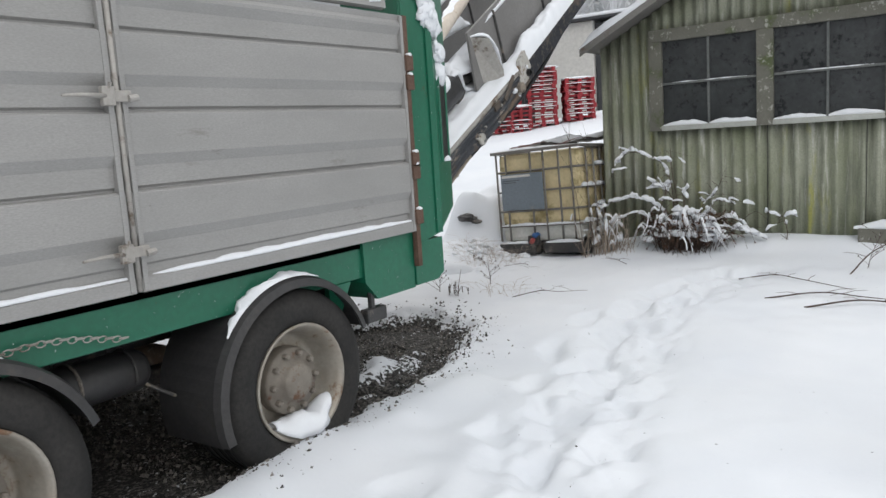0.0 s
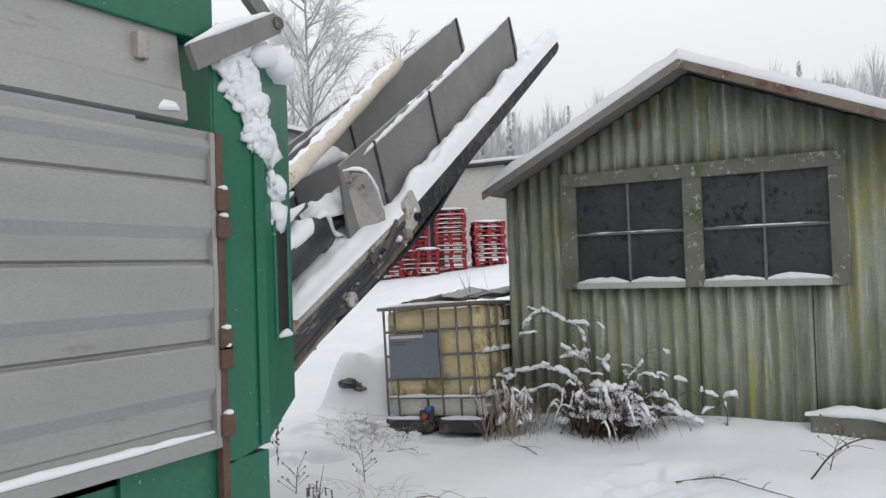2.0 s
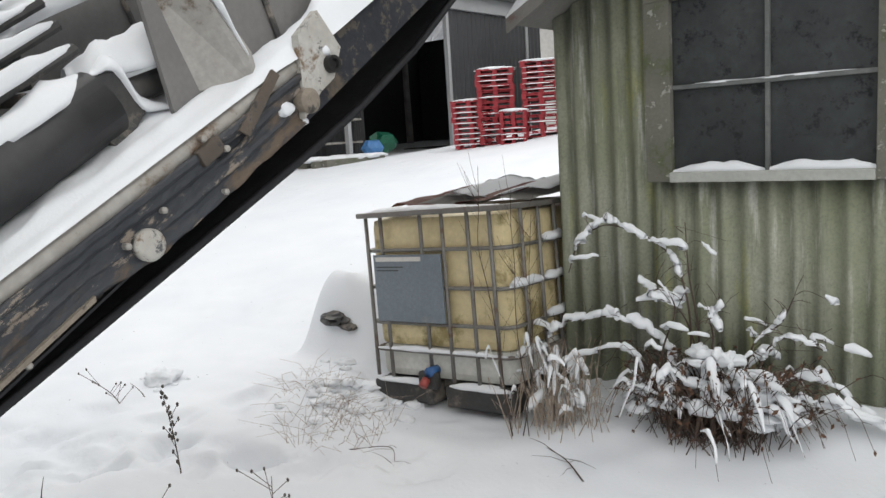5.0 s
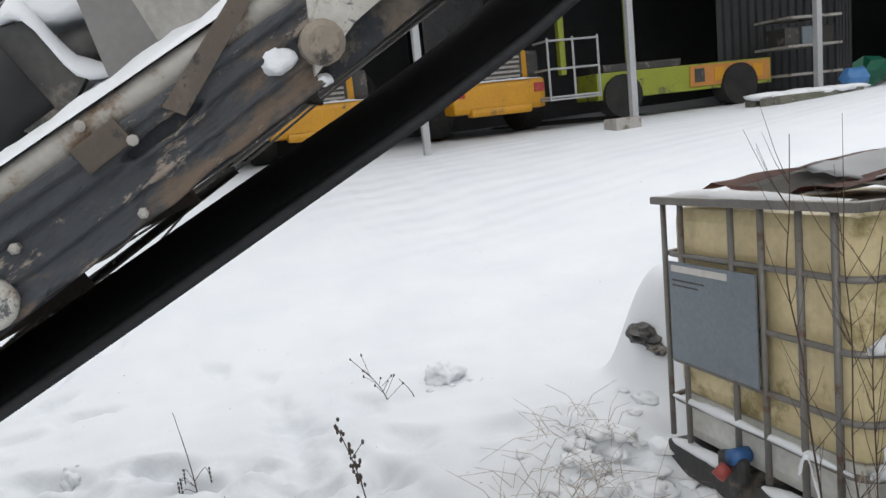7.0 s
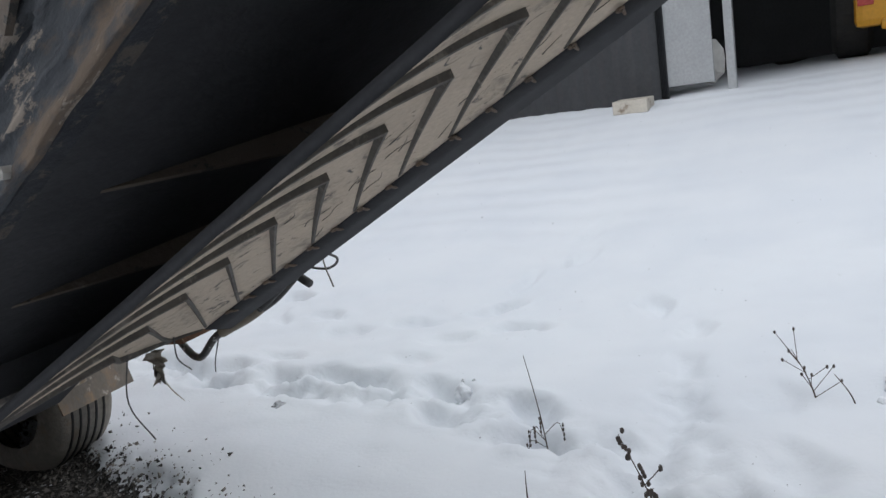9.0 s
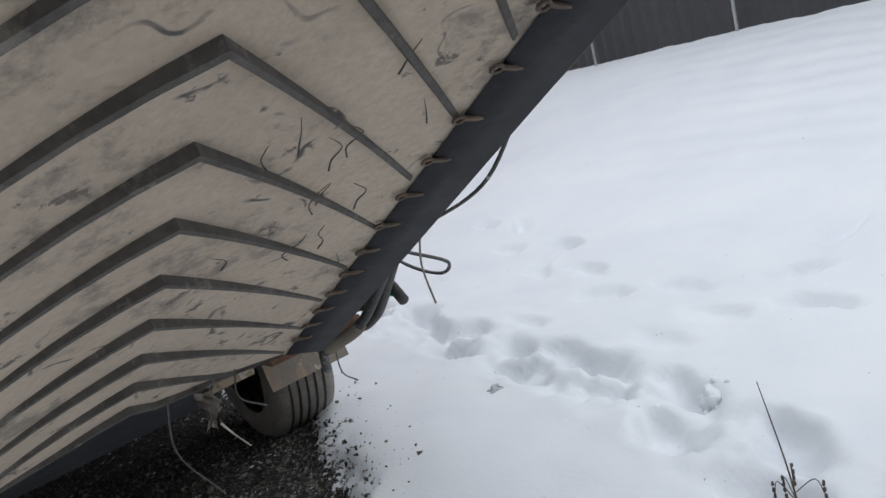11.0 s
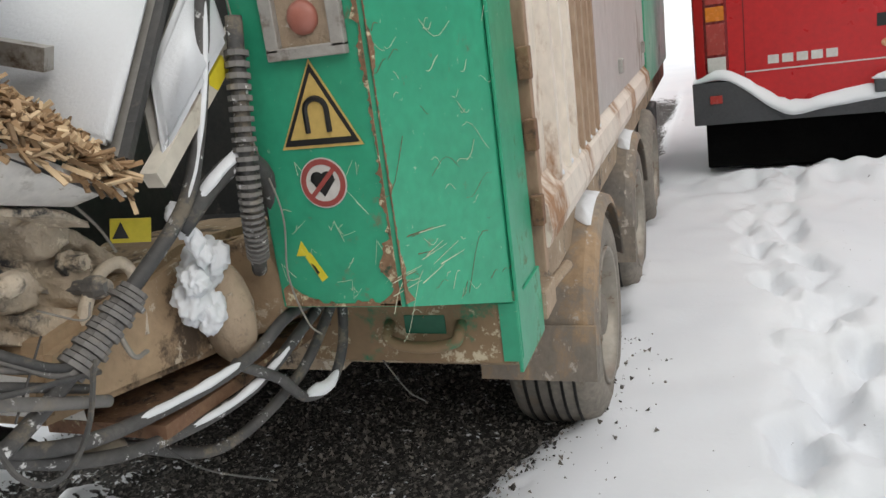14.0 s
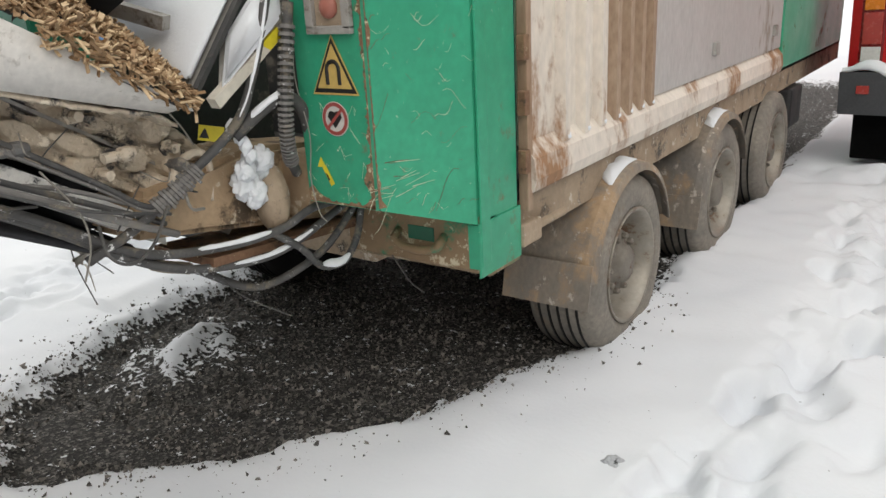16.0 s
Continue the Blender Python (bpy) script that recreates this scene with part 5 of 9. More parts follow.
    for i in range(230):
        y = 0.5 + 1.86 * i / 229
        lo = cz(y) - (0.14 if y < 1.5 else 0.14 + 0.06 * (y - 1.5) / 0.25 if y < 1.75 else 0.20 + 0.015 * (y - 1.75) / 0.7) + 0.004
        hi = top_line(y) - 0.055
        row = []
        for j in range(36):
            v = j / 35
            z = lo + (hi - lo) * v + 0.01 * noise.noise(Vector((y * 12, v, 4))) * (v < 0.05)
            run = noise.noise(Vector((y * 2.2, v * 7, 11)))
            h = 0.016 * max(0.0, min(1.0, (v - 0.60 - 0.06 * run) * 14)) + 0.012 * max(0.0, min(1.0, (v - 0.84) * 20)) + 0.010 * max(0.0, 1 - abs(v - 0.34 - 0.10 * run) * 16) + 0.012 * max(0.0, min(1.0, (0.16 - v + 0.05 * noise.noise(Vector((y * 14, 3, 3)))) * 12))
            a, b = (y - 2.04) * 0.86 + (z - 1.862) * 0.51, -(y - 2.04) * 0.51 + (z - 1.862) * 0.86
            q = (a / 0.085) ** 2 + (b / 0.013) ** 2
            h -= (h + 0.02) * max(0.0, min(1.0, (1.3 - q) / 0.5))
            h += 0.018 * math.exp(-((a / 0.09) ** 4 + ((b + 0.019) / 0.009) ** 2))
            h += 0.005 * noise.noise(Vector((y * 18, z * 18, 1))) + 0.003 * noise.noise(Vector((y * 48, z * 48, 2)))
            row.append(bm.verts.new((XN + 0.026 + h, y, z)))
        row.append(bm.verts.new((XN - 0.005, y, hi)))
        row.insert(0, bm.verts.new((XN - 0.005, y, lo)))
        rows.append(row)
    for a, b in zip(rows, rows[1:]):
        for j in range(len(a) - 1):
            bm.faces.new((a[j], a[j + 1], b[j + 1], b[j]))
    part("plate_skin", bm, M_sidemud, conveyor, "dented dark plate with dried brown mud along its folds", smooth=True)
    # drum end of the raising ram
    for y, x in ((1.69, XN + 0.02), ):
        bm = bmesh.new()
        lathe(bm, [(0, 0.05), (0.03, 0.05), (0.035, 0.035), (0.03, 0.015)], (x, y, cz(y) - 0.13), "x", 18)
        part("roller_cap", bm, M_cream2, conveyor, smooth=True)
    # valve block, slot and flat strut on the plate; bracket between plate and ram
    bm = bmesh.new()
    box(bm, -0.02, 0.02, -0.05, 0.05, -0.028, 0.028, 0.006, pose(XN + 0.045, 1.93, 1.845, 32, 0, 0))
    vb = part("valve_block", bm, M_brownplate, conveyor, "muddy brown valve block with pale fittings")
    for y, z, ax in ((1.90, 1.885, "x"), (1.985, 1.85, "x")):
        bm = bmesh.new()
        lathe(bm, [(-0.03, 0.007), (0.0, 0.007), (0.0, 0.011), (0.016, 0.011), (0.018, 0.005)], (XN + 0.055, y, z), ax, 8)
        part("fitting", bm, M_pipe, vb)
    bm = bmesh.new()
    prism(bm, [(XN + 0.05, 2.045, 1.905), (XN + 0.05, 2.205, 2.105), (XN + 0.05, 2.235, 2.085), (XN + 0.05, 2.085, 1.885)], (0.012, 0, 0))
    bmesh.ops.recalc_face_normals(bm, faces=bm.faces[:])
    part("flat_strut", bm, M_brownplate, conveyor, "pale worn flat strut")
    bm = bmesh.new()
    prism(bm, [(-0.80, 1.70, 1.93), (-0.80, 1.72, 2.10), (-0.80, 1.80, 2.12), (-0.80, 1.89, 1.99), (-0.80, 1.80, 1.86)], (-0.05, 0, 0))
    bmesh.ops.recalc_face_normals(bm, faces=bm.faces[:])
    rb = part("ram_bracket", bm, M_dark, conveyor, "dark cast ram bracket with snow on it")
    bm = bmesh.new()
    snow_roll(bm, [(-0.82, 1.72, 2.10), (-0.82, 1.79, 2.12), (-0.82, 1.88, 2.0), (-0.8, 1.98, 2.0)], 0.04, 0.04, 8, 9, 0.4, 0.02)
    part("snow", bm, M_snow, rb, smooth=True)
    # black sheet painting the dark gap between the side frames, with cross angles
    bm = bmesh.new()
    ya, yb = 1.2, 3.3
    prism(bm, [(XF, ya, cz(ya) - 0.2), (XN - 0.022, ya, cz(ya) - 0.2), (XN - 0.022, ya, cz(ya) - 0.19), (XF, ya, cz(ya) - 0.19)], (0, yb - ya, (yb - ya) * SL))
    bmesh.ops.recalc_face_normals(bm, faces=bm.faces[:])
    shade_sheet = part("bottom_pan", bm, M_beltdark, conveyor, "black sheet standing for the shade under the frame")
    for y in (1.62, 1.95, 2.35):
        bm = bmesh.new()
        box(bm, -0.42, 0.36, -0.006, 0.006, -0.045, 0.03, 0.002, pose(XC + 0.12, y, cz(y) - 0.185, 32, 0, -14))
        part("cross_angle", bm, M_brownplate, shade_sheet)
    # guard boards
    for xb, y0, y1, h0 in ((-0.72, 1.96, 4.74, 0.55), (-1.50, 1.92, 5.12, 0.56)):
        bm = bmesh.new()
        top0, top1 = cz(y0) + h0 + 0.02, cz(y1) + 0.60
        prism(bm, [(xb, y0, cz(y0) + 0.03), (xb, y0 - 0.12, top0), (xb, y1, top1), (xb, y1 + 0.16, top1 - 0.28), (xb, y1 + 0.1, cz(y1))], (-0.022, 0, 0))
        bmesh.ops.recalc_face_normals(bm, faces=bm.faces[:])
        g = part("guard_board", bm, M_board, conveyor, "dark grey guard board with a snowy edge")
        for y in (y0 + 0.35, y0 + 1.15, y1 + 0.02):
            bm = bmesh.new()
            yb = y + 0.12
            tube(bm, [(xb + 0.008, y - 0.06, cz(y) + 0.57), (xb + 0.008, yb, cz(yb) + 0.03)], 0.012, 6)
            part("board_rib", bm, M_dark, g)
        bm = bmesh.new()
        snow_roll(bm, [(xb - 0.012, y, cz(y) + 0.57 + 0.03 * (y - y0) / (y1 - y0)) for y in np.linspace(y0 - 0.05, y1 - 0.05, 8)], 0.022, 0.05, xb)
        part("snow", bm, M_snow, g, smooth=True)
    bm = bmesh.new()
    prism(bm, [(-0.74, 1.86, 2.42), (-0.60, 1.98, 2.40), (-0.58, 2.16, 2.15), (-0.60, 2.2, 2.05), (-0.72, 2.05, 2.05)], (-0.02, 0.03, 0.02))
    bmesh.ops.recalc_face_normals(bm, faces=bm.faces[:])
    br = part("end_flap", bm, M_greysteel, conveyor, "bent grey end plate rimmed with snow")
    bm = bmesh.new()
    snow_roll(bm, [(-0.75, 1.87, 2.42), (-0.61, 1.99, 2.405), (-0.585, 2.16, 2.16)], 0.022, 0.035, 2)
    part("snow", bm, M_snow, br, smooth=True)
    # cream roll of tarpaulin along the far board, start behind the column
    a, b = Vector((-0.62, 0.85, 2.02)), Vector((-1.42, 3.75, 3.65))
    bm = bmesh.new()
    pts = [a.lerp(b, t) for t in np.linspace(0, 1, 14)]
    rings = tube(bm, pts, 0.055, 12)
    for r in rings:
        for v in r:
            v.co += Vector((0, 0, 1)) * 0.018 * noise.noise(v.co * 6)
    part("tarpaulin_roll", bm, M_tarp, conveyor, "stained cream tarpaulin roll", smooth=True)
    # ram
    a, b = Vector((-0.86, 1.05, 1.585)), Vector((-0.86, 1.77, 2.02))
    bm = bmesh.new()
    tube(bm, [a, a.lerp(b, 0.5), b], 0.115, 20)
    ram = part("ram", bm, M_ram, conveyor, "thick black hydraulic ram", smooth=True)
    bm = bmesh.new()
    tube(bm, [a - (b - a) * 0.04, a + (b - a) * 0.03], 0.09, 18)
    part("ram_gland", bm, M_dark, ram, smooth=True)
    bm = bmesh.new()
    tube(bm, [b, b + (b - a).normalized() * 0.35 + Vector((0, 0, -0.08))], 0.045, 12)
    part("ram_rod", bm, M_dark, ram, smooth=True)
    bm = bmesh.new()
    snow_roll(bm, [a.lerp(b, t) + Vector((-0.01, -0.02, 0.075)) for t in (0.05, 0.3, 0.6, 0.8, 1.0)], 0.10, 0.075, 6, 11)
    part("snow", bm, M_snow, ram, smooth=True)
    for i in range(4):
        bm = bmesh.new()
        p = Vector((-0.92 - 0.09 * i, 1.0, 1.75 + 0.085 * i))
        tube(bm, [p, p + Vector((0, 0.74, 0.45))], 0.018, 6)
        rod = part("grille_bar", bm, M_dark, conveyor)
        bm = bmesh.new()
        snow_roll(bm, [p + Vector((0, 0.02, 0.02)), p + Vector((0, 0.37, 0.235)), p + Vector((0, 0.72, 0.45))], 0.036, 0.05, i)
        part("snow", bm, M_snow, rod, smooth=True)


def frame_drifts():
    for k, (pts, w, h) in enumerate((([(-1.26, 1.35, 2.10), (-1.26, 1.75, 2.32), (-1.22, 2.2, 2.52), (-1.15, 2.5, 2.62)], 0.15, 0.13), ([(-0.98, 1.72, 2.10), (-0.92, 1.95, 2.14), (-0.88, 2.3, 2.28)], 0.13, 0.12))):
        bm = bmesh.new()
        snow_roll(bm, pts, w, h, k, 13, 0.35, 0.03)
        part("snow", bm, M_snow, conveyor, "drift of snow lying on the conveyor", smooth=True)
    a, b = Vector((-0.62, 0.85, 2.02)), Vector((-1.42, 3.75, 3.65))
    bm = bmesh.new()
    snow_roll(bm, [a.lerp(b, t) + Vector((-0.02, 0, 0.035)) for t in (0.12, 0.3, 0.5, 0.7, 0.9, 0.98)], 0.045, 0.045, 4, 9, 0.5)
    part("snow", bm, M_snow, conveyor, smooth=True)


M_side = mat("scraped_dark_plate", (0.03, 0.033, 0.04), (0.05, 0.052, 0.058), spec=0.2, rough=0.8, metal=0.0, scale=3, fine=40, bump=0.6, dirt=(0.15, 0.125, 0.10), dirt_at=0.56, dirt_scale=3.6, speck=((0.085, 0.075, 0.065), 0.56, 11))
M_sidemud = mat("mud_streaked_dark_plate", (0.034, 0.039, 0.048), (0.052, 0.056, 0.062), rough=0.6, metal=0.1, scale=4, fine=60, bump=0.7, dirt=(0.155, 0.115, 0.085), dirt_at=0.53, dirt_scale=6, speck=((0.24, 0.20, 0.165), 0.61, 13), stretch=(1, 2.6, 1), turn=32)
M_pipe = mat("worn_pale_pipe", (0.40, 0.385, 0.36), (0.27, 0.25, 0.22), rough=0.6, scale=5, fine=40, bump=0.2, dirt=(0.2, 0.13, 0.08), dirt_at=0.6, dirt_scale=5)
M_brownplate = mat("brown_channel", (0.125, 0.098, 0.078), (0.075, 0.062, 0.052), rough=0.85, scale=4, fine=40, bump=0.5, dirt=(0.24, 0.2, 0.165), dirt_at=0.6, dirt_scale=6, speck=((0.045, 0.042, 0.04), 0.62, 12))
M_mudrust0 = mat("dried_mud_crust", (0.30, 0.255, 0.205), (0.20, 0.17, 0.14), rough=0.95, scale=9, fine=50, bump=0.8, dirt=(0.07, 0.065, 0.06), dirt_at=0.56, dirt_scale=12)
M_cream2 = mat("chipped_pale_steel", (0.52, 0.51, 0.48), (0.38, 0.36, 0.32), rough=0.6, scale=7, fine=50, bump=0.4, dirt=(0.2, 0.13, 0.08), dirt_at=0.57, dirt_scale=9, speck=((0.08, 0.085, 0.09), 0.62, 15))
M_tarp = mat("stained_cream_tarp", (0.62, 0.56, 0.49), (0.50, 0.43, 0.36), rough=0.8, scale=4, fine=30, bump=0.4, dirt=(0.33, 0.23, 0.15), dirt_at=0.62, dirt_scale=5)
M_ram = mat("black_ram_paint", (0.02, 0.02, 0.022), (0.03, 0.03, 0.031), rough=0.45, scale=4, fine=30, bump=0.1)
build_frame()
frame_drifts()


def conveyor_snow():
    bm = bmesh.new()
    xs, ys = np.linspace(XF + 0.03, XN + 0.045, 64), np.linspace(1.15, 5.68, 210)

    def soft(v, lo, hi):
        t = max(0.0, min(1.0, (v - lo) / (hi - lo)))
        return t * t * (3 - 2 * t)
    grid = []
    for y in ys:
        row = []
        for x in xs:
            end = min(1, (y - 1.1) / 0.25) * min(1, (5.75 - y) / 0.15)
            up = soft(y, 2.05, 2.7)
            ridge = math.exp(-((x + 0.62) / 0.085) ** 2) * (0.02 + 0.10 * up)
            h = (0.035 + ridge + (0.06 + 0.09 * up) * math.exp(-((x + 1.1) / 0.26) ** 2) + 0.10 * math.exp(-((y - 1.95) / 0.4) ** 2 - ((x + 1.2) / 0.25) ** 2) + 0.05 * up * math.exp(-((x + 0.8) / 0.1) ** 2)) * end
            h *= 1 - 0.75 * soft(x, -0.72, -0.62) * (1 - soft(y, 2.0, 2.5))
            rg = 0.8 + 0.2 * up
            h *= 1 + rg * 0.5 * noise.noise(Vector((x * 5, y * 4, 2))) + rg * 0.3 * noise.noise(Vector((x * 12, y * 11, 5))) + rg * 0.12 * noise.noise(Vector((x * 30, y * 28, 9)))
            h *= soft(XN + 0.047 - x, 0, 0.035 + 0.03 * noise.noise(Vector((3, y * 9, 0))))
            low = -0.09 * (0.25 + 0.75 * up) * soft(-0.66 - x, 0, 0.1) * soft(x + 1.57, 0, 0.08) * (1 - end * 0.2)
            lift = (top_line(y) - cz(y)) * soft(2.6 - y, 0, 0.4)
            row.append(bm.verts.new((x, y, cz(y) + lift + low + max(0.0, h) + 0.006)))
        grid.append(row)
    for a, b in zip(grid, grid[1:]):
        for i in range(len(xs) - 1):
            bm.faces.new((a[i], a[i + 1], b[i + 1], b[i]))
    part("snow", bm, M_snow, conveyor, "thick snow lying on the belt and frame", smooth=True)
    rnd = random.Random(3)
    bm = bmesh.new()
    for i in range(60):
        y = rnd.uniform(1.2, 1.75)
        blob(bm, (rnd.uniform(-0.95, -0.63), y, cz(y) + rnd.uniform(-0.01, 0.04)), rnd.uniform(0.01, 0.04), rnd.uniform(0.01, 0.04), 0.01, i, 0.5, 1)
    tagged(part("debris", bm, M_mud), "lumps of brown debris lying in the snow on the conveyor", "debris", kind="stuff")


conveyor_snow()


def build_tail():
    """Machinery at the conveyor's foot: chip tray, castings, gearbox, hoses."""
    rnd = random.Random(21)

    def quad(nm, pts, th, m, par=conveyor, label="", bev=0.0, smooth=False):
        bm = bmesh.new()
        p = [Vector(q) for q in pts]
        n = (p[1] - p[0]).cross(p[2] - p[0]).normalized()
        prism(bm, p, n * th)
        bmesh.ops.recalc_face_normals(bm, faces=bm.faces[:])
        if bev:
            bmesh.ops.bevel(bm, geom=bm.edges[:], offset=bev, segments=2, affect="EDGES")
        return part(nm, bm, m, par, label, smooth)

    def bar(nm, a, b, r, m, par=conveyor, n=8, label=""):
        bm = bmesh.new()
        tube(bm, [a, b], r, n)
        return part(nm, bm, m, par, label, n > 5)

    # flared tray that carries the chips
    tray = quad("chip_tray", [(-2.03, 1.08, 1.545), (-2.05, 1.95, 2.03), (-1.70, 1.95, 2.11), (-1.70, 1.08, 1.63)], 0.012, M_dark, conveyor, "steel tray that holds wood chips")
    bm = bmesh.new()
    rows = []
    for i in range(25):
        u = i / 24
        a, b = Vector((-2.04, 1.09, 1.556)).lerp(Vector((-2.066, 2.0, 2.06)), u), Vector((-1.945, 1.10, 1.528)).lerp(Vector((-2.02, 2.0, 1.775)), u)
        rows.append([bm.verts.new(p) for p in (a + Vector((0.012, 0, 0)), a, a.lerp(b, 0.5) + Vector((-0.006 - 0.01 * noise.noise(Vector((u * 4, 2, 0))), 0, 0)), b, b + Vector((0.012, 0, 0.004)))])
    for a, b in zip(rows, rows[1:]):
        for j in range(5):
            bm.faces.new((a[j], b[j], b[(j + 1) % 5], a[(j + 1) % 5]))
    bm.faces.new(rows[0])
    bm.faces.new(rows[-1])
    bmesh.ops.recalc_face_normals(bm, faces=bm.faces[:])
    part("tray_side", bm, M_creampale, tray, "cream side sheet with grey stains", True)
    quad("tray_flange", [(-2.045, 1.075, 1.535), (-1.70, 1.075, 1.60), (-1.70, 1.10, 1.605), (-2.045, 1.10, 1.54)], 0.02, M_creampale, tray)
    bm = bmesh.new()
    for i in range(3300):
        y = 1.06 + 0.85 * rnd.random() ** 1.1
        x = rnd.uniform(-2.05, -1.74)
        top = 1.562 + (y - 1.09) * 0.55 + (x + 2.05) * 0.55 + 0.006 + 0.07 * math.exp(-((x + 1.88) / 0.13) ** 2) * min(1, (y - 1.0) * 4) + 0.03 * noise.noise(Vector((x * 12, y * 12, 0)))
        c = Vector((x, y, top + 0.02 - rnd.random() ** 2 * 0.025))
        r = Euler((rnd.uniform(-0.9, 0.9), rnd.uniform(-0.9, 0.9), rnd.uniform(0, 6.3))).to_matrix().to_4x4()
        a, b, t = 0.006 + 0.024 * rnd.random() ** 1.8, rnd.uniform(0.0025, 0.009), rnd.uniform(0.0008, 0.003)
        box(bm, -a, a, -b, b, -t, t, 0, Matrix.Translation(c) @ r)
    for i in range(150):
        y = 1.08 + 0.42 * rnd.random() ** 1.3
        c = Vector((-2.04 - 0.03 * rnd.random(), y, 1.556 + (y - 1.09) * 0.55 + rnd.uniform(-0.02, 0.04)))
        r = Euler((rnd.uniform(-1.2, 1.2), rnd.uniform(-0.3, 1.1), rnd.uniform(2.4, 4.2))).to_matrix().to_4x4()
        box(bm, -0.012, 0.012 + 0.03 * rnd.random(), -0.004, 0.004, -0.002, 0.002, 0, Matrix.Translation(c) @ r)
    tagged(part("wood_chips", bm, M_chipmix), "heap of splintered wood chips in the conveyor tray", "wood chips", kind="stuff")
    bm = bmesh.new()
    box(bm, -0.022, 0.02, -0.018, 0.018, -0.003, 0.003, 0, pose(-1.98, 1.30, 1.76, 20, -30, 40))
    tagged(part("plastic_scrap", bm, M_bluescrap), "scrap of blue plastic among the wood chips", "scrap")
    bm = bmesh.new()
    box(bm, -0.02, 0.02, -0.012, 0.014, -0.003, 0.003, 0.001, pose(-1.86, 1.02, 1.80, 40, -10, 20))
    tagged(part("plastic_scrap", bm, M_red_print), "scrap of red plastic among the wood chips", "scrap")
    # snowy end plates of the tray
    pl = quad("end_plate", [(-2.045, 1.06, 1.60), (-1.985, 0.76, 1.90), (-1.50, 0.70, 2.02), (-1.55, 0.98, 1.72)], -0.012, M_greysteel, conveyor, "steel end plate plastered with snow")
    quad("snow", [(-2.03, 1.062, 1.615), (-1.975, 0.78, 1.90), (-1.50, 0.72, 2.02), (-1.56, 1.0, 1.735)], 0.028, M_snow, pl, "", 0.01, True)
    bar("plate_edge", (-2.05, 1.065, 1.595), (-1.985, 0.75, 1.91), 0.013, M_dark, pl, 4)
    p2 = quad("end_plate", [(-2.06, 1.0, 1.55), (-2.06, 0.70, 1.78), (-1.99, 0.66, 1.95), (-1.98, 0.9, 1.70)], -0.01, M_greysteel, conveyor)
    quad("snow", [(-2.055, 0.985, 1.575), (-2.062, 0.72, 1.77), (-1.995, 0.66, 1.95), (-1.985, 0.88, 1.73)], 0.03, M_snow, p2, "", 0.012, True)
    st = bar("strut", (-2.06, 1.02, 1.55), (-2.035, 0.52, 1.86), 0.025, M_cream, conveyor, 4, "chipped cream strut with a yellow end")
    bar("strut_end", (-2.048, 0.80, 1.688), (-2.045, 0.73, 1.733), 0.0265, M_lemon, st, 4)
    # black rubber apron above the chips
    bm = bmesh.new()
    rows = []
    for i in range(15):
        u = i / 14
        x = -1.45 - 0.66 * u
        zb = 1.80 + 0.02 * math.sin(u * 7) + 0.30 * max(0, u - 0.6)
        rows.append([bm.verts.new((x, 1.24 + 0.05 * math.sin(u * 5), zb)), bm.verts.new((x, 1.10 + 0.04 * math.sin(u * 4), 2.4))])
    for a, b in zip(rows, rows[1:]):
        bm.faces.new((a[0], b[0], b[1], a[1]))
    bmesh.ops.solidify(bm, geom=bm.faces[:], thickness=0.014)
    ap = part("rubber_apron", bm, M_beltdark, conveyor, "black rubber apron flecked with snow", True)
    for i in range(5):
        bm = bmesh.new()
        blob(bm, (-1.58 - 0.11 * i, 1.27, 1.90 + 0.05 * (i % 2)), 0.012, 0.010, 0.010, i)
        part("snow", bm, M_snow, ap, "", True)
    # added plate, no known part: darkens the gap between column and ram
    quad("hopper_back", [(-1.50, 0.28, 1.25), (-1.50, 1.0, 1.30), (-1.50, 1.0, 2.2), (-1.50, 0.28, 2.3)], 0.02, M_dark, conveyor, "dark plate added to fill the gap beside the ram")
    bar("baffle_arm", (-1.66, 1.12, 1.86), (-1.90, 1.02, 1.78), 0.03, M_greysteel, conveyor, 4)
    # sculpted side casting of the far frame, caked with dried mud
    BOSS = ((1.08, 1.475, 0.055, 0.045, 0.05, 20), (1.17, 1.40, 0.07, 0.04, 0.045, 28), (1.02, 1.36, 0.05, 0.06, 0.055, 0), (1.33, 1.47, 0.09, 0.028, 0.04, 30), (1.30, 1.40, 0.06, 0.03, 0.03, 28), (1.48, 1.53, 0.08, 0.03, 0.045, 32), (1.10, 1.30, 0.09, 0.035, 0.06, 30), (0.96, 1.27, 0.07, 0.045, 0.05, 12),
            (1.62, 1.62, 0.07, 0.035, 0.035, 30), (1.42, 1.625, 0.05, 0.02, 0.03, 30), (1.25, 1.52, 0.05, 0.018, 0.03, 30), (0.94, 1.44, 0.05, 0.05, 0.02, 0), (1.78, 1.70, 0.1, 0.03, 0.04, 31), (2.0, 1.83, 0.1, 0.03, 0.035, 31))
    HOLE = ((1.219, 1.459, 0.045, 0.017, 28), (1.437, 1.586, 0.035, 0.012, 30), (0.985, 1.385, 0.022, 0.035, 0), (1.40, 1.425, 0.03, 0.013, 30), (1.55, 1.585, 0.02, 0.02, 0), (1.115, 1.355, 0.018, 0.02, 0))

    def turned(y, z, y0, z0, deg):
        c, q = math.cos(radians(deg)), math.sin(radians(deg))
        return (y - y0) * c + (z - z0) * q, -(y - y0) * q + (z - z0) * c

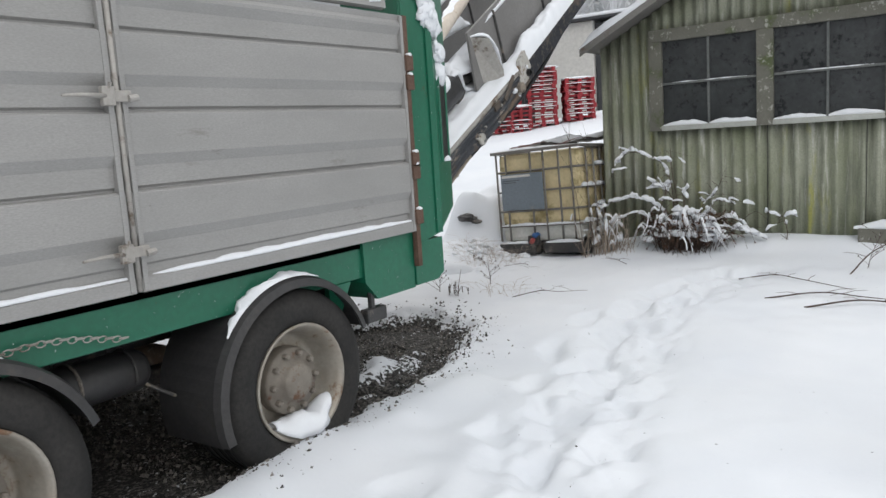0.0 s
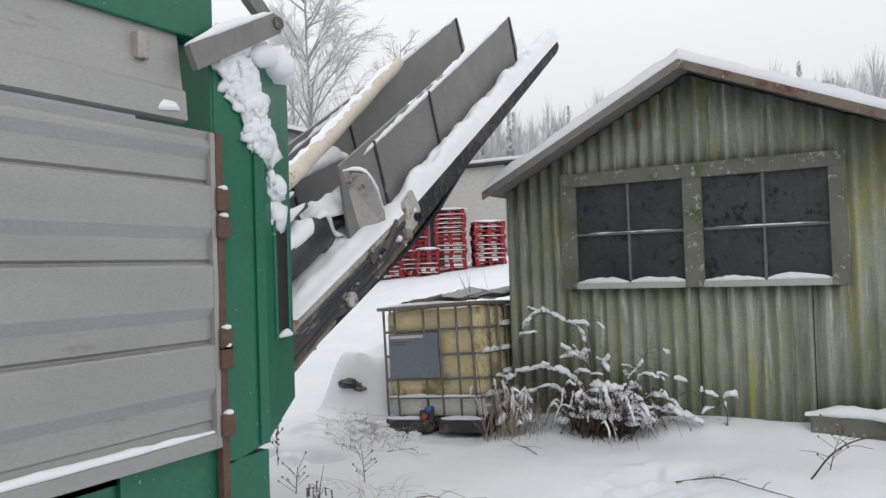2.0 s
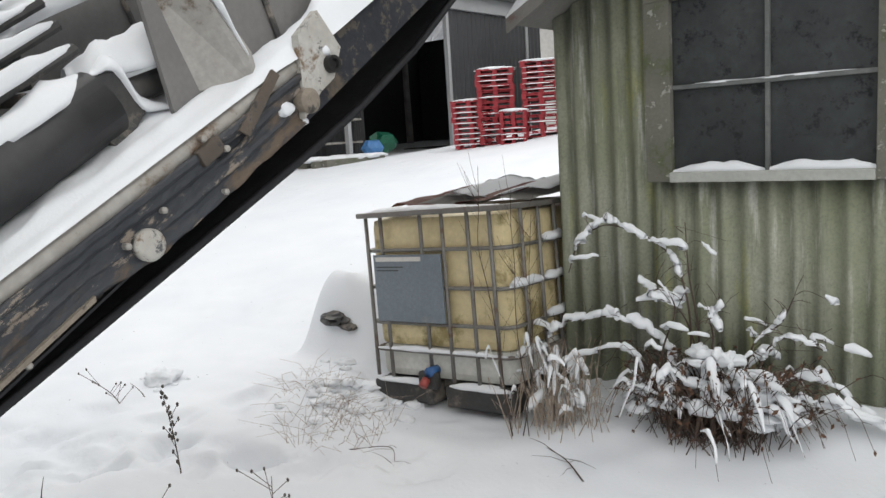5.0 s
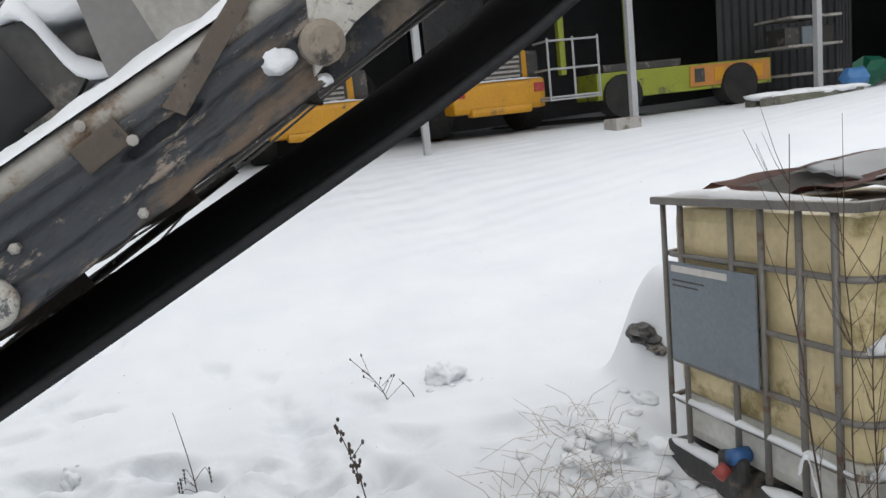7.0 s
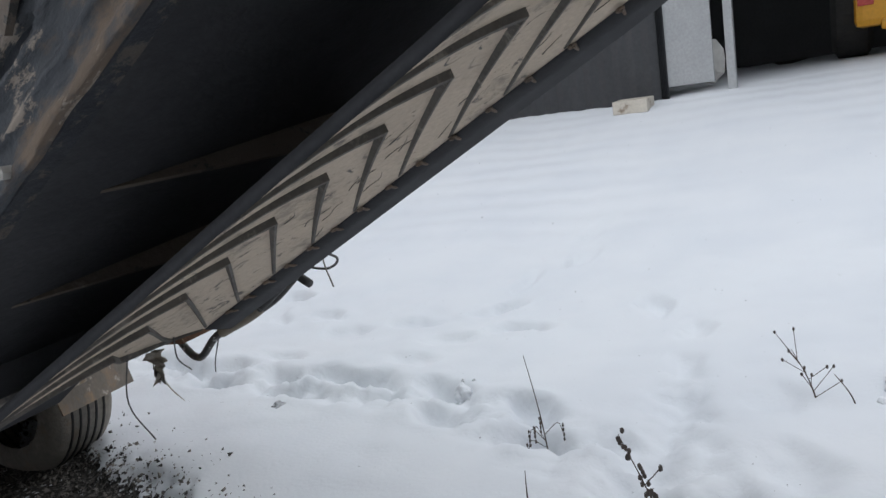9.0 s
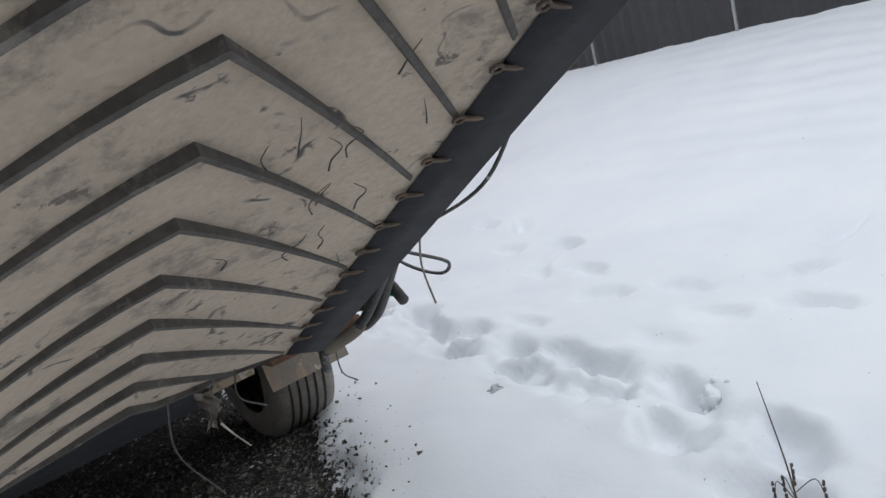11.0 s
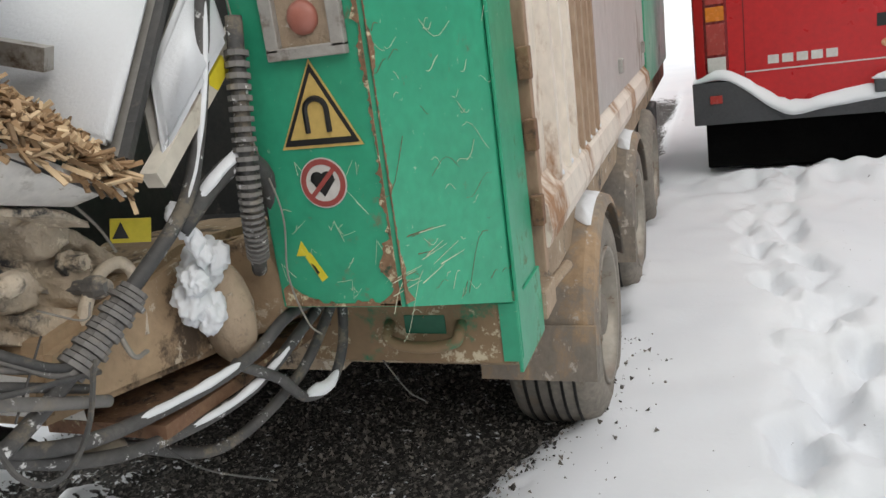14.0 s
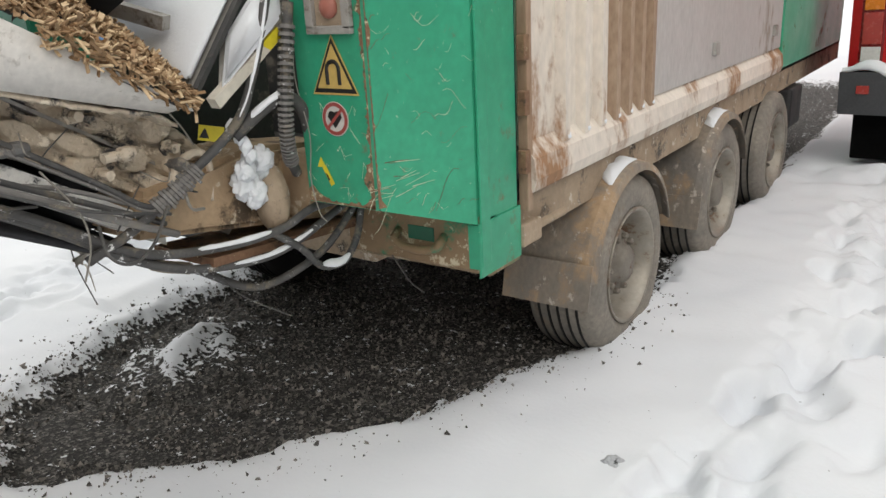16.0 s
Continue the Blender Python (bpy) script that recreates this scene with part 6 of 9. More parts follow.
    def relief(y, z, v):
        h = 0.035 * (v > 0.86) + 0.03 * (v < 0.10)
        for y0, z0, ry, rz, up, deg in BOSS:
            a, b = turned(y, z, y0, z0, deg)
            q = max(abs(a) / ry, abs(b) / rz, 0.78 * (abs(a) / ry + abs(b) / rz)) + 0.12 * noise.noise(Vector((y * 22, z * 22, y0)))
            h = max(h, up * max(0.0, min(1.0, (1.06 - q) / 0.11)))
        for y0, z0, ry, rz, deg in HOLE:
            a, b = turned(y, z, y0, z0, deg)
            q = (a / ry) ** 2 + (b / rz) ** 2
            h -= (h + 0.035) * max(0.0, min(1.0, (1.25 - q) / 0.4))
        return h + 0.007 * noise.noise(Vector((y * 16, z * 16, 1))) + 0.004 * noise.noise(Vector((y * 45, z * 45, 2))) + 0.0025 * noise.noise(Vector((y * 95, z * 95, 3)))
    bm = bmesh.new()
    rows = []
    for i in range(300):
        y = 0.84 + 1.45 * i / 299
        lo, hi = 1.345 + 0.52 * (y - 1.272) - 0.09 * max(0, 1.2 - y), 1.585 + 0.60 * (y - 1.206) - 0.35 * max(0, 1.0 - y)
        row = []
        for j in range(64):
            v = j / 63
            z = lo + (hi - lo) * v
            row.append(bm.verts.new((-1.80 - relief(y, z, v), y, z)))
        row.append(bm.verts.new((-1.76, y, hi)))
        row.insert(0, bm.verts.new((-1.76, y, lo)))
        rows.append(row)
    for a, b in zip(rows, rows[1:]):
        for j in range(len(a) - 1):
            bm.faces.new((a[j], b[j], b[j + 1], a[j + 1]))
    fp = part("frame_casting", bm, M_mudcast, conveyor, "dark cast frame caked with pale dried mud", True)
    bm = bmesh.new()
    rows = []
    for i in range(60):
        y = 1.06 + 1.1 * i / 59
        hi = 1.585 + 0.60 * (y - 1.206)
        u = (y - 1.10) / 0.90
        b = Vector((-1.945, 1.10, 1.528)).lerp(Vector((-2.02, 2.0, 1.775)), u)
        row = []
        for j in range(8):
            p = Vector((-1.80, y, hi - 0.004)).lerp(Vector((b.x + 0.01, y, min(b.z, hi) - 0.006)), j / 7)
            row.append(bm.verts.new(p + Vector((0, 0, 0.008 * noise.noise(p * 16) + 0.005 * noise.noise(p * 40)))))
        row += [bm.verts.new(v.co - Vector((0, 0, 0.012))) for v in row[::-1]]
        rows.append(row)
    for a, b in zip(rows, rows[1:]):
        for j in range(16):
            bm.faces.new((a[j], b[j], b[(j + 1) % 16], a[(j + 1) % 16]))
    bmesh.ops.recalc_face_normals(bm, faces=bm.faces[:])
    part("top_plate", bm, M_mudcast, fp, "", True)
    # chipped pale channel along the foot of the far frame
    bm = bmesh.new()
    ya, yb = 1.12, 3.7
    prism(bm, [(-1.865, ya, cz(ya) - 0.238), (-1.865, ya, cz(ya) - 0.16), (-1.853, ya, cz(ya) - 0.16), (-1.853, ya, cz(ya) - 0.226), (-1.785, ya, cz(ya) - 0.226), (-1.785, ya, cz(ya) - 0.20), (-1.765, ya, cz(ya) - 0.20), (-1.765, ya, cz(ya) - 0.238)], (0, yb - ya, (yb - ya) * SL))
    bmesh.ops.recalc_face_normals(bm, faces=bm.faces[:])
    part("lower_channel", bm, M_chipwhite, conveyor, "chipped pale channel of the far frame")
    for c, s in (((-1.88, 1.05, 1.36), 0), ((-1.90, 1.25, 1.43), 1), ((-1.90, 1.55, 1.50), 4)):
        bm = bmesh.new()
        lathe(bm, [(-0.05, 0.014), (-0.03, 0.023), (-0.005, 0.023), (0.0, 0.015), (0.05, 0.015), (0.05, 0.008)], c, ("x", "y", "x", "x", "y")[s], 10)
        part("fitting", bm, M_mudpale if s % 2 else M_greasy, fp)
    for y, z in ((1.62, 1.72), (1.34, 1.555), (1.05, 1.41), (1.28, 1.375)):
        bm = bmesh.new()
        lathe(bm, [(-0.05, 0.016), (-0.012, 0.016), (-0.012, 0.026), (0, 0.026)], (-1.84, y, z), "x", 6)
        part("bolt", bm, M_mudpale, fp)
    bm = bmesh.new()
    tube(bm, smooth_path([(-1.86, 1.08, 1.26), (-1.885, 1.07, 1.33), (-1.885, 1.02, 1.375), (-1.885, 0.96, 1.38), (-1.885, 0.93, 1.33), (-1.89, 0.95, 1.22)], 5), 0.013, 6)
    part("clamp", bm, M_mudpale, fp, "bent steel clamp", True)
    lab_at = pose(-1.872, 0.895, 1.428, 12, 0, -38)
    bm = bmesh.new()
    box(bm, -0.003, 0.003, -0.04, 0.04, -0.025, 0.025, 0, lab_at)
    lab = part("warning_sticker", bm, M_lemon, conveyor, "bright yellow warning sticker")
    bm = bmesh.new()
    prism(bm, [lab_at @ Vector(q) for q in ((-0.0045, 0.036, -0.016), (-0.0045, 0.004, -0.016), (-0.0045, 0.02, 0.018))], (0.001, 0, 0))
    bmesh.ops.recalc_face_normals(bm, faces=bm.faces[:])
    part("print_bar", bm, M_black, lab)
    # gear housing with the rounded motor end
    bm = bmesh.new()
    prism(bm, [(-1.62, 0.30, 1.00), (-1.62, 1.24, 1.165), (-1.62, 1.20, 1.30), (-1.62, 0.75, 1.36), (-1.62, 0.30, 1.30)], (-0.28, 0, 0))
    bmesh.ops.recalc_face_normals(bm, faces=bm.faces[:])
    bmesh.ops.bevel(bm, geom=bm.edges[:], offset=0.02, segments=2, affect="EDGES")
    hs = part("gear_housing", bm, M_mudrust, conveyor, "mud-brown gear housing")
    bm = bmesh.new()
    blob(bm, (-1.945, 0.735, 1.18), 0.062, 0.055, 0.125, 3, 0.06, 4)
    mo = part("motor_end", bm, M_mud, hs, "rounded muddy motor end", True)
    bm = bmesh.new()
    lathe(bm, [(-0.1, 0.115), (0.03, 0.12), (0.03, 0.09)], (-1.92, 0.60, 1.20), "y", 20)
    part("motor_flange", bm, M_mudrust, hs, "", True)
    bm = bmesh.new()
    for i, (dy, dz, r) in enumerate(((0.0, 0.0, 0.055), (0.04, -0.04, 0.05), (0.015, -0.085, 0.045), (-0.03, 0.03, 0.04), (0.06, 0.01, 0.035))):
        clod(bm, (-1.945 - 0.01 * i % 3, 0.81 + dy, 1.30 + dz), r * 0.6, r, r, i + 40, 4)
    tagged(part("snow", bm, M_snow, mo, "", True), "wet snow clinging to the motor", kind="stuff")
    bm = bmesh.new()
    for i in range(4):
        clod(bm, (-2.01, 0.86 + 0.02 * i, 1.36 + 0.034 * i), 0.016, 0.02, 0.026, i + 20, 3)
    tagged(part("snow", bm, M_snow, hs, "", True), "clods of snow on the hose bend", kind="stuff")
    quad("support_plate", [(-1.64, 0.25, 0.96), (-1.64, 1.02, 1.02), (-1.95, 1.02, 1.02), (-1.95, 0.25, 0.96)], 0.03, M_rust, conveyor)
    # hoses
    H = (
        (((-2.06, 0.70, 2.05), (-2.06, 0.78, 1.80), (-2.055, 0.86, 1.60), (-2.035, 0.93, 1.47), (-1.985, 1.09, 1.34), (-1.93, 1.25, 1.22), (-1.89, 1.40, 1.15)), 0.015, "snow", (6, 30)),
        (((-2.01, 0.92, 1.43), (-2.04, 0.82, 1.50), (-2.06, 0.73, 1.53), (-2.065, 0.66, 1.47), (-2.05, 0.62, 1.34), (-2.04, 0.55, 1.2)), 0.022, "thick", (4, 24)),
        (((-2.085, 0.70, 1.82), (-2.085, 0.74, 1.62), (-2.08, 0.76, 1.45), (-2.06, 0.74, 1.34), (-2.0, 0.66, 1.26)), 0.018, "ribs", (3, 30)),
        (((-1.74, 2.2, 1.72), (-1.79, 1.80, 1.475), (-1.85, 1.50, 1.30), (-1.91, 1.24, 1.13), (-1.95, 0.96, 1.075), (-2.0, 0.76, 1.085), (-2.03, 0.62, 1.13), (-2.05, 0.40, 1.12)), 0.015, "snow", (32, 46)),
        (((-1.72, 2.2, 1.72), (-1.77, 1.80, 1.475), (-1.84, 1.50, 1.285), (-1.90, 1.22, 1.09), (-1.93, 1.0, 1.01), (-1.98, 0.76, 1.0), (-2.03, 0.55, 1.08), (-2.05, 0.40, 1.14)), 0.0145, "thin", (36, 54)),
        (((-1.70, 2.2, 1.72), (-1.75, 1.80, 1.475), (-1.83, 1.45, 1.25), (-1.86, 1.18, 1.07), (-1.82, 1.0, 0.985), (-1.89, 0.80, 0.865), (-1.99, 0.58, 0.94), (-2.05, 0.42, 1.10)), 0.0145, "sleeve", (27, 36)),
        (((-1.98, 0.80, 1.085), (-2.02, 0.70, 1.0), (-2.025, 0.61, 0.905), (-2.05, 0.52, 0.90), (-2.07, 0.46, 0.98), (-2.07, 0.42, 1.10)), 0.0135, "thick", (18, 34)),
        (((-1.93, 1.12, 1.16), (-1.95, 1.30, 1.25), (-1.955, 1.60, 1.41), (-1.955, 1.84, 1.545), (-1.95, 2.0, 1.62), (-1.95, 2.19, 1.725), (-1.93, 2.5, 1.92), (-1.87, 2.9, 2.16), (-1.75, 3.4, 2.48)), 0.012, "", (0, 0)),
        (((-1.92, 1.15, 1.20), (-1.93, 1.32, 1.29), (-1.93, 1.62, 1.445), (-1.93, 1.86, 1.575), (-1.925, 2.2, 1.755), (-1.90, 2.52, 1.95), (-1.85, 2.9, 2.18), (-1.74, 3.4, 2.5)), 0.009, "", (0, 0)),
        (((-1.93, 1.20, 1.26), (-1.92, 1.45, 1.38), (-1.90, 1.75, 1.475), (-1.90, 1.93, 1.64), (-1.90, 2.13, 1.755), (-1.88, 2.5, 1.98), (-1.78, 3.1, 2.35)), 0.007, "", (0, 0)),
        (((-1.97, 1.16, 1.24), (-1.985, 1.45, 1.33), (-1.98, 1.80, 1.50), (-1.975, 2.2, 1.70), (-1.94, 2.6, 1.96), (-1.80, 3.2, 2.36)), 0.005, "", (0, 0)),
    )
    for i, (pts, r, kind, (k0, k1)) in enumerate(H):
        sp = smooth_path(pts, 9)
        bm = bmesh.new()
        tube(bm, sp, r, 10)
        ho = part("hydraulic_hose", bm, M_hose if i not in (7, 9) else M_hosegrey, conveyor, "dirty black hydraulic hose", True)
        if kind in ("snow", "thick", "thin"):
            w = {"snow": (0.013, 0.017), "thick": (0.018, 0.022), "thin": (0.010, 0.011)}[kind]
            seg = sp[k0:k1]
            bm = bmesh.new()
            snow_roll(bm, [p + Vector((-0.006, 0.004, r * 0.5)) for p in seg[::4]], w[0], w[1], i, 8, 0.5, 0.015)
            part("snow", bm, M_snow, ho, "", True)
        if kind == "sleeve":
            bm = bmesh.new()
            tube(bm, sp[k0:k1], r + 0.006, 10)
            part("hose_sleeve", bm, M_sleeve, ho, "", True)
        if kind == "ribs":
            for p, q in zip(sp[k0:k1], sp[k0 + 1:k1 + 1]):
                bm = bmesh.new()
                tube(bm, [p, p.lerp(q, 0.5)], r + 0.008, 10)
                part("hose_rib", bm, M_hosegrey, ho)
    for i in range(2):
        y0 = 1.62 - 0.03 * i
        z0 = 1.56 - 0.045 * i
        bm = bmesh.new()
        tube(bm, smooth_path([(-1.87, y0 + 0.25, z0 + 0.16), (-1.90 - 0.006 * i, y0, z0), (-1.93, 1.36 - 0.03 * i, 1.38 - 0.035 * i), (-1.95, 1.22, 1.275 - 0.012 * i), (-1.97, 1.14, 1.29)], 8), (0.009, 0.006, 0.012, 0.007, 0.01, 0.005, 0.008)[i], 8)
        part("hydraulic_hose", bm, (M_hose, M_hosegrey, M_hose, M_mudrust0)[i % 4], conveyor, "dirty black hydraulic hose", True)
    # tape wrapped round the bundle
    sp = smooth_path([(-2.0, 1.06, 1.36), (-1.97, 1.125, 1.305), (-1.94, 1.20, 1.25)], 8)
    for k, (p, q) in enumerate(zip(sp, sp[1:])):
        bm = bmesh.new()
        tube(bm, [p, p.lerp(q, 0.8)], 0.027 + 0.004 * (k % 3) + rnd.uniform(-0.002, 0.003), 10)
        part("tape_wrap", bm, M_hosegrey, conveyor, "grey tape wound round the hoses" if k == 0 else "")
    for i, pts in enumerate((((-1.97, 1.16, 1.28), (-2.02, 1.26, 1.19), (-2.05, 1.36, 1.16), (-2.04, 1.42, 1.20), (-1.95, 1.38, 1.26)),
                             ((-1.93, 1.5, 1.44), (-1.97, 1.44, 1.32), (-1.96, 1.42, 1.22), (-1.95, 1.45, 1.12)), ((-1.93, 1.10, 1.55), (-1.95, 1.06, 1.48), (-1.94, 1.02, 1.42)),
                             ((-2.1, 0.3, 0.86), (-2.14, 0.25, 0.74), (-2.17, 0.2, 0.68)), ((-1.86, 0.98, 1.0), (-1.90, 0.88, 0.86), (-2.0, 0.76, 0.76)), ((-1.88, 1.50, 1.34), (-1.90, 1.66, 1.375), (-1.90, 1.85, 1.45), (-1.88, 2.03, 1.60), (-1.84, 2.2, 1.74)))):
        bm = bmesh.new()
        tube(bm, smooth_path(pts, 7), (0.005, 0.003, 0.003, 0.0025, 0.0025, 0.0045)[i], 5)
        part("loose_wire", bm, (M_hose, M_wire, M_wire, M_hose, M_hose, M_hose)[i], conveyor)
    for i in range(6):
        p = Vector((-1.91 + rnd.uniform(-0.05, 0.02), rnd.uniform(1.0, 1.6), 0))
        p.z = 1.32 + (p.y - 1.1) * 0.45 + rnd.uniform(-0.06, 0.08)
        q = p + Vector((rnd.uniform(-0.06, 0.0), rnd.uniform(-0.10, 0.10), rnd.uniform(-0.12, 0.02)))
        e = q + Vector((rnd.uniform(-0.03, 0.03), rnd.uniform(-0.10, 0.10), rnd.uniform(-0.05, 0.04)))
        bm = bmesh.new()
        tube(bm, smooth_path([p, q, e], 7), rnd.choice((0.002, 0.003, 0.005)), 6)
        part("loose_wire", bm, (M_hose, M_wire)[i % 2], conveyor, smooth=True)


M_creampale = mat("cream_sheet", (0.76, 0.735, 0.70), (0.66, 0.63, 0.585), rough=0.55, scale=3, fine=40, bump=0.15, dirt=(0.42, 0.385, 0.34), dirt_at=0.62, dirt_scale=4, speck=((0.33, 0.27, 0.20), 0.72, 25))
M_mudcast = mat("mud_caked_casting", (0.70, 0.60, 0.475), (0.52, 0.425, 0.32), rough=0.9, scale=9, fine=70, bump=0.9, dirt=(0.085, 0.085, 0.09), dirt_at=0.545, dirt_scale=7, speck=((0.78, 0.69, 0.56), 0.60, 16))
M_chipwhite = mat("chipped_white_paint", (0.76, 0.75, 0.72), (0.64, 0.62, 0.585), rough=0.6, scale=5, fine=50, bump=0.3, dirt=(0.07, 0.072, 0.078), dirt_at=0.60, dirt_scale=8, speck=((0.09, 0.09, 0.095), 0.6, 22))
M_greasy = mat("greasy_grey_casting", (0.11, 0.112, 0.115), (0.19, 0.18, 0.17), rough=0.5, metal=0.1, scale=6, fine=50, bump=0.6, dirt=(0.55, 0.47, 0.37), dirt_at=0.48, dirt_scale=7, speck=((0.6, 0.54, 0.46), 0.62, 18))
M_mudrust = mat("rust_brown_mud", (0.46, 0.33, 0.21), (0.31, 0.21, 0.13), rough=0.9, scale=4, fine=40, bump=0.6, dirt=(0.13, 0.09, 0.06), dirt_at=0.56, dirt_scale=5, speck=((0.55, 0.46, 0.35), 0.62, 13))
M_hosegrey = mat("dusty_grey_hose", (0.22, 0.21, 0.20), (0.13, 0.125, 0.12), rough=0.7, scale=9, fine=60, bump=0.3, dirt=(0.30, 0.27, 0.23), dirt_at=0.56, dirt_scale=10, speck=((0.66, 0.66, 0.66), 0.68, 22))
M_mudpale = mat("pale_dried_mud", (0.72, 0.63, 0.51), (0.54, 0.445, 0.34), rough=0.9, scale=9, fine=45, bump=0.8, dirt=(0.075, 0.072, 0.07), dirt_at=0.57, dirt_scale=9)
M_bluescrap = mat("blue_plastic", (0.08, 0.25, 0.55), rough=0.4, scale=10, fine=60, bump=0.05)
M_chipmix = mat("wood_chip_mix", (0.34, 0.21, 0.11), (0.24, 0.14, 0.07), rough=0.9, scale=25, fine=120, bump=0.2, island=(0.66, 0.50, 0.32))
build_tail()


# ---- shed ----
shed = thing("shed", "small corrugated shed, green algae on grey sheets, snowy roof", "shed", (1.0, 5.5, 0.4), kind="")
SX0, SX1, SY = -0.64, 2.66, 4.34


def roof_z(x):
    """Underside of the roof above the front wall."""
    return 3.30 - 0.52 * (1.02 - x) if x < 1.02 else 3.30 - 0.405 * (x - 1.02)


def sheet_material():
    m = bpy.data.materials.new("algae_stained_corrugated_sheet")
    m.use_nodes = True
    n, l = m.node_tree.nodes, m.node_tree.links
    p = n["Principled BSDF"]
    co = n.new("ShaderNodeTexCoord")

    def nz(s, stretch, d=5):
        mp = n.new("ShaderNodeMapping")
        mp.inputs["Scale"].default_value = stretch
        l.new(co.outputs["Object"], mp.inputs["Vector"])
        t = n.new("ShaderNodeTexNoise")
        t.inputs["Scale"].default_value, t.inputs["Detail"].default_value, t.inputs["Roughness"].default_value = s, d, 0.65
        l.new(mp.outputs["Vector"], t.inputs["Vector"])
        return t.outputs["Fac"]

    def mixc(f, a, b):
        t = n.new("ShaderNodeMix")
        t.data_type = "RGBA"
        l.new(f, t.inputs["Factor"])
        for k, v in (("A", a), ("B", b)):
            if isinstance(v, tuple):
                t.inputs[k].default_value = (*v, 1)
            else:
                l.new(v, t.inputs[k])
        return t.outputs["Result"]

    def ramp(f, a, b):
        t = n.new("ShaderNodeMapRange")
        t.inputs["From Min"].default_value, t.inputs["From Max"].default_value = a, b
        l.new(f, t.inputs["Value"])
        return t.outputs["Result"]
    c = mixc(ramp(nz(1.6, (1, 1, 0.6)), 0.38, 0.62), (0.30, 0.31, 0.25), (0.205, 0.222, 0.15))
    c = mixc(ramp(nz(2.6, (1.5, 1, 0.3)), 0.575, 0.69), c, (0.30, 0.30, 0.09))
    c = mixc(ramp(nz(7, (1.5, 1, 0.12)), 0.52, 0.68), c, (0.125, 0.135, 0.10))
    c = mixc(ramp(nz(13, (1.5, 1, 0.12)), 0.56, 0.7), c, (0.46, 0.465, 0.42))
    c = mixc(ramp(nz(70, (1, 1, 1), 2), 0.42, 1.3), c, (0.07, 0.075, 0.06))
    l.new(c, p.inputs["Base Color"])
    p.inputs["Roughness"].default_value = 0.85
    b = n.new("ShaderNodeBump")
    b.inputs["Strength"].default_value, b.inputs["Distance"].default_value = 0.25, 0.008
    l.new(nz(60, (1, 1, 0.6)), b.inputs["Height"])
    l.new(b.outputs["Normal"], p.inputs["Normal"])
    return m


M_sheet = sheet_material()
M_oldwood = mat("silvered_wood", (0.17, 0.165, 0.14), (0.095, 0.098, 0.075), rough=0.9, scale=4, fine=60, bump=0.5, dirt=(0.10, 0.125, 0.055), dirt_at=0.55, dirt_scale=4, speck=((0.30, 0.30, 0.27), 0.62, 16), stretch=(1, 1, 1))
M_sill = mat("grey_painted_sill", (0.42, 0.43, 0.40), (0.33, 0.34, 0.31), rough=0.7, scale=5, fine=50, bump=0.2)
M_bar = mat("dark_glazing_bar", (0.10, 0.11, 0.11), (0.16, 0.165, 0.155), rough=0.7, scale=8, fine=50, bump=0.2)
M_pane = mat("dusty_dark_glass", (0.028, 0.031, 0.033), (0.052, 0.057, 0.058), rough=0.35, scale=4, fine=26, bump=0.06, dirt=(0.019, 0.021, 0.022), dirt_at=0.56, dirt_scale=11, spec=0.35)
M_fasciarust = mat("rust_stained_fascia", (0.19, 0.155, 0.125), (0.13, 0.10, 0.08), rough=0.9, scale=4, fine=60, bump=0.5, dirt=(0.16, 0.07, 0.04), dirt_at=0.53, dirt_scale=4, speck=((0.36, 0.34, 0.31), 0.66, 20))
M_fascia = mat("weathered_fascia", (0.21, 0.20, 0.185), (0.15, 0.145, 0.135), rough=0.85, scale=4, fine=50, bump=0.3, dirt=(0.15, 0.075, 0.05), dirt_at=0.66, dirt_scale=3)


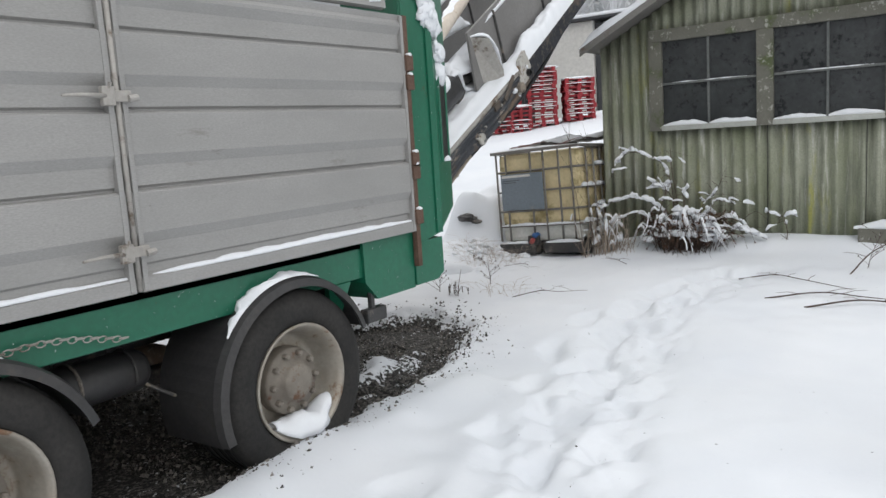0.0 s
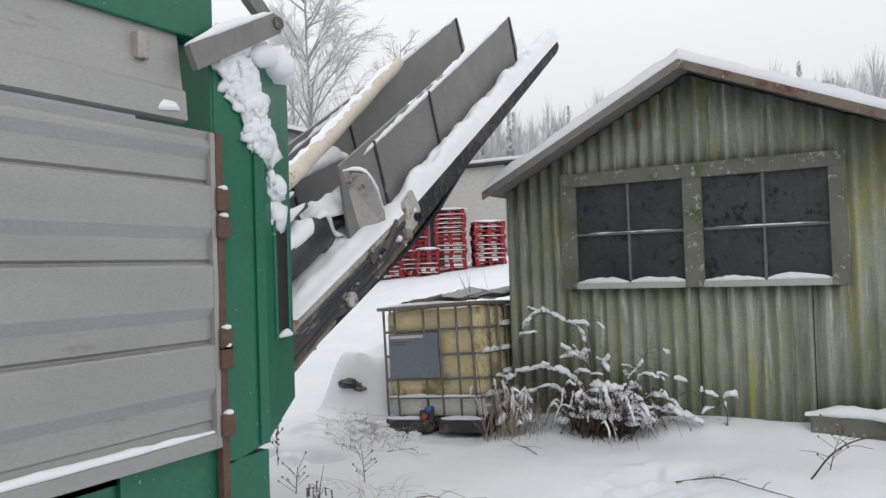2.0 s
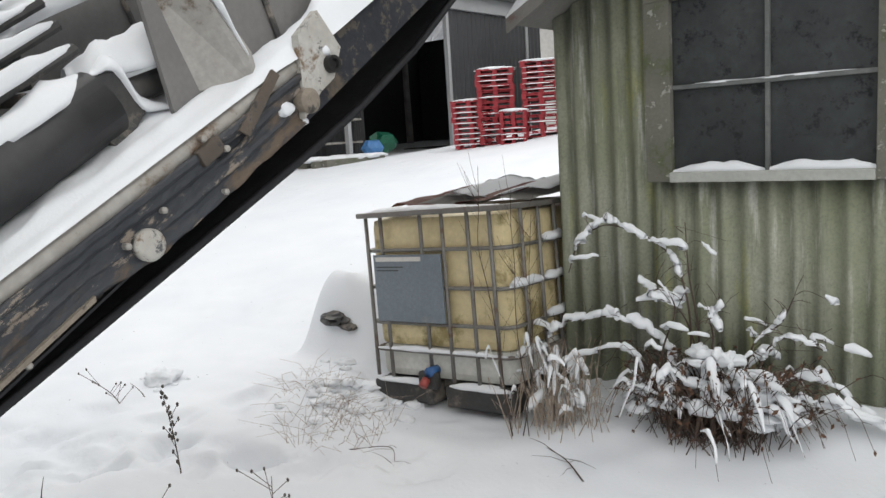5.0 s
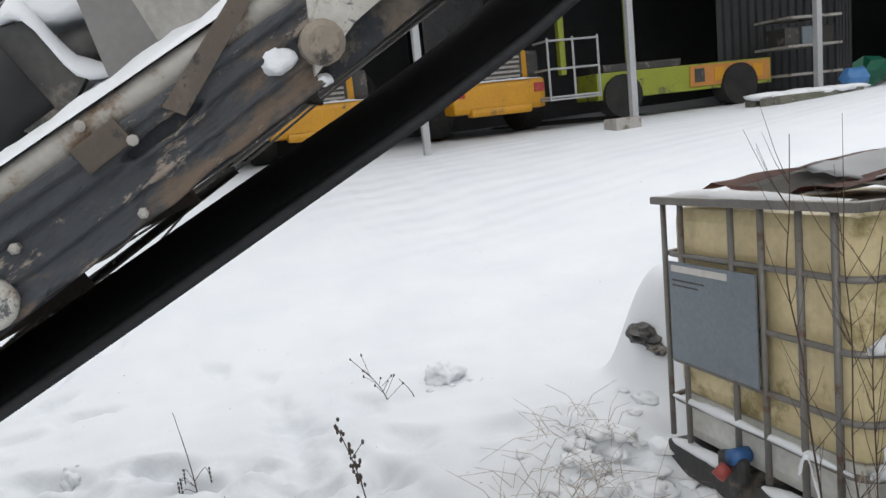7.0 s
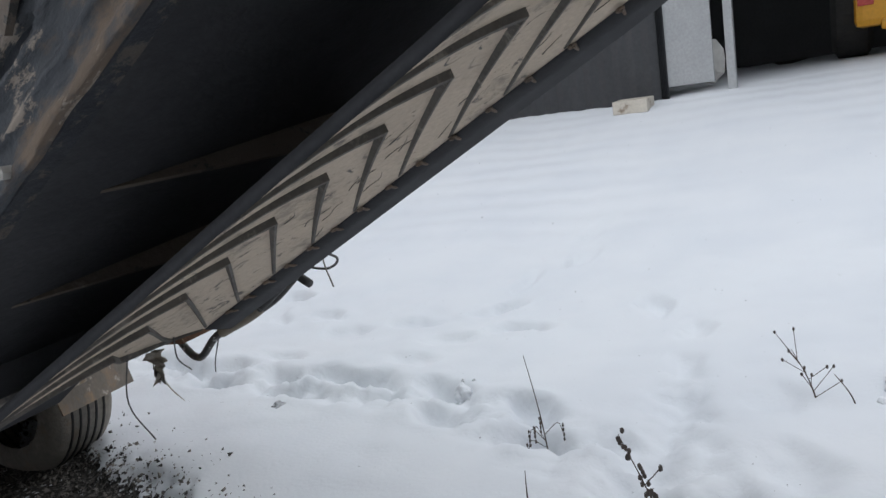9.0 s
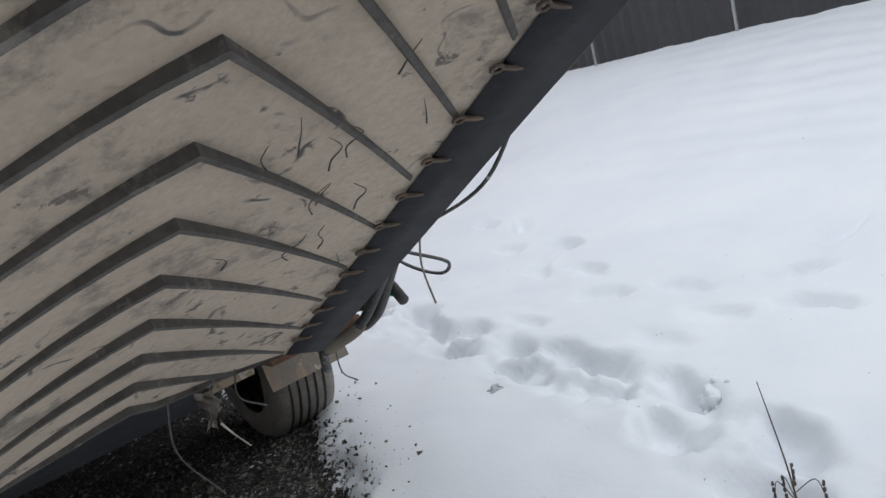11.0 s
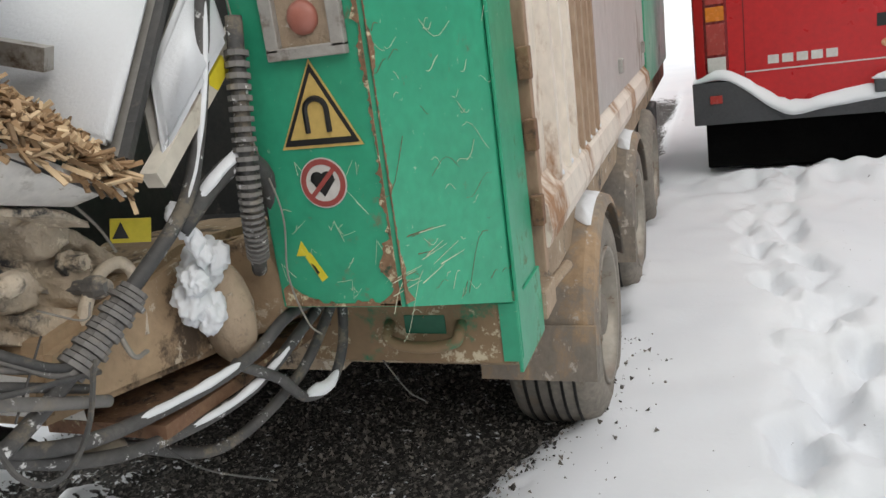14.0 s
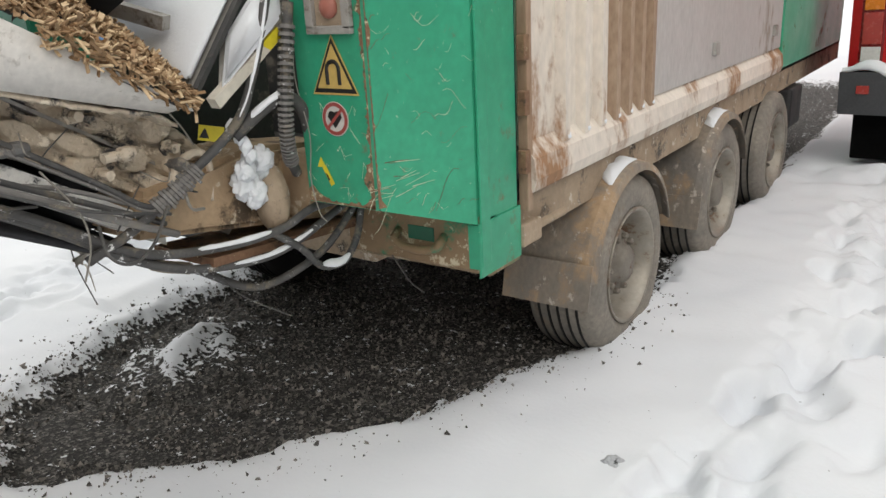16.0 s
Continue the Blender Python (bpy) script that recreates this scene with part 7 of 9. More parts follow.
def build_shed():
    period, amp = 0.114, 0.021
    wx0, wx1, wz0, wz1 = -0.04, 2.10, 1.57, 2.50

    def sheet(x0, x1, zlo, zhi, off, nm="wall_sheet"):
        bm = bmesh.new()
        n = max(2, int((x1 - x0) / period * 8))
        cols = []
        for i in range(n + 1):
            x = x0 + (x1 - x0) * i / n
            y = SY - off + amp * math.cos(2 * math.pi * x / period)
            za, zb = zlo(x), zhi(x)
            cols.append([bm.verts.new((x, y, za)), bm.verts.new((x, y, zb)), bm.verts.new((x, y + 0.006, zb)), bm.verts.new((x, y + 0.006, za))])
        for a, b in zip(cols, cols[1:]):
            for j in range(4):
                bm.faces.new((a[j], a[(j + 1) % 4], b[(j + 1) % 4], b[j]))
        bm.faces.new(cols[0])
        bm.faces.new(cols[-1])
        bmesh.ops.recalc_face_normals(bm, faces=bm.faces[:])
        part(nm, bm, M_sheet, shed, smooth=True)

    low, high = (lambda x: 0.2), (lambda x: roof_z(x))
    sheet(SX0, wx0 + 0.02, low, high, 0.0)
    sheet(wx1 - 0.02, SX1, low, high, 0.0)
    sheet(wx0, 1.07, low, lambda x: wz0 + 0.02, 0.004)
    sheet(1.03, wx1, low, lambda x: wz0 + 0.02, 0.0)
    sheet(wx0, 1.07, lambda x: wz1 - 0.02, high, 0.004)
    sheet(1.03, wx1, lambda x: wz1 - 0.02, high, 0.0)
    # other walls
    bm = bmesh.new()
    box(bm, SX0 - 0.012, SX0 + 0.02, SY + 0.02, 8.3, 0.2, 2.46)
    part("side_wall", bm, M_sheet, shed)
    bm = bmesh.new()
    box(bm, SX1 - 0.02, SX1 + 0.012, SY + 0.02, 8.3, 0.2, 2.62)
    part("side_wall", bm, M_sheet, shed)
    bm = bmesh.new()
    box(bm, SX0, SX1, 8.28, 8.3, 0.2, 2.45)
    part("back_wall", bm, M_sheet, shed)
    bm = bmesh.new()
    box(bm, SX0 + 0.04, SX1 - 0.04, 5.1, 5.13, 0.3, 2.4)
    part("inner_wall", bm, M_dark, shed)
    # window
    yf = SY - 0.055
    bm = bmesh.new()
    box(bm, -0.10, 2.17, yf, SY + 0.01, 2.435, 2.555, 0.006)
    w = part("window", bm, M_oldwood, shed, "two-light timber window with snow on the sill")
    for x0, x1, z0, z1, m, nm in ((-0.10, 0.035, 1.535, 2.435, M_oldwood, "jamb"), (2.045, 2.165, 1.535, 2.435, M_oldwood, "jamb"), (0.962, 1.112, 1.535, 2.435, M_oldwood, "mullion"), (0.035, 0.962, 1.535, 1.585, M_sill, "sill"), (1.112, 2.045, 1.535, 1.585, M_sill, "sill")):
        bm = bmesh.new()
        box(bm, x0, x1, yf - (0.01 if nm != "jamb" else 0.0) - (0.02 if nm == "sill" else 0), SY + 0.012, z0, z1, 0.005)
        part(nm, bm, m, w)
    for xa, xb in ((0.035, 0.962), (1.112, 2.045)):
        xm = (xa + xb) / 2
        for x0, x1 in ((xa, xm - 0.008), (xm + 0.008, xb)):
            for z0, z1 in ((1.585, 2.0), (2.016, 2.435)):
                bm = bmesh.new()
                box(bm, x0, x1, SY - 0.012, SY - 0.007, z0, z1)
                part("pane", bm, M_pane, w)
        bm = bmesh.new()
        box(bm, xm - 0.011, xm + 0.011, SY - 0.032, SY - 0.004, 1.585, 2.435, 0.003)
        part("glazing_bar", bm, M_bar, w)
        bm = bmesh.new()
        box(bm, xa, xb, SY - 0.034, SY - 0.004, 1.997, 2.019, 0.003)
        gb = part("glazing_bar", bm, M_bar, w)
        bm = bmesh.new()
        snow_roll(bm, [(xa, SY - 0.02, 2.018), (xm, SY - 0.02, 2.018), (xb, SY - 0.02, 2.018)], 0.014, 0.010, xa)
        part("snow", bm, M_snow, gb, smooth=True)
        for q0, q1 in ((xa, xm - 0.012), (xm + 0.012, xb)):
            bm = bmesh.new()
            snow_roll(bm, [(q0, SY - 0.035, 1.583), ((q0 + q1) / 2, SY - 0.035, 1.583), (q1, SY - 0.035, 1.583)], 0.028, 0.05, q0, 9, 0.4, 0.03)
            part("snow", bm, M_snow, w, smooth=True)
    bm = bmesh.new()
    lathe(bm, [(-0.0145, 0.015), (-0.013, 0.015)], (0.262, SY, 1.885), "y", 9)
    part("pane_hole", bm, M_black, w, "small hole broken in the pane")
    # roof
    y0, y1 = 3.99, 8.5
    for xa, za, xb, zb in ((-0.72, 2.40, 1.035, 3.325), (2.86, 2.565, 1.035, 3.325)):
        bm = bmesh.new()
        prism(bm, [(xa, y0, za), (xb, y0, zb), (xb, y0, zb + 0.03), (xa, y0, za + 0.03)], (0, y1 - y0, 0))
        bmesh.ops.recalc_face_normals(bm, faces=bm.faces[:])
        r = part("roof", bm, M_fascia, shed, "snow-covered roof slope")
        bm = bmesh.new()
        d = 0.02
        prism(bm, [(xa, y0 - d, za - 0.045), (xb, y0 - d, zb - 0.045), (xb, y0 - d, zb + 0.026), (xa, y0 - d, za + 0.026)], (0, d - 0.003, 0))
        bmesh.ops.recalc_face_normals(bm, faces=bm.faces[:])
        part("fascia", bm, M_fascia if xa < 0 else M_fasciarust, r, "grey weathered fascia board" if xa < 0 else "rust-stained fascia board")
        bm = bmesh.new()
        nx, ny = 40, 30
        grid = []
        for j in range(ny + 1):
            y = y0 - 0.025 + (y1 - y0) * (j / ny) ** 2
            row = []
            for i in range(nx + 1):
                t = i / nx
                x, z = xa + (xb - xa) * t, za + (zb - za) * t + 0.027
                h = 0.078 * min(1, 0.15 + t * 12) * (1 if j > 0 else 0.0)
                h *= 1 + 0.25 * noise.noise(Vector((x * 3, y * 3, 0))) + 0.2 * noise.noise(Vector((x * 11, y * 11, 1)))
                row.append(bm.verts.new((x, y + (0.0 if j else 0.012), z + h)))
            grid.append(row)
        for a, b in zip(grid, grid[1:]):
            for i in range(nx):
                bm.faces.new((a[i], a[i + 1], b[i + 1], b[i]))
        bmesh.ops.recalc_face_normals(bm, faces=bm.faces[:])
        part("snow", bm, M_snow, r, smooth=True)
    bm = bmesh.new()
    tube(bm, [(0.62, SY - 0.03, 2.98), (0.62, SY - 0.03, 2.90)], 0.018, 8)
    part("hook", bm, M_rust, shed)


build_shed()

# ---- caged liquid tank ----
tank = thing("caged_tank", "old caged plastic liquid tank, yellowed, lid of rusty sheet", "tank", (-1.2, 4.2, 0.3))
for sx_ in (1.05, 1.9):
    bm_ = bmesh.new()
    tube(bm_, [(sx_, SY - 0.018, 0.5), (sx_ + 0.004, SY - 0.02, 1.6), (sx_, SY - 0.018, 1.38 if sx_ < 1.5 else 2.75)][:2], 0.004, 5)
    part("sheet_seam", bm_, M_black, shed, "dark seam between sheets")
M_plastic = mat("yellowed_plastic", (0.739, 0.620, 0.370), (0.592, 0.503, 0.296), rough=0.5, scale=3, fine=30, bump=0.1, dirt=(0.384, 0.310, 0.147), dirt_at=0.56, dirt_scale=2.5)
M_plastic_white = mat("translucent_white_plastic", (0.66, 0.67, 0.64), (0.58, 0.57, 0.52), rough=0.5, scale=3, fine=30, bump=0.05)
M_cage = mat("dull_galvanised_tube", (0.240, 0.234, 0.222), (0.180, 0.162, 0.144), rough=0.55, metal=0.4, scale=8, fine=60, bump=0.1, dirt=(0.168, 0.096, 0.060), dirt_at=0.62, dirt_scale=8)
M_plate = mat("blue_grey_plate", (0.20, 0.235, 0.27), (0.17, 0.205, 0.235), rough=0.5, metal=0.2, scale=3, fine=50, bump=0.05, dirt=(0.3, 0.31, 0.32), dirt_at=0.68)
M_redsheet = mat("red_rusty_sheet", (0.17, 0.055, 0.04), (0.12, 0.05, 0.04), rough=0.7, scale=5, fine=50, bump=0.3)
M_blue = mat("blue_valve_plastic", (0.03, 0.12, 0.32), rough=0.45, scale=10, fine=60, bump=0.05)


def build_tank():
    T = pose(-1.70, 3.815, 0.235, -2.5, -3.4, 0) @ Matrix.Diagonal((1, 1, 1.05, 1))
    Wd, Dp = 1.04, 0.98

    def P(x, y, z):
        return T @ Vector((x, y, z))
    bm = bmesh.new()
    box(bm, 0.03, Wd - 0.03, 0.03, Dp - 0.03, 0.33, 1.08, 0.06, T)
    part("bottle", bm, M_plastic, tank, "yellow-brown stained plastic", smooth=False)
    bm = bmesh.new()
    box(bm, 0.035, Wd - 0.035, 0.035, Dp - 0.035, 0.15, 0.345, 0.05, T)
    part("bottle_foot", bm, M_plastic_white, tank, "paler plastic foot")
    # pallet
    for x0, x1 in ((0, 0.46), (0.56, Wd)):
        bm = bmesh.new()
        box(bm, x0, x1, -0.02, 0.12, 0.02, 0.135, 0.012, T)
        part("pallet_foot", bm, M_dark, tank)
        bm = bmesh.new()
        snow_roll(bm, [P(x0 + 0.02, -0.0, 0.135), P((x0 + x1) / 2, -0.0, 0.135), P(x1 - 0.02, -0.0, 0.135)], 0.035, 0.03, x0 + 2)
        part("snow", bm, M_snow, tank, smooth=True)
    bm = bmesh.new()
    box(bm, 0, Wd, 0.1, Dp, 0.04, 0.14, 0.01, T)
    part("pallet", bm, M_dark, tank)
    # cage
    for z in (0.315, 0.475, 0.68, 0.893):
        bm = bmesh.new()
        r = 0.07
        ring = [P(r, 0, z), P(Wd - r, 0, z)] + [P(Wd - r + r * math.sin(a), r - r * math.cos(a), z) for a in np.linspace(0.3, 1.57, 5)] + [P(Wd, Dp, z), P(0, Dp, z), P(0, r, z), P(r * 0.3, r * 0.3, z), P(r, 0, z)]
        tube(bm, ring, 0.012, 8, False)
        c = part("cage_ring", bm, M_cage, tank, smooth=True)
        for k, (ya, yb) in enumerate(((0.02, 0.34), (0.36, 0.62), (0.64, 0.98))):
            if (k + int(z * 10)) % 4:
                bm = bmesh.new()
                snow_roll(bm, [P(Wd + 0.004, ya, z + 0.008), P(Wd + 0.004, (ya + yb) / 2, z + 0.008), P(Wd + 0.004, yb, z + 0.008)], 0.03, 0.05 * (1.2 - 0.3 * k), k + z, 8, 0.5, 0.03)
                part("snow", bm, M_snow, c, smooth=True)
        if z < 0.4:
            bm = bmesh.new()
            snow_roll(bm, [P(0.03, -0.004, z + 0.008), P(0.5, -0.004, z + 0.008), P(Wd - 0.04, -0.004, z + 0.008)], 0.016, 0.024, 3, 8, 0.5, 0.04)
            part("snow", bm, M_snow, c, smooth=True)
    bm = bmesh.new()
    for x0, x1, y0, y1 in ((-0.03, Wd + 0.02, -0.03, 0.02), (-0.03, Wd + 0.02, Dp - 0.02, Dp + 0.03), (-0.03, 0.02, 0.02, Dp - 0.02), (Wd - 0.03, Wd + 0.02, 0.02, Dp - 0.02)):
        box(bm, x0, x1, y0, y1, 1.085, 1.115, 0.006, T)
    part("top_rim", bm, M_cage, tank)
    for x in (0.03, 0.15, 0.46, 0.62, 0.80, 0.95):
        bm = bmesh.new()
        tube(bm, [P(x, -0.006, 0.16), P(x, -0.006, 1.09)], 0.012, 8)
        part("cage_bar", bm, M_cage, tank, smooth=True)
    for y in (0.16, 0.34, 0.52, 0.7, 0.88):
        for x in (Wd + 0.004, -0.004):
            bm = bmesh.new()
            tube(bm, [P(x, y, 0.16), P(x, y, 1.09)], 0.012, 8)
            part("cage_bar", bm, M_cage, tank, smooth=True)
    bm = bmesh.new()
    box(bm, 0.085, 0.61, -0.028, -0.020, 0.487, 0.87, 0.002, T)
    pl = part("label_plate", bm, M_plate, tank, "blue-grey metal label plate with a pale strip")
    bm = bmesh.new()
    box(bm, 0.105, 0.46, -0.030, -0.0285, 0.832, 0.857, 0, T)
    part("print_bar", bm, M_white_print, pl)
    for z, x1 in ((0.80, 0.32), (0.78, 0.28)):
        bm = bmesh.new()
        box(bm, 0.11, x1, -0.0295, -0.0285, z - 0.003, z + 0.003, 0, T)
        part("print_bar", bm, M_dark, pl)
    bm = bmesh.new()
    tube(bm, [P(0.475, 0.02, 0.215), P(0.475, -0.06, 0.215)], 0.03, 14)
    v = part("valve", bm, M_blue, tank, "blue and black outlet valve", smooth=True)
    bm = bmesh.new()
    tube(bm, [P(0.455, -0.06, 0.175), P(0.455, -0.10, 0.145)], 0.026, 14)
    part("valve_cap", bm, M_red_print, v, smooth=True)
    bm = bmesh.new()
    box(bm, 0.38, 0.52, -0.05, 0.0, 0.115, 0.215, 0.02, T)
    part("valve_body", bm, M_dark, v)
    # sheet lid, sagging, with snow
    for k, (x0, x1, zl, zr, m) in enumerate(((0.10, 0.80, 1.125, 1.21, M_redsheet), (0.35, 1.08, 1.13, 1.20, M_fascia))):
        bm = bmesh.new()
        g = []
        for j in range(9):
            y = 0.12 + 0.8 * j / 8
            g.append([bm.verts.new(P(x0 + (x1 - x0) * i / 10, y + 0.1 * (i / 10), zl + (zr - zl) * j / 8 + 0.022 * math.sin(i * 0.9 + k) + 0.03 * noise.noise(Vector((i, j, k)) * 0.5))) for i in range(11)])
        for a, b in zip(g, g[1:]):
            for i in range(10):
                bm.faces.new((a[i], a[i + 1], b[i + 1], b[i]))
        bmesh.ops.solidify(bm, geom=bm.faces[:], thickness=0.008)
        ld = part("lid_sheet", bm, m, tank, "bent rusty red sheet" if k == 0 else "")
    bm = bmesh.new()
    g = []
    for j in range(12):
        y = 0.30 + 0.66 * j / 11
        g.append([bm.verts.new(P(0.42 + 0.66 * i / 14, y + 0.08 * i / 14, 1.135 + 0.08 * (j / 11) + 0.02 * math.sin(i * 0.6 + 1) + 0.035 + 0.02 * noise.noise(Vector((i, j, 0)) * 0.7))) for i in range(15)])
    for a, b in zip(g, g[1:]):
        for i in range(14):
            bm.faces.new((a[i], a[i + 1], b[i + 1], b[i]))
    bmesh.ops.solidify(bm, geom=bm.faces[:], thickness=0.03)
    part("snow", bm, M_snow, tank, smooth=True)
    bm = bmesh.new()
    snow_roll(bm, [P(0.0, 0.0, 1.11), P(0.2, 0.05, 1.115), P(0.5, 0.03, 1.115), P(1.0, 0.02, 1.115)], 0.05, 0.025, 9)
    part("snow", bm, M_snow, tank, smooth=True)


build_tank()

# ---- bus ----
bus = thing("bus", "bright red bus, snow on its grey rear bumper", "bus", (-4.2, -9, 0))
M_red = mat("bright_red_bus_paint", (0.55, 0.012, 0.016), (0.48, 0.012, 0.014), rough=0.3, scale=1, fine=20, bump=0.02, spec=0.5)
M_bumper = mat("dark_grey_bumper", (0.055, 0.058, 0.064), (0.07, 0.072, 0.076), rough=0.6, scale=4, fine=60, bump=0.1)
M_blackbus = mat("dark_glass", (0.015, 0.016, 0.018), rough=0.15, scale=2, fine=20, bump=0.01)


def build_bus():
    T = pose(-2.86, -5.14, 0.17, 0, -1.2, 174)
    # local: x across the tail from its corner, y forwards into the bus, z up
    Wb, L = 2.88, 10.5

    def P(x, y, z):
        return T @ Vector((x, y, z))
    bm = bmesh.new()
    box(bm, 0.0, Wb, 0.0, L, 0.5, 3.1, 0.09, T)
    part("body", bm, M_red, bus)
    bm = bmesh.new()
    box(bm, 0.35, Wb - 0.35, -0.006, 0.02, 1.75, 2.7, 0.02, T)
    part("rear_window", bm, M_blackbus, bus)
    for y in np.arange(1.0, 9.5, 1.4):
        for x in (-0.005, Wb - 0.01):
            bm = bmesh.new()
            box(bm, x, x + 0.015, y, y + 1.3, 1.5, 2.5, 0.0, T)
            part("side_window", bm, M_blackbus, bus)
    # engine lid seams and panel lines
    for x in (0.42, Wb - 0.42):
        bm = bmesh.new()
        box(bm, x - 0.004, x + 0.004, -0.003, 0.01, 0.62, 1.72, 0, T)
        part("lid_seam", bm, M_redseam, bus)
    bm = bmesh.new()
    box(bm, 0.42, Wb - 0.42, -0.006, 0.004, 0.845, 0.856, 0, T)
    part("trim_strip", bm, M_white_print, bus)
    # grey bumper with raised ends
    zt = [(0.0, 0.80), (0.30, 0.80), (0.72, 0.50), (1.05, 0.52), (1.65, 0.58), (Wb - 0.62, 0.56), (Wb - 0.30, 0.82), (Wb, 0.84)]
    bm = bmesh.new()
    lo = [(x, 0.44) for x, _ in zt]
    f = [bm.verts.new(P(x, -0.14, z)) for x, z in zt] 
    g = [bm.verts.new(P(x, -0.12, z)) for x, z in lo]
    fb = [bm.verts.new(P(x, 0.05, z)) for x, z in zt]
    gb = [bm.verts.new(P(x, 0.05, z)) for x, z in lo]
    for i in range(len(zt) - 1):
        bm.faces.new((f[i], f[i + 1], g[i + 1], g[i]))
        bm.faces.new((fb[i], gb[i], gb[i + 1], fb[i + 1]))
        bm.faces.new((f[i], fb[i], fb[i + 1], f[i + 1]))
        bm.faces.new((g[i], g[i + 1], gb[i + 1], gb[i]))
    bm.faces.new((f[0], g[0], gb[0], fb[0]))
    bm.faces.new((f[-1], fb[-1], gb[-1], g[-1]))
    bmesh.ops.recalc_face_normals(bm, faces=bm.faces[:])
    bp = part("bumper", bm, M_bumper, bus, "dark grey bumper with raised ends")
    bm = bmesh.new()
    snow_roll(bm, [P(x, -0.06, z) for x, z in zt], 0.095, 0.11, 3, 9, 0.25)
    part("snow", bm, M_snow, bp, smooth=True)
    for x0 in (0.12, Wb - 0.26):
        bm = bmesh.new()
        box(bm, x0 + 0.02, x0 + 0.12, -0.147, -0.12, 0.62, 0.69, 0.004, T)
        part("reflector", bm, M_lamp_red, bp)
    for x0 in (0.12, Wb - 0.28):
        bm = bmesh.new()
        box(bm, x0 - 0.02, x0 + 0.17, -0.012, 0.03, 0.84, 1.66, 0.01, T)
        lp = part("rear_lamp", bm, M_lampred_dark, bus)
        for k, (z0, z1, m) in enumerate(((0.88, 1.0, M_white_print), (1.02, 1.28, M_lamp_red), (1.30, 1.42, M_lamp_amber), (1.44, 1.62, M_lamp_red))):
            bm = bmesh.new()
            box(bm, x0, x0 + 0.15, -0.024, -0.008, z0, z1, 0.006, T)
            part("lamp_lens", bm, m, lp)
    # lettering and badge as plain shapes
    for i in range(5):
        bm = bmesh.new()
        box(bm, 0.60 + i * 0.11, 0.60 + i * 0.11 + 0.085, -0.008, 0.002, 0.90, 0.97, 0.002, T)
        part("emblem_bar", bm, M_white_print, bus)
    for i in range(4):
        bm = bmesh.new()
        box(bm, 2.12 + i * 0.085, 2.12 + i * 0.085 + 0.06, -0.008, 0.002, 0.94, 1.0, 0.002, T)
        part("emblem_bar", bm, M_white_print, bus)
    bm = bmesh.new()
    blob(bm, P(1.52, 0.0, 0.97), 0.09, 0.012, 0.045, 0, 0.0, 3)
    part("badge", bm, M_badge, bus, smooth=True)
    bm = bmesh.new()
    box(bm, 1.40, 1.60, -0.006, 0.01, 1.10, 1.20, 0.004, T)
    part("lid_latch", bm, M_black, bus)
    bm = bmesh.new()
    box(bm, 1.38, 1.66, -0.17, -0.02, 0.60, 0.70, 0.015, T)
    hd = part("step_handle", bm, M_bumper, bus)
    bm = bmesh.new()
    blob(bm, P(1.52, -0.1, 0.72), 0.15, 0.08, 0.035, 4, 0.25, 3)
    part("snow", bm, M_snow, hd, smooth=True)
    bm = bmesh.new()
    box(bm, 1.5, 1.66, -0.3, 0.0, 0.30, 0.42, 0.02, T)
    tube(bm, [P(1.58, -0.26, 0.3), P(1.58, -0.26, 0.46)], 0.025, 8)
    th = part("tow_hitch", bm, M_rust, bus)
    bm = bmesh.new()
    blob(bm, P(1.54, -0.2, 0.45), 0.09, 0.09, 0.05, 6, 0.3, 2)
    part("snow", bm, M_snow, th, smooth=True)
    # near-black box down to the snow paints the shadow gap below the bumper
    bm = bmesh.new()
    box(bm, 0.06, Wb - 0.06, 0.16, L - 0.2, 0.0, 0.52, 0.02, T)
    part("underbody", bm, M_undershade, bus, "black box standing for the shade under the bus")
    for y in (2.6, 8.2):
        for x in (0.05, Wb - 0.35):
            bm = bmesh.new()
            tube(bm, [P(x, y, 0.5), P(x + 0.3, y, 0.5)], 0.48, 28)
            part("wheel", bm, M_tyre, bus)


# shade under the bus, put into an almost black matt colour
M_undershade = mat("shade_black_underside", (0.006, 0.006, 0.006), (0.010, 0.010, 0.010), rough=0.95, scale=5, fine=40, bump=0.2, spec=0.0)
M_redseam = mat("dark_red_seam", (0.12, 0.005, 0.006), rough=0.5, scale=5, fine=40, bump=0.0)
M_lampred_dark = mat("dark_red_housing", (0.22, 0.01, 0.012), rough=0.3, scale=5, fine=40, bump=0.0)
M_badge = mat("faded_orange_badge", (0.6, 0.22, 0.08), (0.6, 0.5, 0.35), rough=0.4, scale=30, fine=80, bump=0.0)
build_bus()


# ---- open machine hall across the yard ----
M_hallsteel = mat("pale_steel_post", (0.42, 0.43, 0.44), (0.34, 0.35, 0.36), rough=0.5, metal=0.2, scale=2, fine=30, bump=0.05)
M_cladding = mat("black_cladding", (0.033, 0.035, 0.039), (0.048, 0.050, 0.054), rough=0.6, scale=1.5, fine=20, bump=0.05)
# brown darkened to carry the shade inside the roofed hall
M_hallshade = mat("hall_shade_brown", (0.03, 0.027, 0.024), (0.05, 0.045, 0.04), rough=0.9, scale=1, fine=10, bump=0.2)
M_loader = mat("construction_yellow", (0.62, 0.30, 0.012), (0.52, 0.25, 0.012), rough=0.4, scale=2, fine=25, bump=0.03, dirt=(0.16, 0.12, 0.08), dirt_at=0.66)
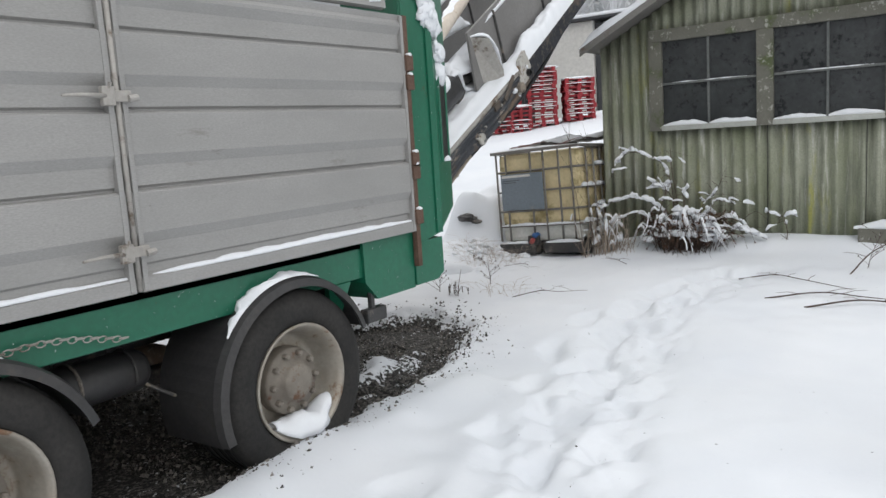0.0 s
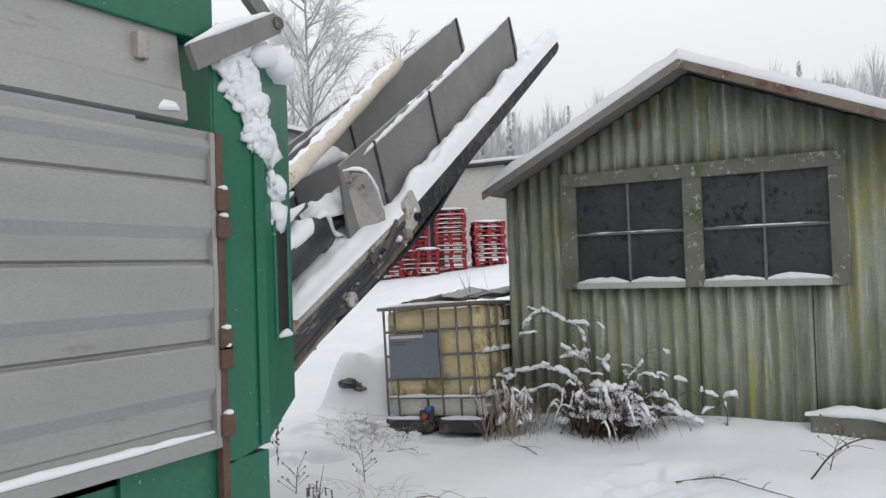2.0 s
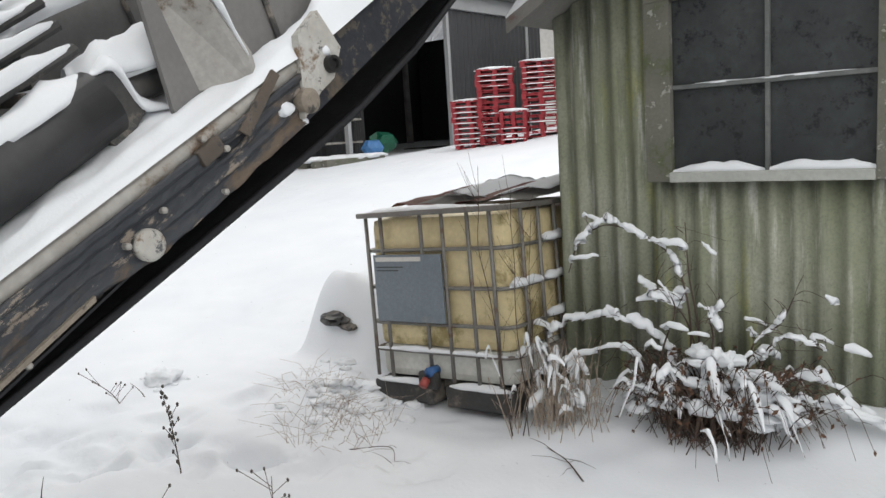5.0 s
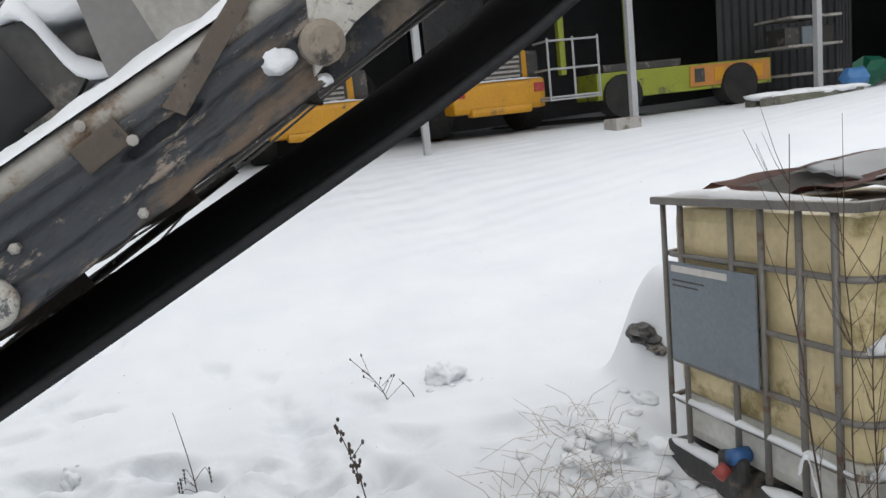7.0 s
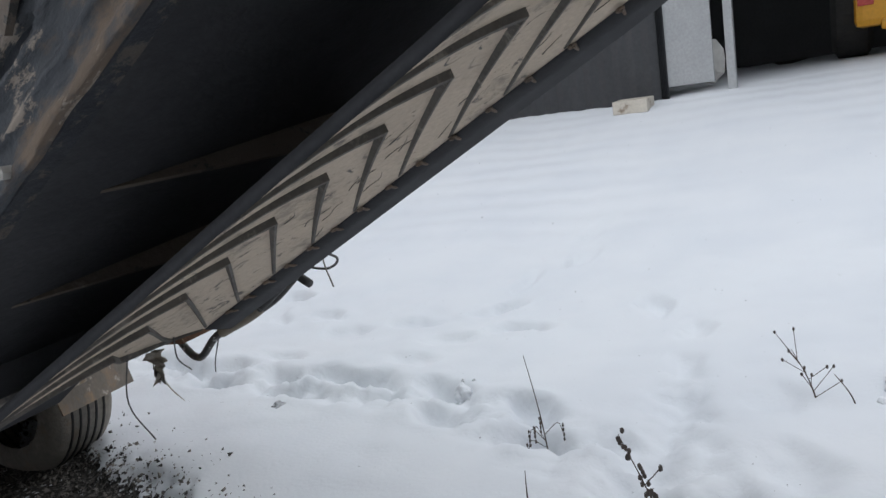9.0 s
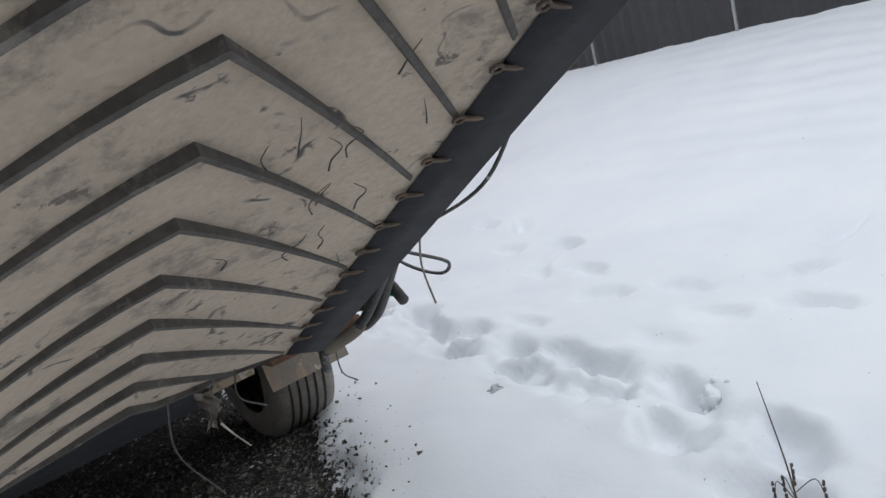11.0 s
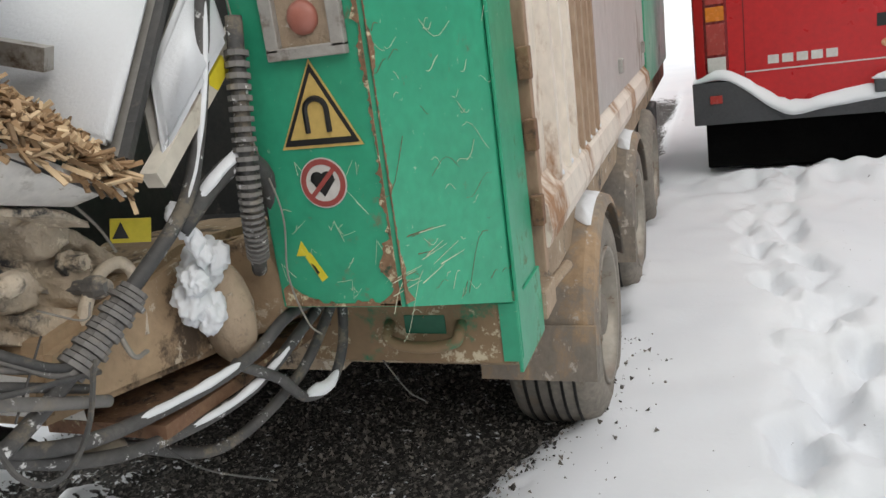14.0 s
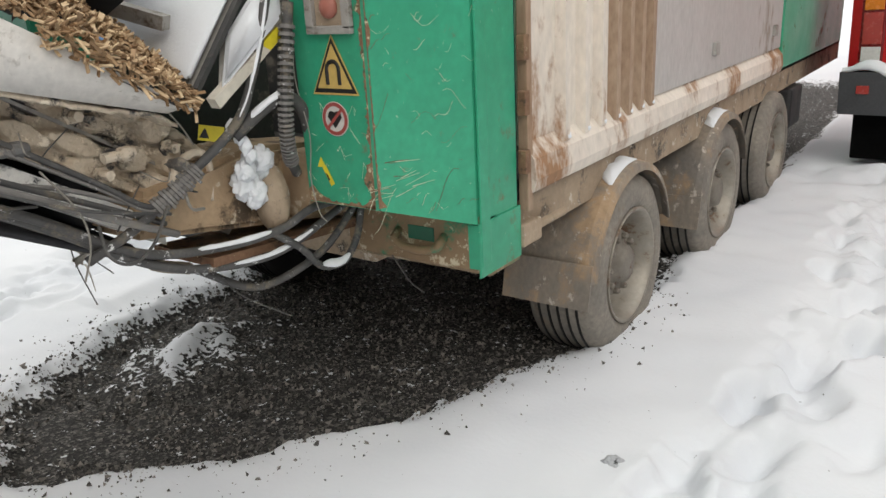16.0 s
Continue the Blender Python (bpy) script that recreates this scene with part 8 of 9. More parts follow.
M_lime = mat("lime_paint", (0.30, 0.34, 0.03), (0.24, 0.28, 0.03), rough=0.5, scale=2, fine=25, bump=0.05, dirt=(0.12, 0.11, 0.08), dirt_at=0.6)
M_orange = mat("orange_panel", (0.55, 0.22, 0.04), (0.42, 0.2, 0.06), rough=0.5, scale=8, fine=30, bump=0.05)
M_white = mat("white_cladding", (0.62, 0.61, 0.58), (0.55, 0.54, 0.51), rough=0.7, scale=0.6, fine=10, bump=0.05)
M_pallet = mat("red_pallet_paint", (0.36, 0.025, 0.035), (0.28, 0.02, 0.03), rough=0.7, scale=4, fine=40, bump=0.1, vary=0.4)
HX = -10.8
hall = thing("machine_hall", "long open-fronted machine hall, black cladding, pale posts", "hall", (-14, 6, 1.0))


def gz(x, y):
    return ground_at(x, y)[0]


def build_hall():
    for y in (1.72, 5.42, 9.1, 12.9, 16.7, 20.5):
        z = gz(HX, y)
        bm = bmesh.new()
        box(bm, HX - 0.06, HX + 0.06, y - 0.055, y + 0.055, z - 0.1, 5.3, 0.01)
        part("post", bm, M_hallsteel, hall)
    bm = bmesh.new()
    box(bm, HX - 0.1, HX + 0.12, -16.0, 24.5, 5.0, 5.4, 0.01)
    part("eaves_beam", bm, M_hallsteel, hall)
    bm = bmesh.new()
    prism(bm, [(HX + 0.35, -16, 5.35), (HX + 0.35, -16, 5.42), (-19.5, -16, 6.9), (-19.5, -16, 6.8)], (0, 40.5, 0))
    bmesh.ops.recalc_face_normals(bm, faces=bm.faces[:])
    rf = part("roof", bm, M_cladding, hall)
    bm = bmesh.new()
    prism(bm, [(HX + 0.37, -16, 5.42), (HX + 0.37, -16, 5.52), (-19.5, -16, 7.0), (-19.5, -16, 6.9)], (0, 40.5, 0))
    bmesh.ops.recalc_face_normals(bm, faces=bm.faces[:])
    part("snow", bm, M_snow, rf)
    bm = bmesh.new()
    box(bm, -18.2, -18.1, -16, 24.5, 0.5, 6.8)
    part("back_wall", bm, M_cladding, hall)
    bm = bmesh.new()
    box(bm, -18.1, HX, 24.4, 24.5, 0.5, 5.4)
    part("end_wall", bm, M_cladding, hall)
    # closed bays: ribbed black cladding
    for y0, y1, xo in ((-16.0, 0.9, 0.0), (16.8, 24.4, 0.0), (13.0, 16.6, -3.0)):
        y = y0
        while y < y1 - 0.05:
            e = min(y + 1.05, y1)
            bm = bmesh.new()
            n = 10
            cols = []
            for i in range(n + 1):
                yy = y + (e - y) * i / n
                x = HX + xo + (0.03 if i % 2 else 0.0)
                z = gz(HX, yy) - 0.2
                cols.append([bm.verts.new((x, yy, z)), bm.verts.new((x, yy, 5.1)), bm.verts.new((x - 0.02, yy, 5.1)), bm.verts.new((x - 0.02, yy, z))])
            for a, b in zip(cols, cols[1:]):
                for j in range(4):
                    bm.faces.new((a[j], a[(j + 1) % 4], b[(j + 1) % 4], b[j]))
            bmesh.ops.recalc_face_normals(bm, faces=bm.faces[:])
            part("cladding_sheet", bm, M_cladding, hall)
            y = e
    # floor in the shade-darkened brown
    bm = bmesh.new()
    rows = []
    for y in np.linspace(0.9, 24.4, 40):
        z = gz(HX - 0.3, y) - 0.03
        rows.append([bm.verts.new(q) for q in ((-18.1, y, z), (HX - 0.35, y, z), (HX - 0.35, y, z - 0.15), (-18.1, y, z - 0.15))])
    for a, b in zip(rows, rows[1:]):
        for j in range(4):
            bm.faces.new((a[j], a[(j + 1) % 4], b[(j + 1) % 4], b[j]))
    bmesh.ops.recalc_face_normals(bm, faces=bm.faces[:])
    part("hall_floor", bm, M_hallshade, hall)
    for y0, y1 in ((0.9, 1.7),):
        bm = bmesh.new()
        box(bm, HX - 0.05, HX - 0.01, y0, y1 - 0.2, gz(HX, 1.2) + 0.1, 3.0, 0.01)
        part("hall_door", bm, M_hallsteel, hall)


build_hall()


def loader(y, x=-12.9):
    """Wheel loader seen from behind."""
    z = gz(HX, y) + 0.02
    ob = thing("wheel_loader", "yellow wheel loader parked tail-first under the hall roof", "wheel loader", (x, y, z), "wheel loaders in the hall")

    def B(nm, a, m, bev=0.03, par=None, label=""):
        bm = bmesh.new()
        box(bm, x + a[0], x + a[1], y + a[2], y + a[3], z + a[4], z + a[5], bev)
        return part(nm, bm, m, par or ob, label)
    cw = B("counterweight", (-0.5, 0.35, -0.92, 0.92, 0.42, 0.98), M_loader, 0.1, None, "rounded yellow counterweight")
    B("counterweight_lip", (0.1, 0.42, -0.6, 0.6, 0.36, 0.52), M_loader, 0.06, cw)
    for s in (-1, 1):
        B("tail_lamp", (0.33, 0.37, s * 0.78 - 0.1, s * 0.78 + 0.1, 0.72, 0.88), M_lamp_red, 0.01, cw)
        B("fender", (-0.9, 0.0, s * 0.75 - 0.22, s * 0.75 + 0.22, 0.98, 1.5), M_dark, 0.08)
        bm = bmesh.new()
        lathe(bm, [(-0.28, 0.3), (-0.28, 0.6), (-0.2, 0.72), (0.2, 0.72), (0.28, 0.6), (0.28, 0.3)], (x - 0.9, y + s * 0.95, z + 0.72), "y", 30)
        bmesh.ops.recalc_face_normals(bm, faces=bm.faces[:])
        w = part("wheel", bm, M_tyre, ob, "big black tyre")
        bm = bmesh.new()
        lathe(bm, [(-0.1, 0.3), (0.1 * s + 0.12 * s, 0.3)], (x - 0.9, y + s * 0.97, z + 0.72), "y", 20)
        part("rim", bm, M_loader, w)
        B("side_panel", (-0.9, 0.12, s * 0.58 - 0.1, s * 0.58 + 0.1, 0.95, 1.5), M_loader, 0.05)
    hood = B("engine_hood", (-1.9, 0.2, -0.55, 0.55, 0.95, 1.75), M_dark, 0.06)
    for i in range(8):
        B("grille_slat", (0.195, 0.225, -0.48, 0.48, 1.02 + i * 0.085, 1.06 + i * 0.085), M_greysteel, 0.0, hood)
    B("handrail", (0.2, 0.25, -0.3, -0.27, 0.9, 1.7), M_greysteel, 0.0, hood)
    cab = B("cab", (-3.2, -1.9, -0.7, 0.7, 1.2, 3.0), M_blackbus, 0.06)
    B("cab_roof", (-3.3, -1.8, -0.75, 0.75, 3.0, 3.15), M_loader, 0.04, cab)
    bm = bmesh.new()
    snow_roll(bm, [(x - 0.1, y - 0.5, z + 1.75), (x - 0.1, y, z + 1.76), (x - 0.1, y + 0.5, z + 1.75)], 0.2, 0.05, y)
    part("snow", bm, M_snow, hood, smooth=True)
    bm = bmesh.new()
    snow_roll(bm, [(x + 0.3, y - 0.85, z + 0.97), (x + 0.3, y, z + 0.97), (x + 0.3, y + 0.85, z + 0.97)], 0.08, 0.03, y + 3)
    part("snow", bm, M_snow, cw, smooth=True)
    bm = bmesh.new()
    lathe(bm, [(0, 0.09), (0.012, 0.09)], (x + 0.225, y - 0.36, z + 1.35), "x", 20)
    part("speed_disc", bm, M_white_print, hood)
    cu = bpy.data.curves.new("speed_number", "FONT")
    cu.body, cu.size, cu.align_x, cu.align_y, cu.extrude = "40", 0.12, "CENTER", "CENTER", 0.001
    me = bpy.data.meshes.new_from_object(bpy.data.objects.new("tmp", cu))
    t = new("speed_number", me)
    t.data.materials.append(M_black)
    t.parent = ob
    t.matrix_parent_inverse = Matrix.Translation(ob.location).inverted()
    t.matrix_basis = Matrix.Translation((x + 0.241, y - 0.36, z + 1.35)) @ Euler((radians(90), 0, radians(90))).to_matrix().to_4x4()


loader(4.08)
loader(7.4)


def lime_machine():
    z = gz(HX, 11) + 0.02
    x = -12.4
    ob = thing("boom_lift", "lime-green work platform with an orange-striped tail panel", "lift", (x, 11.2, z))

    def B(nm, a, m, bev=0.02, par=None, label=""):
        bm = bmesh.new()
        box(bm, x + a[0], x + a[1], a[2], a[3], z + a[4], z + a[5], bev)
        return part(nm, bm, m, par or ob, label)
    b = B("chassis", (-0.9, 0.0, 9.3, 13.2, 0.35, 0.85), M_lime)
    B("tail_panel", (0.0, 0.03, 11.3, 13.15, 0.42, 0.82), M_orange, 0.01, b, "orange and yellow striped panel")
    for k in range(4):
        B("stripe", (0.03, 0.04, 11.4 + k * 0.45, 11.62 + k * 0.45, 0.5, 0.76), M_loader if k % 2 else M_dark, 0.0, b)
    B("hood", (-0.8, -0.1, 9.5, 11.2, 0.85, 1.0), M_dark)
    for y in (9.8, 12.4):
        bm = bmesh.new()
        lathe(bm, [(-0.2, 0.2), (-0.2, 0.4), (0.2, 0.4), (0.2, 0.2)], (x - 0.1, y, z + 0.4), "x", 24)
        part("wheel", bm, M_tyre, ob)
    B("mast", (-0.5, -0.35, 8.75, 8.87, 0.9, 2.6), M_lime)
    B("mast", (-0.5, -0.35, 10.2, 10.32, 0.9, 2.6), M_lime)
    B("mast_head", (-0.55, -0.3, 8.7, 10.4, 2.35, 2.55), M_lime)
    bm = bmesh.new()
    box(bm, x - 0.32, x + 0.32, 8.18, 9.22, z + 0.44, z + 0.47, 0.005)
    bk = part("basket", bm, M_hallsteel, ob, "pale tubular work basket")
    for a, b in [((0.3, yy, 0.47), (0.3, yy, 1.55)) for yy in (8.2, 8.7, 9.2)] + [((0.3, 8.2, zz), (0.3, 9.2, zz)) for zz in (0.5, 1.0, 1.5)] + [((-0.3, 8.2, zz), (0.3, 8.2, zz)) for zz in (0.5, 1.0, 1.5)]:
        bm = bmesh.new()
        tube(bm, [(x + a[0], a[1], z + a[2]), (x + b[0], b[1], z + b[2])], 0.022, 6)
        part("basket_rail", bm, M_hallsteel, bk)


lime_machine()


def dark_clutter():
    rnd = random.Random(77)
    z = gz(HX, 14) + 0.03
    ob = thing("storage_rack", "dim rack of boxes and tools in the hall", "rack", (-12.5, 14.6, z))
    for i in range(3):
        bm = bmesh.new()
        box(bm, -13.0, -12.0, 13.3, 14.6, z + 0.35 + 0.55 * i, z + 0.40 + 0.55 * i, 0.0)
        part("shelf", bm, M_greysteel, ob)
    for i in range(3):
        bm = bmesh.new()
        box(bm, -12.7, -12.15, 13.35 + 0.42 * i, 13.7 + 0.42 * i, z + 0.95, z + 1.3, 0.02)
        part("box", bm, (M_dark, M_plate, M_hallshade)[i], ob)
    bm = bmesh.new()
    blob(bm, (-11.6, 14.5, z + 0.2), 0.25, 0.3, 0.2, 4, 0.5, 2)
    tagged(part("blue_sack", bm, M_bluescrap), "crumpled blue plastic sack on the hall floor", "sack")
    bm = bmesh.new()
    blob(bm, (-11.9, 15.2, z + 0.3), 0.3, 0.4, 0.3, 9, 0.6, 2)
    tagged(part("tarpaulin_heap", bm, M_green), "heap of dark green tarpaulin", "tarpaulin")
    sl = thing("timber_stack", "low stack of boards under snow before the hall", "timber", (-10.3, 12.0, z))
    for i in range(6):
        bm = bmesh.new()
        y0 = 11.0 + rnd.uniform(-0.1, 0.3)
        box(bm, -10.6 + 0.16 * i, -10.45 + 0.16 * i, y0, y0 + 1.7, gz(-10.3, 12) - 0.04, gz(-10.3, 12) + 0.1 + 0.02 * (i % 2), 0.01)
        part("plank", bm, M_oldwood, sl)
    for i in range(10):
        bm = bmesh.new()
        blob(bm, (-10.2 + rnd.uniform(-0.3, 0.4), 11.1 + 0.19 * i, gz(-10.3, 12) + 0.13), 0.3, 0.25, 0.06, i, 0.3, 2)
        part("snow", bm, M_snow, sl, smooth=True)
    bm = bmesh.new()
    box(bm, -10.55, -10.1, 0.3, 0.75, gz(-10.4, 0.5) - 0.05, gz(-10.4, 0.5) + 0.12, 0.01)
    tagged(part("timber_block", bm, M_cream), "pale timber block at the foot of the wall", "timber")
    bm = bmesh.new()
    box(bm, -10.4, -10.0, 8.3, 8.75, gz(-10.3, 8.5) - 0.05, gz(-10.3, 8.5) + 0.16, 0.01)
    tagged(part("kerb_stone", bm, M_greysteel), "grey block beside the hall post", "stone")
    bm = bmesh.new()
    blob(bm, (-11.3, 1.35, gz(-11, 1.4) + 0.35), 0.22, 0.25, 0.3, 2, 0.35, 2)
    tagged(part("white_sack", bm, M_white), "white plastic sack by the hall door", "sack")
    for y in (-5.5, -3.0):
        bm = bmesh.new()
        tube(bm, [(HX + 0.25, y, gz(HX, y) - 0.05), (HX + 0.25, y + 0.02, gz(HX, y) + 0.75)], 0.022, 6)
        tagged(part("marker_stake", bm, M_hallsteel), "pale stake standing in the snow before the hall wall", "stake", group="stakes by the hall")


dark_clutter()

# white gable building and dark door behind the pallets
annex = thing("white_building", "white-clad building with a dark door behind the yard", "building", (-6.5, 19, 1.6))
bm = bmesh.new()
box(bm, -8.6, -6.62, 17.6, 24, 1.0, 4.62, 0.02)
part("wall", bm, M_white, annex)
bm = bmesh.new()
box(bm, -6.6, -5.0, 17.7, 24, 1.0, 4.55, 0.02)
part("dark_wall", bm, M_cladding, annex)
bm = bmesh.new()
box(bm, -8.8, -4.8, 17.4, 24.2, 4.62, 4.70, 0.02)
part("roof", bm, M_cladding, annex)
bm = bmesh.new()
box(bm, -8.8, -4.8, 17.42, 24.2, 4.702, 4.80, 0.03)
part("snow", bm, M_snow, annex)


def piece(name, x0, x1, y0, y1, z0, z1):
    bm = bmesh.new()
    box(bm, x0, x1, y0, y1, z0, z1, 0)
    me = bpy.data.meshes.new(name)
    bm.to_mesh(me)
    bm.free()
    me.materials.append(M_pallet)
    return me


def pallet_pieces():
    """Shared meshes of one pallet: (name, mesh, offsets)."""
    h = 0.098
    return [("deck_board", piece("deck_board", -0.07, 0.07, -0.5, 0.5, h - 0.016, h), [(-0.42 + k * 0.21, 0, 0) for k in range(5) if k != 2]),
            ("cross_board", piece("cross_board", -0.49, 0.49, -0.05, 0.05, 0.0, 0.014), [(0, -0.45 + k * 0.45, z) for k in range(3) for z in (0.0, h - 0.032)]),
            ("block", piece("block", -0.06, 0.06, -0.05, 0.05, 0.015, h - 0.034), [(x, -0.45 + k * 0.45, 0) for k in range(3) for x in (-0.42, 0, 0.42)])]


def pallets():
    kinds = pallet_pieces()
    centre = piece("pallet", -0.07, 0.07, -0.5, 0.5, 0.082, 0.098)
    rnd = random.Random(5)
    for sx, sy, n, a, s in ((-6.85, 12.95, 14, 32, 0.72), (-6.1, 13.35, 14, 30, 0.72), (-5.35, 13.75, 10, 34, 0.72), (-6.35, 12.75, 6, 28, 0.5), (-7.3, 12.75, 9, 30, 0.7)):
        z = gz(sx, sy) - 0.03
        st = thing("pallet_stack", "tall stack of red wooden pallets dusted with snow", "pallets", (sx, sy, z), "red pallet stacks")
        for i in range(n):
            o = new("pallet", centre)
            o.parent = st
            o.matrix_basis = pose(rnd.uniform(-0.02, 0.02), rnd.uniform(-0.02, 0.02), i * 0.0995, 0, 0, a + rnd.uniform(-2, 2)) @ Matrix.Diagonal((s, s, 1, 1))
            for nm, me, places in kinds:
                for at in places:
                    q = new(nm, me)
                    q.parent = o
                    q.matrix_basis = Matrix.Translation(at)
            bm = bmesh.new()
            c = Vector((sx, sy, z + i * 0.0995 + 0.098))
            d = Euler((0, 0, radians(a))).to_matrix()
            e = d @ Vector((0, -0.5 * s, 0))
            f = d @ Vector((0.45 * s, 0, 0))
            if rnd.random() < 0.75 and i < n - 1:
                snow_roll(bm, [c + e - f - Vector((0, 0, 0.02)), c + e - Vector((0, 0, 0.02)), c + e + f - Vector((0, 0, 0.02))], 0.02, 0.018, i, 5, 0.5, 0.12)
                part("snow", bm, M_snow, st)
            else:
                bm.free()
        bm = bmesh.new()
        blob(bm, (sx, sy, z + n * 0.0995), 0.5 * s * 1.15, 0.5 * s * 1.15, 0.05, sx, 0.15, 2)
        part("snow", bm, M_snow, st, smooth=True)


pallets()


# ---- woods ----
def forest():
    """Frosted woods on the rising ground behind the yard, coloured paler for haze."""
    rnd = random.Random(9)
    # frost greys lightened further: distance haze is mixed into both base colours
    m_f = mat("hazed_frosty_woods", (0.70, 0.715, 0.735), (0.62, 0.635, 0.655), rough=0.9, scale=0.2, fine=2.0, bump=0.0)
    m_d = mat("hazed_frosty_conifers", (0.50, 0.515, 0.525), (0.58, 0.595, 0.605), rough=0.9, scale=0.3, fine=2.0, bump=0.0)
    co = [[], []]
    fa = [[], []]

    def tri(k, a, b, c):
        n = len(co[k])
        co[k].extend((a, b, c))
        fa[k].append((n, n + 1, n + 2))
    for i in range(2600):
        a = rnd.uniform(-62, 75)
        d = rnd.uniform(55, 120)
        x, y = -math.sin(radians(a)) * d, math.cos(radians(a)) * d
        hill = 6.0 + 5.5 * max(0, math.cos(radians(a + 22) * 2.2)) * (d / 120) + (d - 55) * 0.06
        z = hill * (d - 40) / 80
        h = rnd.uniform(8, 14)
        con = rnd.random() < 0.4
        k = 1 if con else 0
        w = h * (0.16 if con else 0.24)
        c = Vector((x, y, z))
        tri(k, c + Vector((-0.12, 0, -2)), c + Vector((0.12, 0, -2)), c + Vector((0, 0, h)))
        for j in range(130 if d < 85 else 75):
            t = rnd.random()
            zz = h * (0.12 + 0.86 * t)
            rr = w * ((1 - t) if con else math.sin(math.pi * min(1, 0.15 + 0.85 * t)) ** 0.7) * rnd.uniform(0.5, 1.1)
            aa = rnd.uniform(0, 6.28)
            root = c + Vector((0, 0, zz * (1 if con else 0.86)))
            tip = c + Vector((rr * math.cos(aa), rr * math.sin(aa), zz + (-0.3 if con else 0.9)))
            s = Vector((math.sin(aa), -math.cos(aa), 0.4)) * rnd.uniform(0.04, 0.12) * (2.2 if con else 1.1)
            tri(k, root + s, root - s, tip)
            if not con:
                e = tip + Vector((rnd.uniform(-0.5, 0.5), rnd.uniform(-0.5, 0.5), rnd.uniform(0.2, 0.9)))
                tri(k, root.lerp(tip, 0.5) + s * 0.6, root.lerp(tip, 0.5) - s * 0.6, e)
    for k, nm, m in ((0, "far_woods", m_f), (1, "far_conifers", m_d)):
        me = bpy.data.meshes.new(nm)
        me.from_pydata(co[k], [], fa[k])
        me.materials.append(m)
        tagged(new(nm, me), "frosty woods on the slope beyond the yard, haze painted into their colour", "woods", kind="stuff")
    # the wooded slope itself
    bm = bmesh.new()
    prev = None
    for a in np.linspace(-75, 85, 40):
        row = []
        for d in (48, 58, 75, 100, 135):
            x, y = -math.sin(radians(a)) * d, math.cos(radians(a)) * d
            hill = 6.0 + 5.5 * max(0, math.cos(radians(a + 22) * 2.2)) * (d / 120) + (d - 55) * 0.06
            row.append(bm.verts.new((x, y, hill * (d - 40) / 80 + (0 if d > 48 else -1.5) + rnd.uniform(-0.3, 0.3))))
        if prev:
            for i in range(4):
                bm.faces.new((prev[i], row[i], row[i + 1], prev[i + 1]))
        prev = row
    bmesh.ops.recalc_face_normals(bm, faces=bm.faces[:])
    m_h = mat("frosted_slope", (0.66, 0.675, 0.70), (0.58, 0.595, 0.62), rough=0.9, scale=0.15, fine=1.5, bump=0.0)
    tagged(part("wooded_slope", bm, m_h), "snowy wooded hillside", "hillside", kind="structure")


forest()
M_bark = mat("frosted_birch_bark", (0.42, 0.41, 0.40), (0.2, 0.19, 0.18), rough=0.85, scale=3, fine=20, bump=0.1)
M_twig = mat("frosted_twigs", (0.66, 0.66, 0.68), (0.55, 0.54, 0.55), rough=0.9, scale=3, fine=20, bump=0.0)
M_barktwig = mat("bare_brown_twigs", (0.10, 0.075, 0.06), (0.16, 0.13, 0.11), rough=0.9, scale=6, fine=30, bump=0.0)


def bare_tree(x, y, h, seed, label, twig=M_twig, bark=M_bark, dens=1.0, droop=0.3):
    rnd = random.Random(seed)
    z = lie(x, y) + 0.1
    ob = thing("birch_tree", label, "tree", (x, y, z))
    trunk, crown = bmesh.new(), bmesh.new()
    base = Vector((x, y, z - 0.2))
    pts = [base + Vector((0.25 * noise.noise(Vector((seed, t * 2, 0))), 0.25 * noise.noise(Vector((t * 2, seed, 0))), h * t)) for t in np.linspace(0, 1, 9)]
    tube(trunk, pts, h * 0.011, 7, r1=0.01)

    def limb(p, d, ln, r, lev):
        q = [p]
        dd = d.copy()
        for k in range(4):
            dd = (dd + Vector((rnd.uniform(-0.2, 0.2), rnd.uniform(-0.2, 0.2), rnd.uniform(-0.1, 0.15) - droop * 0.25 * k * (lev > 0)))).normalized()
            q.append(q[-1] + dd * ln / 4)
        tube(crown if lev else trunk, q, r, 5 if lev == 0 else 3, r1=r * 0.35)
        if lev < 2:
            for k in range(int((7 if lev == 0 else 6) * dens)):
                t = rnd.uniform(0.25, 1)
                i = min(3, int(t * 4))
                pp = q[i].lerp(q[i + 1], t * 4 - i)
                nd = (dd + Vector((rnd.uniform(-0.9, 0.9), rnd.uniform(-0.9, 0.9), rnd.uniform(-0.3, 0.5)))).normalized()
                limb(pp, nd, ln * rnd.uniform(0.3, 0.55), r * 0.5, lev + 1)
    for k in range(int(20 * dens)):
        t = rnd.uniform(0.22, 0.97)
        i = min(7, int(t * 8))
        p = pts[i].lerp(pts[i + 1], t * 8 - i)
        a = rnd.uniform(0, 6.28)
        limb(p, Vector((math.cos(a), math.sin(a), rnd.uniform(0.5, 1.2))).normalized(), h * (0.34 * (1 - t) + 0.08), h * 0.0035, 0)
    part("trunk", trunk, bark, ob)
    part("crown", crown, twig, ob, "fine bare twigs")


bare_tree(-17.6, 23.0, 13, 3, "tall frosted birch with fine hanging twigs", dens=1.6)
bare_tree(-20.5, 25.5, 12, 4, "frosted birch behind the hall", dens=1.3)
